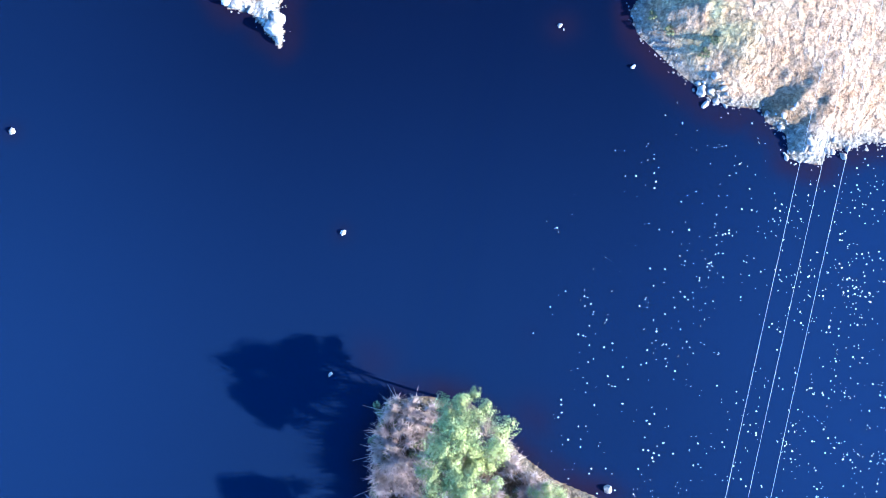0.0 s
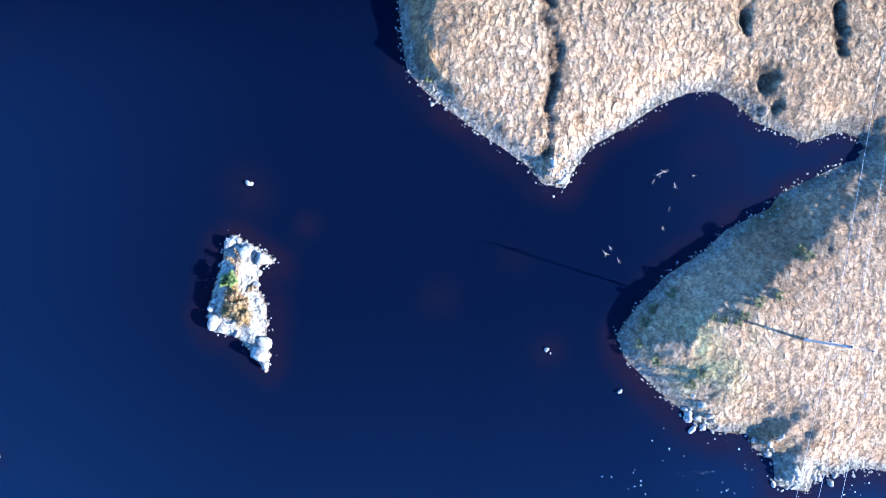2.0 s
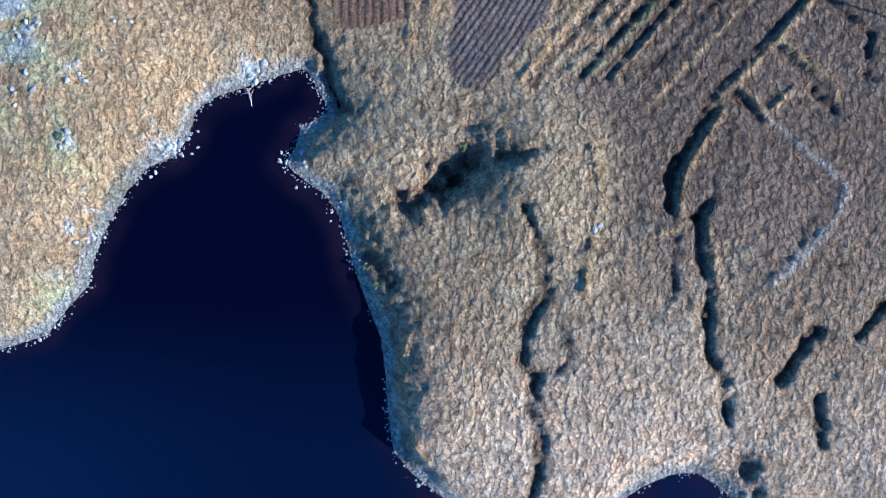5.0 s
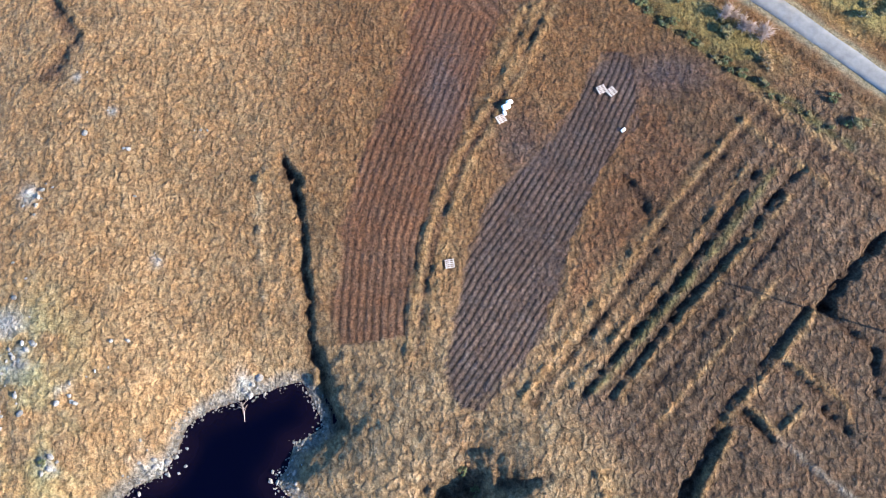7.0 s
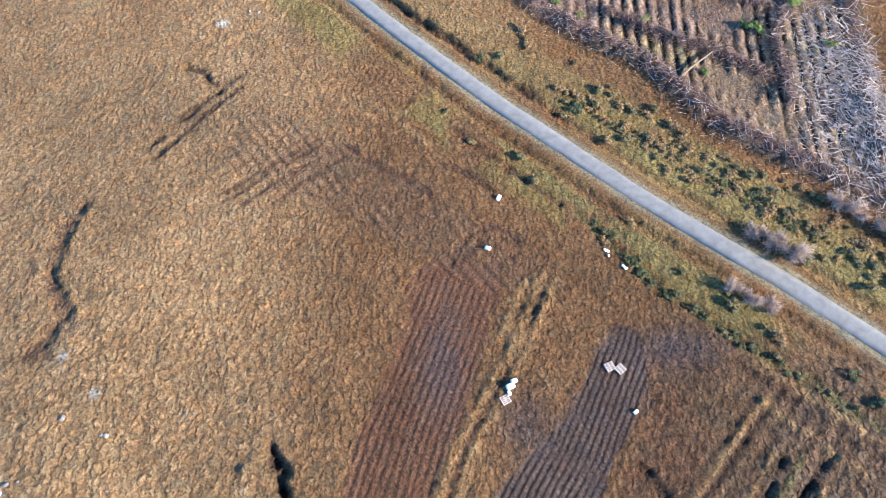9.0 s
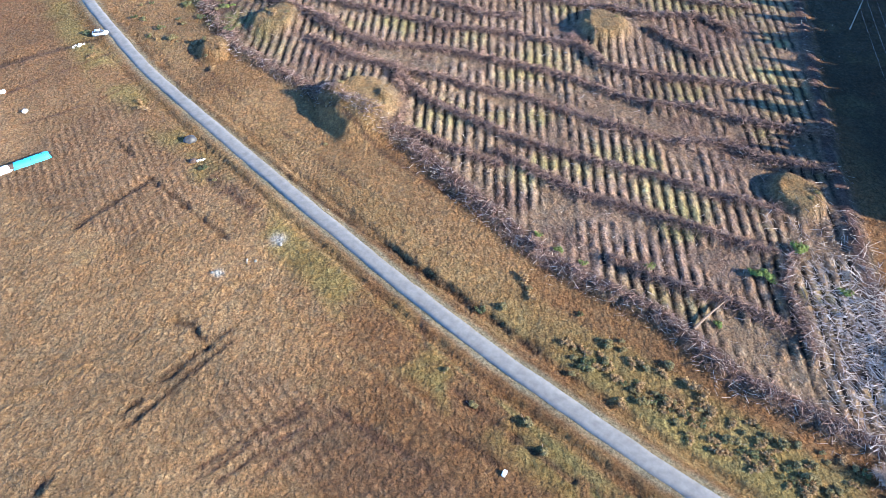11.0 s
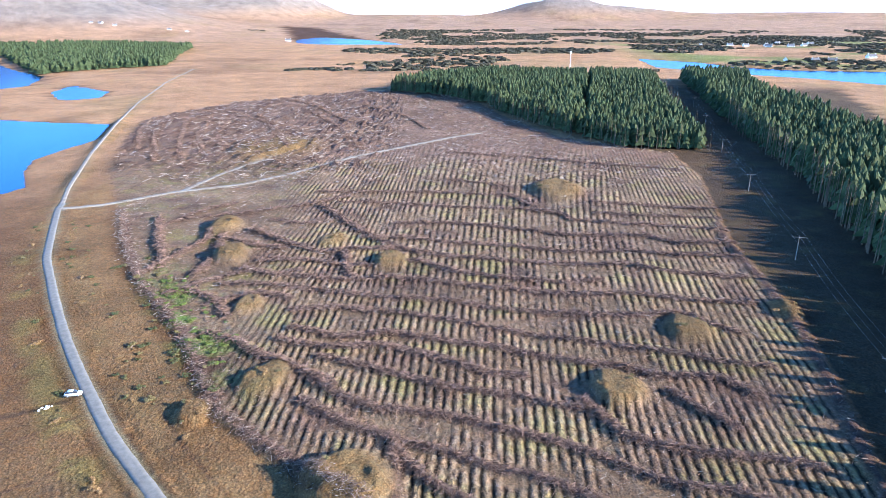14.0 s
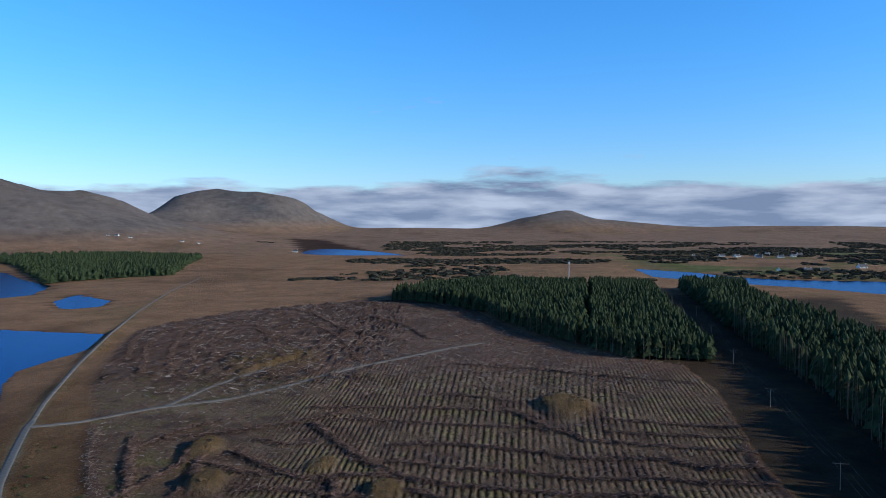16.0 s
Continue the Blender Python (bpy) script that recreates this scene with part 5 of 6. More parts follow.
    for x, y, n in ((-33.7, 139.4, 3), (-46.9, 165.3, 2), (-41.7, 160.3, 2), (-39.2, 154.9, 2), (-29.9, 157.9, 3), (-37, 148.4, 1), (-44.3, 157.3, 1), (-39.4, 125.5, 3), (-37.3, 129.2, 2),
                    (-28, 238.4, 8), (-37, 229.4, 6), (-32, 233, 5), (-20.5, 247, 3), (23.5, 103, 5), (23.8, 106, 4)):
        scatter(x, y, 0.6, 0.5, n, 0.2, 0.55, "pale weathered stone lying in the bog grass", "stones in the bog")
    # the islet: slabs round its rim
    rim = resample(np.vstack((ISLET, ISLET[:1])), 0.9)
    for x, y in rim:
        if rng.random() < 0.5:
            continue
        inward = np.array([-23.0, 43.5]) - (x, y)
        inward /= np.hypot(*inward)
        boulder(x + inward[0] * 0.5, y + inward[1] * 0.5, 0.18 + 0.6 * rng.random() ** 2.0, "pale slab of rock rimming the islet", "islet rocks", 0.32)
    for x, y, s in ((-20.3, 37.3, 1.2), (-19.9, 38.6, 1.0), (-19.8, 36, 0.7), (-26.2, 41.2, 1.1), (-25.3, 40.6, 0.8), (-22.5, 50.2, 1.0), (-20.6, 49.3, 0.9), (-24.5, 51.3, 0.8)):
        boulder(x, y, s, "large pale slab of rock on the islet", "islet rocks", 0.1)
    # lone rocks just breaking the water
    for x, y, s in ((-11.6, 11.5, 0.42), (-53.5, 24.3, 0.5), (-13.1, -6.3, 0.35), (25.2, 32.6, 0.4), (15.9, 37.9, 0.35), (-22.4, 59.1, 0.45), (-21.9, 59.0, 0.3), (16.4, 37.4, 0.2), (18.3, 58.7, 0.25),
                    (51.8, 21.2, 0.55), (21.6, -20.6, 0.6), (-34, 110.2, 0.35), (-34.6, 109.6, 0.25), (-40.4, 101.5, 0.25), (-17.6, 112, 0.35), (-17.4, 113, 0.3), (-15.4, 108.4, 0.3)):
        ob = boulder(x, y, s, "small rock breaking the surface of the lake", "rocks in the water")
        ob.location.z = 0.12 * s


shore_boulders()


def shore_gravel():
    px, py = [], []
    for line, n in ((SHORE_EAST[2:], 1100), (SHORE_MID, 1100), (SHORE_NORTH, 1500), (np.vstack((ISLET, ISLET[:1])), 350)):
        pts = resample(line, 0.25)
        i = rng.integers(0, len(pts), n)
        px.append(pts[i, 0] + rng.normal(size=n) * 0.75)
        py.append(pts[i, 1] + rng.normal(size=n) * 0.75)
    x, y = np.concatenate(px), np.concatenate(py)
    z = ground_at(x, y)
    ok = (z > -0.12) & (z < 1.6)
    x, y, z = x[ok], y[ok], z[ok]
    n = len(x)
    stuff("shore_stones", PEBBLES, x, y, z, 0.05 + 0.17 * rng.random(n) ** 2.0, rng.uniform(0, 6.28, n), M_GRAVEL, "loose grey stones along the lake shore", "stones", smooth=False)


shore_gravel()


# the wooded island -----------------------------------------------------------
def bent_trunk(height, r0, r1, seed, lean=0.06):
    r = np.random.default_rng(seed)
    n, sides = 6, 7
    co, tri = [], []
    cx = cy = 0.0
    for k in range(n + 1):
        f = k / n
        cx += r.normal(0, lean) * height / n
        cy += r.normal(0, lean) * height / n
        rad = r0 + (r1 - r0) * f + (0.35 * r0 if k == 0 else 0)
        co += [(cx + rad * math.cos(6.2832 * i / sides), cy + rad * math.sin(6.2832 * i / sides), f * height) for i in range(sides)]
    for k in range(n):
        for i in range(sides):
            a, b = k * sides + i, k * sides + (i + 1) % sides
            tri += [(a, b, b + sides), (a, b + sides, a + sides)]
    return np.array(co), np.array(tri)


def pine_tree(seed):
    r = np.random.default_rng(seed)
    h = 8.5
    holder = thing("pine_tree", pose(0, 0, 0), "broad pine with pale green needles on the island", "tree", "pines on the island")
    co, tri = bent_trunk(h * 0.85, 0.24, 0.09, seed)
    part("trunk", tri_mesh("trunk", co, tri, M_BARK), M_BARK, holder)
    crowns, a, b = [], [], []
    for k in range(17):
        w, rad = r.uniform(0, 6.28), 3.1 * math.sqrt(r.random())
        z = h * (1.0 - 0.055 * rad ** 1.3) + r.uniform(-0.5, 0.3)
        s = r.uniform(0.8, 1.35)
        c, t = leaf_cloud(560, seed * 40 + k, s * 1.2, s * 1.2, s * 0.8, 0.085, 0.6, 9, 0.3)
        crowns.append((c + [rad * math.cos(w), rad * math.sin(w), z - 0.7], t))
        a.append((0, 0, h * r.uniform(0.45, 0.75)))
        b.append((rad * math.cos(w), rad * math.sin(w), z - 0.8))
    co, tri = rods(a, b, 0.09, 0.03, 4)
    part("limb_whorl", tri_mesh("limb_whorl", co, tri, M_BARK), M_BARK, holder)
    co, tri = merge(*crowns)
    part("crown", tri_mesh("crown", co, tri, M_PINE, False), M_PINE, holder)
    return holder


def bare_bush(seed, height=3.0, spread=1.7, twigs=750):
    r = np.random.default_rng(seed)
    holder = thing("bare_shrub", pose(0, 0, 0), "leafless grey-brown shrub with fine twigs", "shrub", "bare shrubs")
    a0 = np.zeros((9, 3))
    d = r.normal(size=(9, 3)) * [0.55, 0.55, 0.2] + [0, 0, 1]
    d /= np.linalg.norm(d, axis=1)[:, None]
    b0 = d * height * r.uniform(0.5, 0.75, 9)[:, None]
    co, tri = rods(a0, b0, 0.055, 0.025, 4)
    part("stem_base", tri_mesh("stem_base", co, tri, M_TWIG), M_TWIG, holder)
    i = r.integers(0, 9, twigs)
    k = r.uniform(0.35, 1.0, twigs)[:, None]
    a = b0[i] * k
    e = d[i] * 0.5 + r.normal(size=(twigs, 3)) * 0.65
    b = a + e * r.uniform(0.35, 0.95, twigs)[:, None] * spread * 0.6
    b[:, 2] = np.maximum(b[:, 2], 0.2)
    co, tri = rods(a, b, 0.028, 0.012, 3)
    part("twig_spray", tri_mesh("twig_spray", co, tri, M_TWIG), M_TWIG, holder)
    return holder


def leafy_bush(seed, mat, label, group, name="shrub"):
    holder = thing(name, pose(0, 0, 0), label, "shrub", group)
    r = np.random.default_rng(seed)
    cl = []
    for k in range(6):
        c, t = leaf_cloud(90, seed * 9 + k, 0.5, 0.5, 0.45, 0.10, 0.5, 4, 0.2)
        cl.append((c + [r.normal(0, 0.4), r.normal(0, 0.4), 0.45 + r.uniform(-0.1, 0.25)], t))
    co, tri = merge(*cl)
    part("foliage", tri_mesh("foliage", co, tri, mat, False), mat, holder)
    a = np.zeros((5, 3)) - [0, 0, 0.1]
    b = r.normal(size=(5, 3)) * [0.35, 0.35, 0.1] + [0, 0, 0.6]
    co, tri = rods(a, b, 0.04, 0.015, 4)
    part("stem_base", tri_mesh("stem_base", co, tri, M_TWIG), M_TWIG, holder)
    return holder


def place(master, x, y, size=1.0, tall=None, drop=0.05, label=""):
    z = float(ground_at(x, y)) - drop
    ob = copy_thing(master, pose(x, y, z, 0, 0, rng.uniform(0, 360)))
    ob.scale = (size, size, size * (tall or 1.0))
    if label:
        tagged(ob, label)
    return ob


def settle(master, x, y, size=1.0):
    """Put the first one of a kind in its own place."""
    master.matrix_world = pose(x, y, float(ground_at(x, y)) - 0.05, 0, 0, rng.uniform(0, 360)) @ Matrix.Diagonal((size, size, size, 1))


PINE = pine_tree(3)
PINE2 = pine_tree(8)
for k, (x, y, s) in enumerate(((3.6, -10.8, 0.92), (5.9, -13.5, 1.02), (2.2, -14.2, 1.05), (0.6, -17.0, 0.9), (4.2, -18.0, 1.0), (13.2, -21.0, 0.62), (10.4, -23.4, 0.6), (7.2, -22.8, 0.45),
                               (4, -31, 1.0), (-2, -35, 1.1), (9, -32, 0.9), (-4, -28, 0.8))):
    place(PINE if k % 2 else PINE2, x, y + 0.9, s, 1.2)
settle(PINE, 1, -39, 1.0)
settle(PINE2, 6, -36, 1.0)
BARE = [bare_bush(21), bare_bush(22, 3.4, 2.0, 900)]
for x, y, s in ((-4.6, -10.8, 1.0), (-2.7, -10.6, 1.1), (-0.6, -10.9, 0.9), (-5.6, -13.2, 1.0), (-3.4, -13.4, 1.1), (-1.4, -13.2, 0.9), (-6.4, -15.6, 0.9), (-4.3, -16.0, 1.2), (-2.2, -17.8, 1.2), (-5.8, -18.6, 1.0),
                (-3.6, -20.6, 1.1), (-0.8, -21.4, 1.2), (2.4, -21.8, 1.2), (4.6, -22.4, 1.1), (9.4, -17.6, 0.9), (8.1, -16.3, 0.8), (11.2, -19.6, 0.8), (6.8, -20.0, 0.8), (-7, -22, 0.9), (15.6, -22.4, 0.7), (0.8, -24, 1.1)):
    place(BARE[int(rng.integers(2))], x, y, s)
for _ in range(26):
    x, y = rng.uniform(-7, 14), rng.uniform(-24, -10)
    if inside(np.array([x]), np.array([y]), ISLE)[0]:
        place(BARE[int(rng.integers(2))], x, y, rng.uniform(0.6, 1.0))
settle(BARE[0], -6.6, -26, 1.0)
settle(BARE[1], 3, -27, 1.0)
GORSE = leafy_bush(5, M_GORSE, "dark green gorse bush on rough ground", "gorse bushes", "gorse_bush")
SCRUB = leafy_bush(6, M_SCRUB, "olive brown scrub willow bush beside the road", "roadside scrub")
FERN = leafy_bush(7, M_GRASS, "bright green clump of fern and moss", "fern clumps", "fern_clump")
STRAWB = leafy_bush(9, M_HEATH, "dry straw-coloured tussock of moor grass", "grass tussocks", "grass_tussock")
for x, y, s in ((-6.3, -10.4, 1.5), (-5.6, -12, 1.4), (-6.9, -14.4, 1.3), (-1.8, -15.4, 1.6), (-6.6, -20.6, 1.4), (6.0, -21.0, 1.3), (17, -22.4, 1.0), (-6, -17, 1.3), (9.6, -21, 1.2)):
    place(GORSE, x, y, s)
settle(GORSE, -7, -24, 1.3)
for x, y, s in ((-24.6, 46.9, 0.9), (-23.8, 47.2, 0.8), (-25.0, 46.2, 0.7), (-20.4, 39.0, 0.5)):
    place(FERN, x, y, s)
settle(FERN, -23.6, 46.4, 0.8)
for x, y, s in ((-23.3, 44.8, 0.7), (-22.1, 44.2, 0.8), (-24.5, 44.5, 0.7), (-23.6, 42.9, 0.8), (-22.0, 42.3, 0.8), (-21.6, 45.6, 0.6), (-22.8, 41.3, 0.6), (-24.0, 49.1, 0.6), (-23.4, 50.2, 0.5)):
    place(STRAWB, x, y, s)
settle(STRAWB, -22.9, 43.6, 0.8)

# floating leaves on the open water, and weeds in the bay ----------------------
def floating_leaves():
    n = 2000
    cx, cy = rng.uniform(14, 64, 420), rng.uniform(-26, 30, 420)
    i = rng.integers(0, 420, n)
    x, y = cx[i] + rng.normal(size=n) * 1.0, cy[i] + rng.normal(size=n) * 1.2
    keep = rng.random(n) < np.clip((x - 8) / 45 + 0.1 - np.clip(y - 8, 0, 30) / 40, 0.03, 1)
    keep &= inside(x, y, LAKE) & (away(x, y, LAKE, True, 5.0) > 1.5) & ~inside(x, y, ISLE)
    x, y = x[keep], y[keep]
    w = np.arange(7) * 6.2832 / 7
    disc = np.vstack(([[0, 0, 0.35]], np.column_stack((np.cos(w), 0.75 * np.sin(w), 0.12 * np.cos(2 * w)))))
    tri = np.array([(0, 1 + i, 1 + (i + 1) % 7) for i in range(7)])
    # pale discs whose colour stands in for glints on the leaves
    stuff("floating_leaves", [(disc, tri)], x, y, np.full(len(x), 0.02), 0.045 + 0.085 * rng.random(len(x)) ** 2, rng.uniform(0, 6.28, len(x)), M_LEAF,
          "small pale floating leaves scattered over the lake", "leaves")


floating_leaves()


def floating_branch(x, y, turn, size, label):
    holder = thing("drift_branch", pose(x, y, 0.02, 0, 0, turn) @ Matrix.Diagonal((size, size, size, 1)), label, "branch", "drift branches")
    co, tri = rods([(0, 0, 0), (1.0, 0.1, 0.05)], [(1.0, 0.1, 0.05), (1.9, 0.0, 0.0)], [0.09, 0.07], [0.07, 0.03], 5)
    part("stem", tri_mesh("stem", co, tri, M_TWIG), M_TWIG, holder)
    r = np.random.default_rng(int(abs(x * 10)))
    a = np.column_stack((r.uniform(0.1, 1.3, 14), np.zeros(14), np.full(14, 0.06)))
    b = a + np.column_stack((r.uniform(-0.9, 0.1, 14), r.uniform(-0.9, 0.9, 14), r.uniform(-0.03, 0.15, 14)))
    co, tri = rods(a, b, 0.03, 0.012, 3)
    part("twig_spray", tri_mesh("twig_spray", co, tri, M_TWIG), M_TWIG, holder)


floating_branch(-22.1, 121.6, -75, 1.35, "grey dead branch lying in the shallows of the inlet")
for x, y, a, s in ((30.2, 60.2, 30, 0.5), (31.4, 60.6, 150, 0.45), (29.6, 59.2, 60, 0.35), (32.6, 58.6, 100, 0.4), (34.8, 60.2, 10, 0.3), (31.7, 55.7, 80, 0.3), (30.9, 53.2, 100, 0.3), (23.6, 49.9, 120, 0.5),
                   (25.2, 49.0, 100, 0.35), (24.2, 50.6, 110, 0.35)):
    floating_branch(x, y, a, s, "small pale twig floating in the bay")

# power line ------------------------------------------------------------------
LINE_AT, LINE_DIR = np.array([46.6, 39.6]), np.array([0.225, 0.974])


def power_pole(height):
    holder = thing("power_pole", pose(0, 0, 0), "weathered wooden power pole with a steel crossarm", "power pole", "poles of the power line")
    co, tri = bent_trunk(height, 0.15, 0.10, 2, 0.0)
    part("pole", tri_mesh("pole", co, tri, M_WOOD), M_WOOD, holder)
    bm = bmesh.new()
    bmesh.ops.create_cube(bm, size=1.0, matrix=Matrix.Translation((0, 0.13, height - 0.35)) @ Matrix.Diagonal((5.0, 0.12, 0.14, 1)))
    bmesh.ops.bevel(bm, geom=bm.edges[:], offset=0.015, segments=1)
    me = bpy.data.meshes.new("crossarm")
    bm.to_mesh(me)
    arm = part("crossarm", me, M_WOOD, holder)
    for x in (-2.35, 0, 2.35):
        bm = bmesh.new()
        for k, rr in enumerate((0.07, 0.11, 0.07, 0.10)):
            bmesh.ops.create_cone(bm, cap_ends=True, segments=8, radius1=rr, radius2=rr * 0.8, depth=0.09, matrix=Matrix.Translation((x, 0.13, height - 0.22 + 0.09 * k)))
        me = bpy.data.meshes.new("insulator")
        bm.to_mesh(me)
        part("insulator", me, M_DARK, arm)
    return holder


POLE_H = 9.5
pole = power_pole(POLE_H)
pole_turn = -math.degrees(math.atan2(LINE_DIR[0], LINE_DIR[1]))
stations = [-125, 0, 92, 190, 290, 390, 500, 612, 720, 830]
tops = []
for k, s in enumerate(stations):
    x, y = LINE_AT + LINE_DIR * s
    z = max(float(ground_at(x, y)), 0.0)
    m = pose(x, y, z - 0.1, 0, 0, pole_turn)
    if s == -125:
        z = 5.0
    elif k == 1:
        pole.matrix_world = m
    else:
        copy_thing(pole, m)
    tops.append((x, y, z + POLE_H + 0.1))
side = np.array([LINE_DIR[1], -LINE_DIR[0]])
for off in (-2.35, 0.0, 2.35):
    a, b = [], []
    for (x0, y0, z0), (x1, y1, z1) in zip(tops, tops[1:]):
        f = np.linspace(0, 1, 17)
        px, py = x0 + (x1 - x0) * f + side[0] * off, y0 + (y1 - y0) * f + side[1] * off
        pz = z0 + (z1 - z0) * f - 5.6 * f * (1 - f)
        p = np.column_stack((px, py, pz))
        a.append(p[:-1])
        b.append(p[1:])
    co, tri = rods(np.concatenate(a), np.concatenate(b), 0.015, 0.015, 4)
    tagged(new("power_cable", tri_mesh("power_cable", co, tri, M_WIRE)), "thin bright overhead power cable strung between poles", "cable", "cables of the power line")

# felled ground: brash, stems, ferns -------------------------------------------
def off_knolls(x, y, grow=1.0):
    ok = np.ones(x.shape, bool)
    for cx, cy, r, hh in MOUNDS:
        if r < 30:
            ok &= np.hypot(x - cx, (y - cy) * 0.8) > r * grow
    return ok


def sticks(x, y, length, rad, lift):
    n = len(x)
    w = rng.uniform(0, 6.2832, n)
    tip = rng.normal(0, 0.22, n)
    half = np.column_stack((np.cos(w) * length / 2, np.sin(w) * length / 2, tip * length / 2))
    mid = np.column_stack((x, y, ground_at(x, y) + lift + np.abs(half[:, 2])))
    return rods(mid - half, mid + half, rad, rad * 0.55, 3)


def brash():
    for line in WINDROWS:
        pts = resample(line, 0.4)
        n = int(len(pts) * 0.4 * (26 if line[:, 1].mean() < 340 else 14 if line[:, 1].mean() < 460 else 7))
        i = rng.integers(0, len(pts), n)
        x, y = pts[i, 0] + rng.normal(size=n) * 0.8, pts[i, 1] + rng.normal(size=n) * 0.95
        ok = inside(x, y, FELL) & off_knolls(x, y, 1.0) & (away(x, y, ROAD, False, 8.0) > 5) & (away(x, y, BRANCH, False, 8.0) > 4)
        x, y = x[ok], y[ok]
        if len(x) < 25:
            continue
        size = np.clip((np.hypot(x, y - 150)) / 150, 0.8, 2.2)
        c, t = sticks(x, y, rng.uniform(0.6, 2.4, len(x)) * size ** 0.5, 0.05 * size * rng.uniform(0.5, 1.7, len(x)), rng.uniform(0.0, 0.55, len(x)))
        tagged(new("brash_windrow", tri_mesh("brash_windrow", c, t, M_BRASH, False)), "long heap of dead purple-brown brash on felled ground", "brash", kind="stuff")


brash()


def stray_stems():
    x, y = rng.uniform(-160, 190, 16000), rng.uniform(190, 700, 16000)
    rim = resample(FELL[1:14], 0.4)
    i = rng.integers(0, len(rim), 2600)
    nx = rim[i, 0] + rng.normal(size=2600) * 1.5 + 1.2
    ny = rim[i, 1] + rng.normal(size=2600) * 1.5 + 1.6
    keep = inside(x, y, FELL) & (rng.random(len(x)) < np.where(y < 330, 0.8, 0.5)) & off_knolls(x, y, 0.9)
    thin = rng.random(2600) < np.where(ny < 290, 1.0, 0.3)
    x, y = np.concatenate((x[keep], nx[thin])), np.concatenate((y[keep], ny[thin]))
    ok = (away(x, y, ROAD, False, 8.0) > 6) & (away(x, y, BRANCH, False, 8.0) > 3)
    x, y = x[ok], y[ok]
    size = np.clip(np.hypot(x, y - 150) / 150, 0.8, 2.0)
    c, t = sticks(x, y, rng.uniform(0.5, 2.0, len(x)) * size ** 0.5, 0.035 * size * rng.uniform(0.5, 1.5, len(x)), rng.uniform(0.05, 0.4, len(x)))
    tagged(new("bleached_stems", tri_mesh("bleached_stems", c, t, M_STEM, False)), "bleached cut stems and branches strewn over felled ground", "branches", kind="stuff")
    # brown twigs and needles littered between the rows
    lx, ly = rng.uniform(-200, 140, 60000), rng.uniform(195, 620, 60000)
    ok = inside(lx, ly, FELL) & off_knolls(lx, ly, 0.9) & (rng.random(60000) < np.where(ly < 340, 1.0, 0.6)) & (fbm(lx, ly, 16, 310) > -0.35)
    lx, ly = lx[ok], ly[ok]
    size = np.clip(np.hypot(lx, ly - 150) / 150, 0.8, 2.0)
    c, t = sticks(lx, ly, rng.uniform(0.5, 1.8, len(lx)) * size ** 0.5, 0.04 * size * rng.uniform(0.5, 1.6, len(lx)), rng.uniform(0.0, 0.25, len(lx)))
    tagged(new("brash_litter", tri_mesh("brash_litter", c, t, M_BRASH, False)), "brown twigs littered between the rows of felled ground", "brash", kind="stuff")
    # brown brash heaped along the edge of the felling
    i = rng.integers(0, len(rim), 5200)
    x = rim[i, 0] + rng.normal(size=5200) * 1.1 + 1.4
    y = rim[i, 1] + rng.normal(size=5200) * 1.1 + 2.2
    c, t = sticks(x, y, rng.uniform(0.5, 2.2, len(x)), 0.045 * rng.uniform(0.5, 1.5, len(x)), rng.uniform(0.0, 0.6, len(x)))
    tagged(new("brash_rim", tri_mesh("brash_rim", c, t, M_BRASH, False)), "bank of dead brown brash edging the felled ground", "brash", kind="stuff")


stray_stems()


def far_brash():
    n = 16000
    x, y = rng.uniform(-270, 180, n), rng.uniform(540, 960, n)
    ok = inside(x, y, FELL) & (away(x, y, BRANCH, False, 8.0) > 3.5) & (fbm(x, y, 22, 180) > -0.2)
    x, y = x[ok], y[ok]
    m = len(x) * 2 // 3
    for xs, ys, mat, label in ((x[:m], y[:m], M_BRASH, "dark brash strewn over distant felled ground"), (x[m:], y[m:], M_STEM, "bleached stems strewn over distant felled ground")):
        c, t = sticks(xs, ys, rng.uniform(1.5, 5.0, len(xs)), 0.11 * rng.uniform(0.6, 1.8, len(xs)), rng.uniform(0.1, 0.7, len(xs)))
        tagged(new("far_brash", tri_mesh("far_brash", c, t, mat, False)), label, "brash", kind="stuff")


far_brash()


def pale_brash():
    """The bleached brash field in the shade of the forest."""
    n = 3600
    x, y = 73 + rng.normal(size=n) * 5.5, 212 + rng.normal(size=n) * 13
    ok = inside(x, y, FELL) & (x > 61)
    x, y = x[ok], y[ok]
    c, t = sticks(x, y, rng.uniform(0.8, 2.6, len(x)), 0.04 * rng.uniform(0.6, 1.5, len(x)), rng.uniform(0.0, 0.6, len(x)))
    tagged(new("bleached_brash", tri_mesh("bleached_brash", c, t, M_STEM, False)), "field of bleached grey brash beside the forest", "brash", kind="stuff")


pale_brash()
co, tri = rods([(44, 217.6, 4.1), (46.5, 220, 4.1)], [(46.5, 220, 4.1), (52.5, 225.2, 4.0)], [0.24, 0.2], [0.2, 0.1], 7)
tagged(new("fallen_log", tri_mesh("fallen_log", co, tri, M_BARK)), "dark fallen trunk lying across the felled rows", "log")
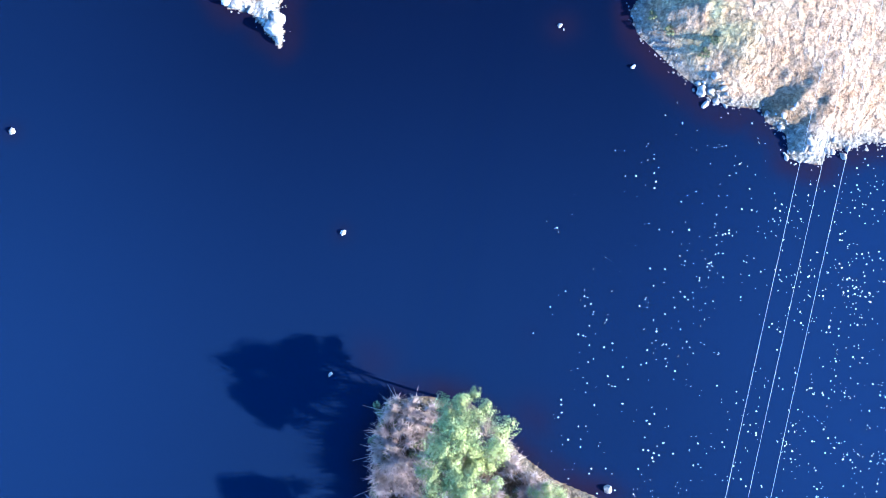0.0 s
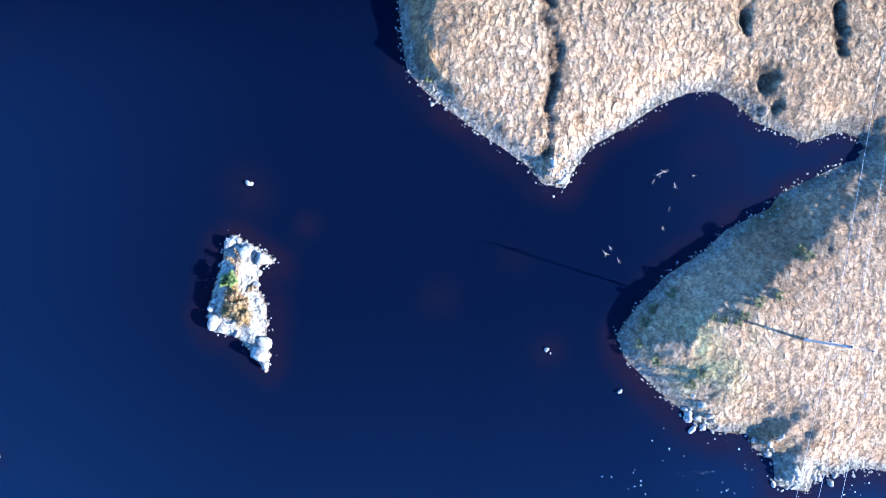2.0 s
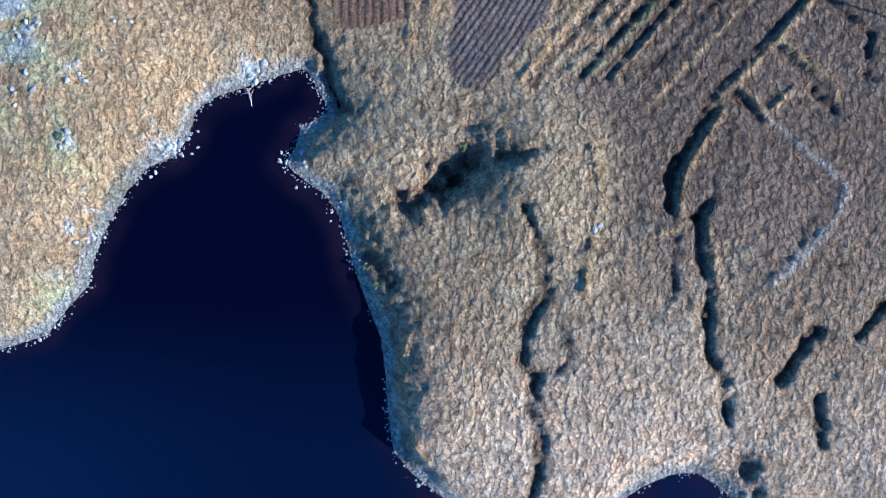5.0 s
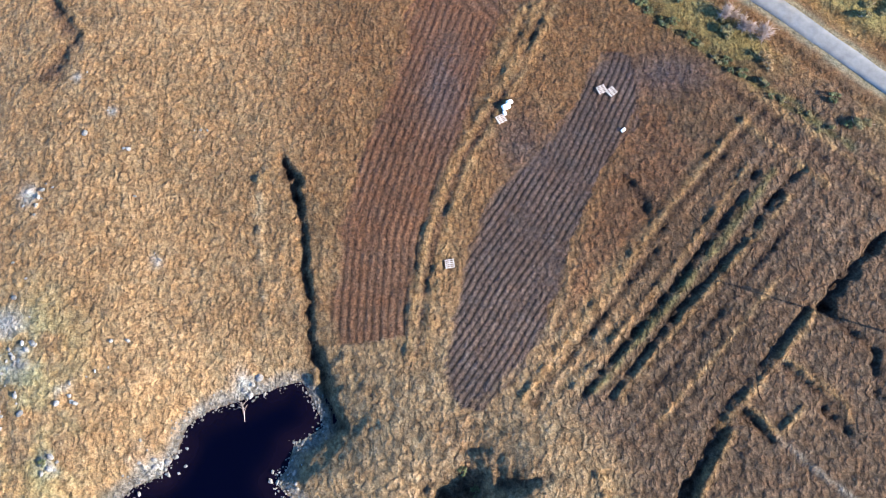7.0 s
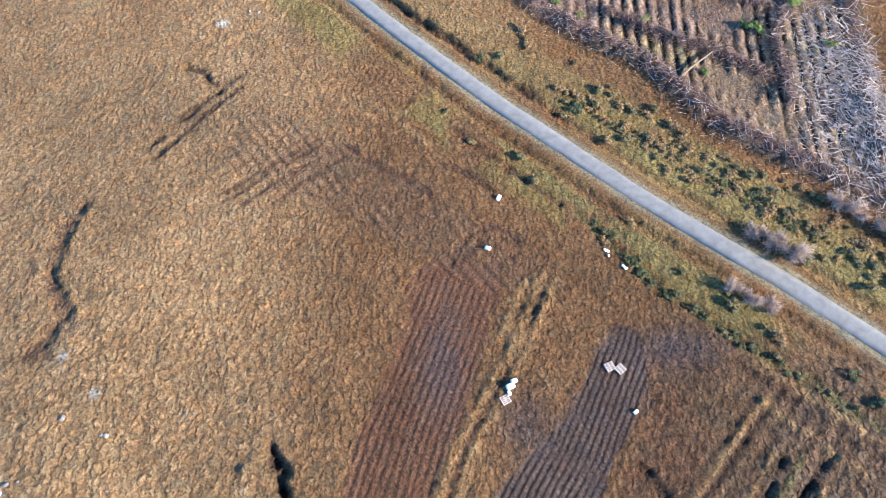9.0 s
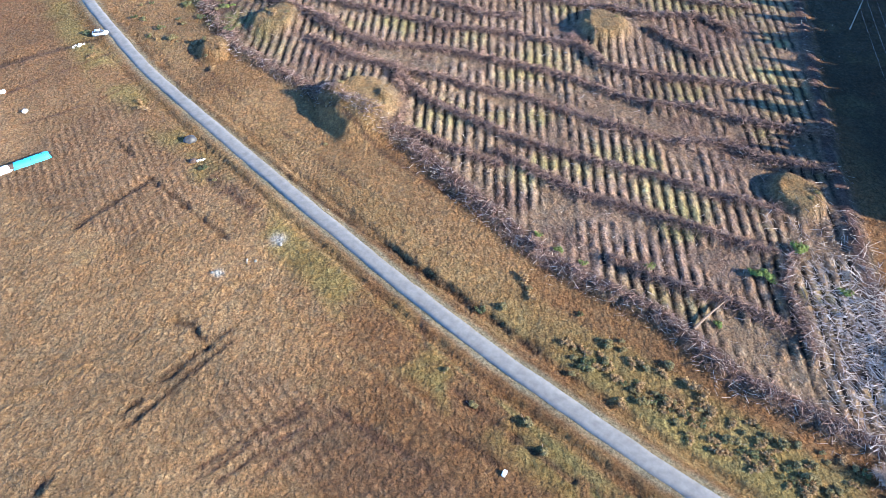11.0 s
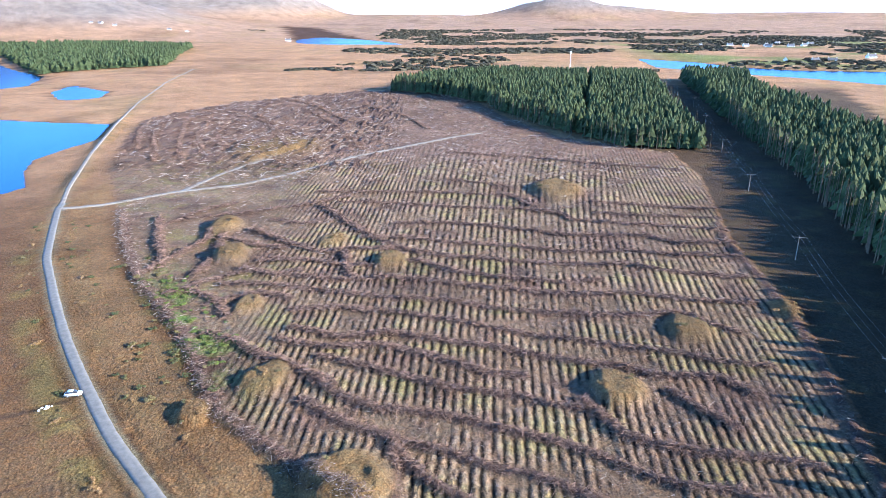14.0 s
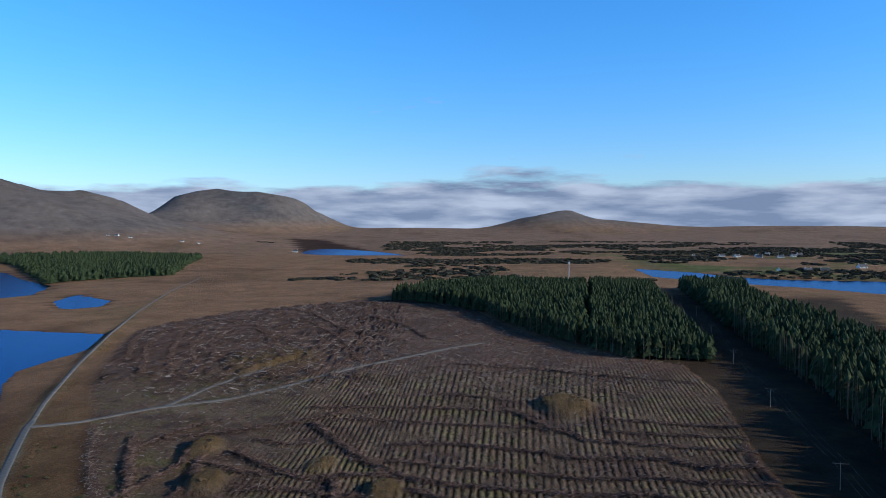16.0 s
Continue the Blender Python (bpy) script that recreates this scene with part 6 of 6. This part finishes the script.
for x, y, s in ((59.3, 230, 1.6), (60.4, 229, 1.3), (58, 230.6, 1.4), (39.7, 232, 1.2), (39.2, 231, 1.0), (67.5, 236.5, 1.8), (68.8, 237, 1.4), (48.5, 219, 1.0), (72, 226, 1.4), (-66, 344, 1.4), (-69, 349, 1.3), (-63, 339, 1.3),
                (-73, 352, 1.4), (-77, 360, 1.5), (-84, 372, 1.5), (-90, 383, 1.4), (-72, 345, 1.2), (-96, 392, 1.5), (-60, 350, 1.2), (-60, 333, 1.3), (20.5, 240, 1.0), (24, 236, 1.1), (28, 233, 1.0)):
    place(FERN, x, y, s, 0.7)
for _ in range(46):
    f = rng.random()
    place(FERN, -60 - 40 * f + rng.normal() * 3.5, 336 + 62 * f + rng.normal() * 4, rng.uniform(0.7, 1.4), 0.6)

# verge: scrub and gorse on both sides of the road -----------------------------
lane = resample(ROAD, 2.0)
lane_t = np.gradient(lane, axis=0)
lane_t /= np.hypot(*lane_t.T)[:, None]
lane_n = np.column_stack((lane_t[:, 1], -lane_t[:, 0]))
count = 0
for i in range(len(lane)):
    x0, y0 = lane[i]
    if not (150 < y0 < 470):
        continue
    for _ in range(2 if y0 < 330 else 1):
        off = rng.uniform(5.5, 17) if rng.random() < 0.7 else -rng.uniform(5, 9)
        if 222 < y0 < 310 and rng.random() < 0.85:
            continue
        x, y = lane[i] + lane_n[i] * off + rng.normal(size=2) * 0.8
        if inside(np.array([x]), np.array([y]), FELL)[0] or rng.random() < 0.45:
            continue
        master = (SCRUB, SCRUB, GORSE, STRAWB)[int(rng.integers(4))]
        place(master, x, y, rng.uniform(0.6, 1.35), 0.75)
        count += 1
# the dense scrub between road and felling, and the round bushes by the road
for k in range(120):
    f = rng.random()
    x = 24 + 52 * f + rng.normal() * 2.0
    y = 214.5 - 38 * f + rng.normal() * 2.0
    if away(np.array([x]), np.array([y]), ROAD, False, 10.0)[0] < 4.5 or inside(np.array([x]), np.array([y]), FELL)[0]:
        continue
    place((SCRUB, STRAWB, SCRUB, STRAWB)[int(rng.integers(4))], x, y, rng.uniform(0.5, 1.1), 0.6)
for x, y, s in ((50.5, 186.5, 1.9), (52.8, 185, 2.0), (55, 183.2, 2.0), (47.5, 175.5, 1.4), (45, 177, 1.3), (49.8, 174, 1.5), (66, 190, 1.8), (70, 187, 2.0), (64, 192, 1.6), (73, 185, 1.8)):
    place(BARE[int(rng.integers(2))], x, y, s * 0.55, 0.8, label="low grey-brown leafless bush beside the road")
hedge = resample(plan("24,190 26.4,187 35.7,175.8 45.4,168.3 53.2,162.8 60.2,156.9"), 1.3)
for x, y in hedge:
    if rng.random() < 0.75:
        place((GORSE, SCRUB)[int(rng.integers(2))], x + rng.normal() * 0.7, y + rng.normal() * 0.7, rng.uniform(0.5, 0.95), 0.7)
row = resample(plan("23.1,211.5 39.4,197.5 54,185.7 67,176.8"), 1.2)
for x, y in row + [2.2, 2.6]:
    if rng.random() < 0.8:
        place(GORSE, x + rng.normal() * 0.6, y + rng.normal() * 0.6, rng.uniform(0.45, 0.85), 0.6, label="green gorse bush in a roadside hedge")
settle(SCRUB, 57, 181.5, 1.4)
for k in range(26):
    f = rng.random()
    place((GORSE, SCRUB)[k % 2], -60 - 62 * f + rng.normal() * 4, 316 + 100 * f + rng.normal() * 5, rng.uniform(1.0, 2.0), 0.7)
# heather clumps on the knolls
for cx, cy, r, hh in MOUNDS:
    for _ in range(int(r * 0.5) if r < 30 else 8):
        w, q = rng.uniform(0, 6.28), r * 0.8 * math.sqrt(rng.random())
        place((STRAWB, SCRUB)[int(rng.integers(2))], cx + q * math.cos(w), cy + q * math.sin(w), rng.uniform(0.7, 1.5), 0.6)
# gorse and ferns on the headland
for x, y, s in ((35.8, 42.2, 0.5), (37.0, 42.0, 0.55), (38.6, 41.6, 0.6), (39.4, 42.6, 0.7), (41.2, 44.2, 0.8), (43.6, 45, 0.7), (46.5, 50.5, 0.9), (47.6, 49.7, 0.8), (28.2, 41.5, 0.8), (29.4, 43.2, 0.8), (31.5, 45.2, 0.8),
                (27.3, 38.8, 0.7), (29.5, 36.8, 0.8), (33.5, 33.8, 0.8), (34.5, 35.2, 0.7), (0.8, 72.6, 0.6), (6.5, 113.5, 0.7), (8.2, 111, 0.8), (-4.4, 95.5, 0.6), (-5.8, 98, 0.6), (-44.6, 114, 0.6)):
    place(GORSE, x, y, s, 0.7)


# sacks, pallets, covered turf --------------------------------------------------
def sack(seed, name="sack"):
    bm = bmesh.new()
    bmesh.ops.create_cube(bm, size=1.0)
    bmesh.ops.subdivide_edges(bm, edges=bm.edges[:], cuts=3, use_grid_fill=True)
    for v in bm.verts:
        c = v.co
        f = 1 - 0.35 * (abs(c.x) * 2) ** 4
        c.z *= f * 0.42
        c.y *= 0.62 * (1 - 0.2 * (abs(c.x) * 2) ** 4)
        c.xyz = c + Vector((0, 0, 0.05)) * noise.noise(c * 3 + Vector((seed, 0, 0)))
    for f in bm.faces:
        f.smooth = True
    me = bpy.data.meshes.new(name)
    bm.to_mesh(me)
    me.materials.append(M_BAG)
    return me


SACKS = [sack(k) for k in range(3)]


def drop_sack(x, y, size, lift=0.0, label="white plastic sack of turf lying on the bog", group="white sacks"):
    ob = new("sack", SACKS[int(rng.integers(3))])
    ob.matrix_world = pose(x, y, float(ground_at(x, y)) + 0.18 * size + lift, rng.uniform(-8, 8), rng.uniform(-8, 8), rng.uniform(0, 360)) @ Matrix.Diagonal((size, size, size, 1))
    tagged(ob, label, "sack", group)


def pallet(x, y, turn):
    z = float(ground_at(x, y)) + 0.12
    holder = thing("pallet", pose(x, y, z, rng.uniform(-3, 3), rng.uniform(-3, 3), turn), "bleached timber pallet lying on dark turf", "pallet", "pallets on the turf")

    def board(name, cx, cy, cz, sx, sy, sz):
        bm = bmesh.new()
        bmesh.ops.create_cube(bm, size=1.0, matrix=Matrix.Translation((cx, cy, cz)) @ Matrix.Diagonal((sx, sy, sz, 1)))
        bmesh.ops.bevel(bm, geom=bm.edges[:], offset=0.008, segments=1)
        me = bpy.data.meshes.new(name)
        bm.to_mesh(me)
        part(name, me, M_STEM, holder)
    for k in (-0.55, 0, 0.55):
        board("bearer", k, 0, 0, 0.14, 1.2, 0.12)
    for k in range(5):
        board("slat", 0, -0.52 + 0.26 * k, 0.085, 1.25, 0.13, 0.03)


for x, y, s in ((12.5, 162.2, 1.2), (13.0, 163.0, 0.9), (12.3, 161.3, 0.7), (11.9, 192.5, 1.0), (10.0, 183.5, 0.9), (28.8, 159.0, 0.7)):
    drop_sack(x, y, s)
for k in range(4):
    drop_sack(27.3 + rng.normal() * 0.7, 182.5 + rng.normal() * 0.6, rng.uniform(0.4, 0.65))
for k in range(3):
    drop_sack(29.7 + rng.normal() * 0.5, 181.0 + rng.normal() * 0.4, rng.uniform(0.35, 0.55), label="weathered sack beside a turf heap")
for x, y, a in ((4.8, 139.6, 10), (26.1, 165.2, 25), (27.5, 164.9, 40), (11.8, 160.4, 30)):
    pallet(x, y, a)
for k in range(9):
    drop_sack(-93.7 + rng.normal() * 0.9, 311 + rng.normal() * 0.7, rng.uniform(0.55, 0.95), 0.1, "white sack heaped beside the road", "sacks by the road")


def solid(name, rings, mat, parent, label=""):
    """A closed skin over rings of equally many points."""
    n, co, tri = len(rings[0]), [p for r in rings for p in r], []
    for k in range(len(rings) - 1):
        for i in range(n):
            a, b = k * n + i, k * n + (i + 1) % n
            tri += [(a, b, b + n), (a, b + n, a + n)]
    for base, turn in ((0, -1), ((len(rings) - 1) * n, 1)):
        tri += [(base, base + i, base + i + 1)[::turn] for i in range(1, n - 1)]
    return part(name, tri_mesh(name, co, tri, mat), mat, parent, label)


def parked_car(x, y, turn):
    holder = thing("car", pose(x, y, float(ground_at(x, y)) + 0.02, 0, 0, turn), "small silver car parked on the verge by the road", "car")

    def section(px, w, z0, z1, shrink=0.12):
        return [(px, -w, z0), (px, w, z0), (px, w, z1 - 0.12), (px, w - shrink, z1), (px, -w + shrink, z1), (px, -w, z1 - 0.12)]
    body = solid("body", [section(-2.0, 0.74, 0.4, 0.8), section(-1.85, 0.82, 0.28, 0.93), section(-0.7, 0.85, 0.25, 0.96), section(0.7, 0.85, 0.25, 0.94), section(1.75, 0.8, 0.28, 0.8), section(2.0, 0.7, 0.4, 0.66)],
                 M_SILVER, holder)
    solid("cabin_glass", [section(-1.75, 0.68, 0.9, 1.02), section(-1.2, 0.7, 0.9, 1.4, 0.2), section(0.15, 0.7, 0.9, 1.42, 0.2), section(1.0, 0.68, 0.9, 0.98)], M_PANE, holder, "dark car windows")
    solid("roof_panel", [section(-1.2, 0.6, 1.37, 1.46), section(-0.5, 0.62, 1.4, 1.5), section(0.15, 0.6, 1.38, 1.46)], M_SILVER, holder)
    for px in (-1.25, 1.25):
        for py in (-0.78, 0.78):
            for name, rad, half, mat, up in (("tyre", 0.31, 0.1, M_DARK, holder), ("rim", 0.19, 0.11, M_STEEL, None)):
                rings = [[(px + rad * f * math.cos(w), py + off, 0.31 + rad * f * math.sin(w)) for w in [6.2832 * q / 12 for q in range(12)]] for off, f in ((-half, 0.88), (-half * 0.6, 1.0), (half * 0.6, 1.0), (half, 0.88))]
                tyre = solid(name, rings, mat, up or tyre)
    for py in (-0.55, 0.55):
        solid("headlight", [[(1.93, py - 0.14, 0.6), (1.93, py + 0.14, 0.6), (1.93, py + 0.14, 0.72), (1.93, py - 0.14, 0.72)], [(2.0, py - 0.12, 0.58), (2.0, py + 0.12, 0.58), (1.99, py + 0.12, 0.68), (1.99, py - 0.12, 0.68)]], M_BAG, holder)


parked_car(-90.1, 316.9, 12)


def covered_heap(x, y, size, mat, label):
    bm = bmesh.new()
    bmesh.ops.create_icosphere(bm, subdivisions=3, radius=1.0)
    for v in bm.verts:
        c = v.co.copy()
        v.co = c * (1 + 0.18 * noise.noise(c * 1.6 + Vector((x, y, 0))) + 0.06 * noise.noise(c * 5))
        v.co.z = max(v.co.z, -0.15) * 0.75
    for f in bm.faces:
        f.smooth = True
    me = bpy.data.meshes.new("turf_heap")
    bm.to_mesh(me)
    me.materials.append(mat)
    ob = new("turf_heap", me)
    ob.matrix_world = pose(x, y, float(ground_at(x, y)), 0, 0, 30) @ Matrix.Diagonal((size, size * 0.75, size, 1))
    tagged(ob, label, "turf heap", "turf heaps")


covered_heap(-53.2, 269.8, 1.5, M_DARK, "small turf heap under black plastic beside the road")
covered_heap(-50.4, 262.3, 0.9, M_TURF, "low heap of cut turf beside white sacks")
for k in range(3):
    drop_sack(-50.4 + 1.0 + 0.5 * k, 262.3 + 0.3 * k, 0.6, 0.0, "white sack beside a low turf heap", "white sacks")
for x, y in ((-98.5, 271), (-103, 288), (-94, 280)):
    drop_sack(x, y, 1.4)


def covered_clamp():
    """A long turf clamp under a sheet, weighed down along its foot."""
    a, b = np.array([-95.0, 253.5]), np.array([-81.3, 264.2])
    length = float(np.hypot(*(b - a)))
    mid = (a + b) / 2
    turn = math.degrees(math.atan2(b[1] - a[1], b[0] - a[0]))
    z = float(ground_at(*mid))
    holder = thing("turf_clamp", pose(mid[0], mid[1], z - 0.1, 0, 0, turn), "long turf clamp under a bright blue tarpaulin", "turf clamp")
    prof = [(-1.0, 0), (-0.85, 0.55), (-0.45, 0.95), (0, 1.1), (0.45, 0.95), (0.85, 0.55), (1.0, 0)]

    def skin(name, x0, x1, grow, mat, label):
        n = 16
        co, tri = [], []
        for k in range(n + 1):
            x = x0 + (x1 - x0) * k / n
            end = 1 - 0.35 * (k in (0, n))
            co += [(x, py * 1.15 * grow, pz * end * grow * (1 + 0.07 * math.sin(k * 2.3 + py * 3))) for py, pz in prof]
        m = len(prof)
        for k in range(n):
            for i in range(m - 1):
                q = k * m + i
                tri += [(q, q + m, q + m + 1), (q, q + m + 1, q + 1)]
        for base in (0, n * m):
            tri += [(base, base + i, base + i + 1) for i in range(1, m - 1)]
        part(name, tri_mesh(name, co, tri, mat), mat, holder, label)
    skin("turf_heap", -length / 2, length / 2, 0.95, M_TURF, "")
    skin("blue_sheet", length * 0.05, length / 2 - 0.3, 1.0, M_BLUE, "bright blue tarpaulin")
    skin("white_sheet", -length / 2 + 0.2, length * 0.04, 1.0, M_BAG, "white plastic sheet")


covered_clamp()

# forest -------------------------------------------------------------------------
def fill(poly, gap, jitter=0.35):
    lo, hi = poly.min(0), poly.max(0)
    gx, gy = np.meshgrid(np.arange(lo[0], hi[0], gap), np.arange(lo[1], hi[1], gap))
    x, y = gx.ravel() + rng.normal(size=gx.size) * gap * jitter, gy.ravel() + rng.normal(size=gx.size) * gap * jitter
    ok = inside(x, y, poly)
    return x[ok], y[ok]


def spruce(seed):
    holder = thing("spruce_tree", pose(0, 0, 0), "tall dark green plantation spruce on the forest edge", "tree", "spruces of the forest edge")
    co, tri = bent_trunk(18.5, 0.19, 0.03, seed, 0.004)
    part("trunk", tri_mesh("trunk", co, tri, M_BARK), M_BARK, holder)
    co, tri = conifer(14, 12, 0.28, seed, 19.5, 0.125, 0.24)
    part("crown", tri_mesh("crown", co, tri, M_SPRUCE_OB, False), M_SPRUCE_OB, holder)
    return holder


def forest():
    protos = [conifer(5, 7, 0.30, 60 + k, 1.0, 0.165, 0.14) for k in range(6)]
    masters = [spruce(31), spruce(32), spruce(33)]
    edge_n = 0
    xs, ys = [], []
    for poly, name in ((FOREST_A, "a"), (FOREST_B, "b")):
        x, y = fill(poly, 3.7 if name == "a" else 3.8)
        # a ride through the first block
        if name == "a":
            ok = np.abs((x - 96) - 0.19 * (y - 690) - 6 * vnoise(x, y, 60, 171)) > 3.2
            x, y = x[ok], y[ok]
        d = away(x, y, poly, True, 30.0)
        ok = d > (13.0 if name == "a" else 3.0) * np.clip(fbm(x, y, 34, 172) + 0.05, 0, 1)
        x, y, d = x[ok], y[ok], d[ok]
        front = (d < 4.5) & (y < 1000) & ((name == "b") & (x < 0.26 * y + 66) | (name == "a"))
        idx = np.flatnonzero(front)
        idx = idx[np.argsort(y[idx])][:165]
        for i in idx:
            m = masters[edge_n % 3]
            z = float(ground_at(x[i], y[i])) - 0.1
            ob = copy_thing(m, pose(x[i], y[i], z, 0, 0, rng.uniform(0, 360)))
            s = rng.uniform(0.6, 1.12) if name == "a" else rng.uniform(0.95, 1.25)
            ob.scale = (s * 1.1, s * 1.1, s)
            edge_n += 1
        rest = np.ones(len(x), bool)
        rest[idx] = False
        xs.append(x[rest])
        ys.append(y[rest])
    for m, (x, y) in zip(masters, ((100, 660), (130, 650), (160, 648))):
        settle(m, x, y)
    x, y = np.concatenate(xs), np.concatenate(ys)
    h = np.where(x > 0.18 * (y - 690) + 186, 22.0, 19.0) * (0.86 + 0.16 * fbm(x, y, 40, 140)) * rng.uniform(0.68, 1.18, len(x))
    stuff("spruce_plantation", protos, x, y, ground_at(x, y) - 0.2, h * 1.38, rng.uniform(0, 6.28, len(x)), M_SPRUCE, "dense dark green spruce plantation on flat bog", "forest", h)
    x, y = fill(WOODS_W, 9.5)
    h = rng.uniform(8, 18, len(x)) * (1 + 0.2 * fbm(x, y, 90, 143))
    stuff("far_woods", protos[:3], x, y, ground_at(x, y) - 0.5, h * 2.3, rng.uniform(0, 6.28, len(x)), M_SPRUCE, "dark conifer wood beside a distant lake", "forest", h)
    # scrub and copses far across the moor
    x, y = rng.uniform(-300, 1900, 14000), rng.uniform(1300, 3300, 14000)
    keep = (fbm(x, y, 210, 64) > 0.02) & (ground_at(x, y) > 0.8) & ~inside(x, y, FOREST_A) & ~inside(x, y, FOREST_B)
    x, y = x[keep], y[keep]
    x2, y2 = rng.uniform(-1900, -500, 1500), rng.uniform(2100, 3100, 1500)
    k2 = (fbm(x2, y2, 260, 164) > 0.3) & (ground_at(x2, y2) < 26) & (ground_at(x2, y2) > 0.8)
    x, y = np.concatenate((x, x2[k2])), np.concatenate((y, y2[k2]))
    c, t = leaf_cloud(14, 71, 0.5, 0.5, 0.5, 0.34, 0.3)
    s = rng.uniform(7, 18, len(x))
    stuff("far_scrub", [(c + [0, 0, 0.2], t)], x, y, ground_at(x, y) - 0.3, s, rng.uniform(0, 6.28, len(x)), M_FARSCRUB, "dark scrub and hedges scattered over distant moor", "scrub", s * 0.4)


forest()


def mast(x, y):
    z = float(ground_at(x, y))
    holder = thing("radio_mast", pose(x, y, z), "slender grey lattice radio mast above the trees", "mast")
    h = 37.0
    a, b = [], []
    for k in range(3):
        w = 2.0944 * k
        a.append((0.9 * math.cos(w), 0.9 * math.sin(w), 0))
        b.append((0.45 * math.cos(w), 0.45 * math.sin(w), h))
    co, tri = rods(a, b, 0.16, 0.12, 5)
    part("lattice_leg", tri_mesh("lattice_leg", co, tri, M_STEEL), M_STEEL, holder)
    a, b = [], []
    for j in range(18):
        for k in range(3):
            f0, f1 = j / 18, (j + 1) / 18
            r0, r1 = 0.9 - 0.45 * f0, 0.9 - 0.45 * f1
            w0, w1 = 2.0944 * k, 2.0944 * (k + 1)
            a.append((r0 * math.cos(w0), r0 * math.sin(w0), h * f0))
            b.append((r1 * math.cos(w1), r1 * math.sin(w1), h * f1))
    co, tri = rods(a, b, 0.07, 0.07, 3)
    part("bracing", tri_mesh("bracing", co, tri, M_STEEL), M_STEEL, holder)
    co, tri = rods([(1.0, 0, h - 4), (-0.6, 0.8, h - 4), (-0.6, -0.8, h - 4), (0, 0, h)], [(1.0, 0, h - 1), (-0.6, 0.8, h - 1), (-0.6, -0.8, h - 1), (0, 0, h + 2)], [0.3, 0.3, 0.3, 0.06], [0.3, 0.3, 0.3, 0.04], 6)
    part("antenna_array", tri_mesh("antenna_array", co, tri, M_WALL), M_WALL, holder, "white panel antennas")


mast(165, 1180)


def cottage():
    holder = thing("cottage", pose(0, 0, 0), "white rendered cottage with a dark slate roof", "house", "cottages across the lake")

    def box(name, cx, cy, cz, sx, sy, sz, mat, parent=holder):
        bm = bmesh.new()
        bmesh.ops.create_cube(bm, size=1.0, matrix=Matrix.Translation((cx, cy, cz)) @ Matrix.Diagonal((sx, sy, sz, 1)))
        me = bpy.data.meshes.new(name)
        bm.to_mesh(me)
        return part(name, me, mat, parent)
    walls = [(-7, -4, 0), (7, -4, 0), (7, 4, 0), (-7, 4, 0), (-7, -4, 3.2), (7, -4, 3.2), (7, 4, 3.2), (-7, 4, 3.2), (-7, 0, 6.4), (7, 0, 6.4)]
    tri = [(0, 1, 5), (0, 5, 4), (1, 2, 6), (1, 6, 5), (2, 3, 7), (2, 7, 6), (3, 0, 4), (3, 4, 7), (5, 6, 9), (7, 4, 8)]
    part("wall", tri_mesh("wall", walls, tri, M_WALL, False), M_WALL, holder)
    roof = [(-7.4, -4.6, 2.9), (7.4, -4.6, 2.9), (7.4, 0, 6.65), (-7.4, 0, 6.65), (-7.4, 4.6, 2.9), (7.4, 4.6, 2.9), (-7.4, -4.6, 2.7), (7.4, -4.6, 2.7), (7.4, 4.6, 2.7), (-7.4, 4.6, 2.7)]
    tri = [(0, 1, 2), (0, 2, 3), (3, 2, 5), (3, 5, 4), (0, 6, 7), (0, 7, 1), (4, 5, 8), (4, 8, 9)]
    part("roof", tri_mesh("roof", roof, tri, M_SLATE, False), M_SLATE, holder)
    box("chimney", -6.3, 0, 7.0, 0.9, 1.3, 1.6, M_WALL)
    box("chimney", 6.3, 0, 7.0, 0.9, 1.3, 1.6, M_WALL)
    for x in (-4.6, -2.2, 2.2, 4.6):
        frame_box = box("window", x, -4.0, 1.7, 1.25, 0.16, 1.45, M_WALL)
        box("pane", x, -4.07, 1.7, 1.0, 0.06, 1.2, M_PANE, frame_box)
    box("door", 0, -4.0, 1.05, 1.0, 0.12, 2.1, M_SLATE)
    return holder


home = cottage()
home.matrix_world = pose(690, 1545, float(ground_at(690, 1545)) - 0.3, 0, 0, 10)
for x, y, s, a in ((800, 2160, 1.2, 20), (850, 2130, 1.2, -30), (865, 2180, 1.1, 40), (772, 2200, 1.1, 5), (720, 1540, 1.1, -15), (856, 1651, 1.35, 12), (905, 2120, 1.2, 0), (700, 2230, 1.2, 50), (960, 2160, 1.2, 20), (640, 1560, 0.9, 70),
                   (-1276, 2676, 0.9, 20), (-1250, 2690, 1.1, -10), (-1205, 2700, 0.9, 35), (-1045, 2780, 0.9, 5), (-985, 2790, 0.8, 60), (-560, 2560, 1.3, 10), (930, 2260, 1.2, 30), (1010, 2230, 1.2, 10)):
    ob = copy_thing(home, pose(x, y, float(ground_at(x, y)) - 0.4, 0, 0, a))
    ob.scale = (s, s, s)
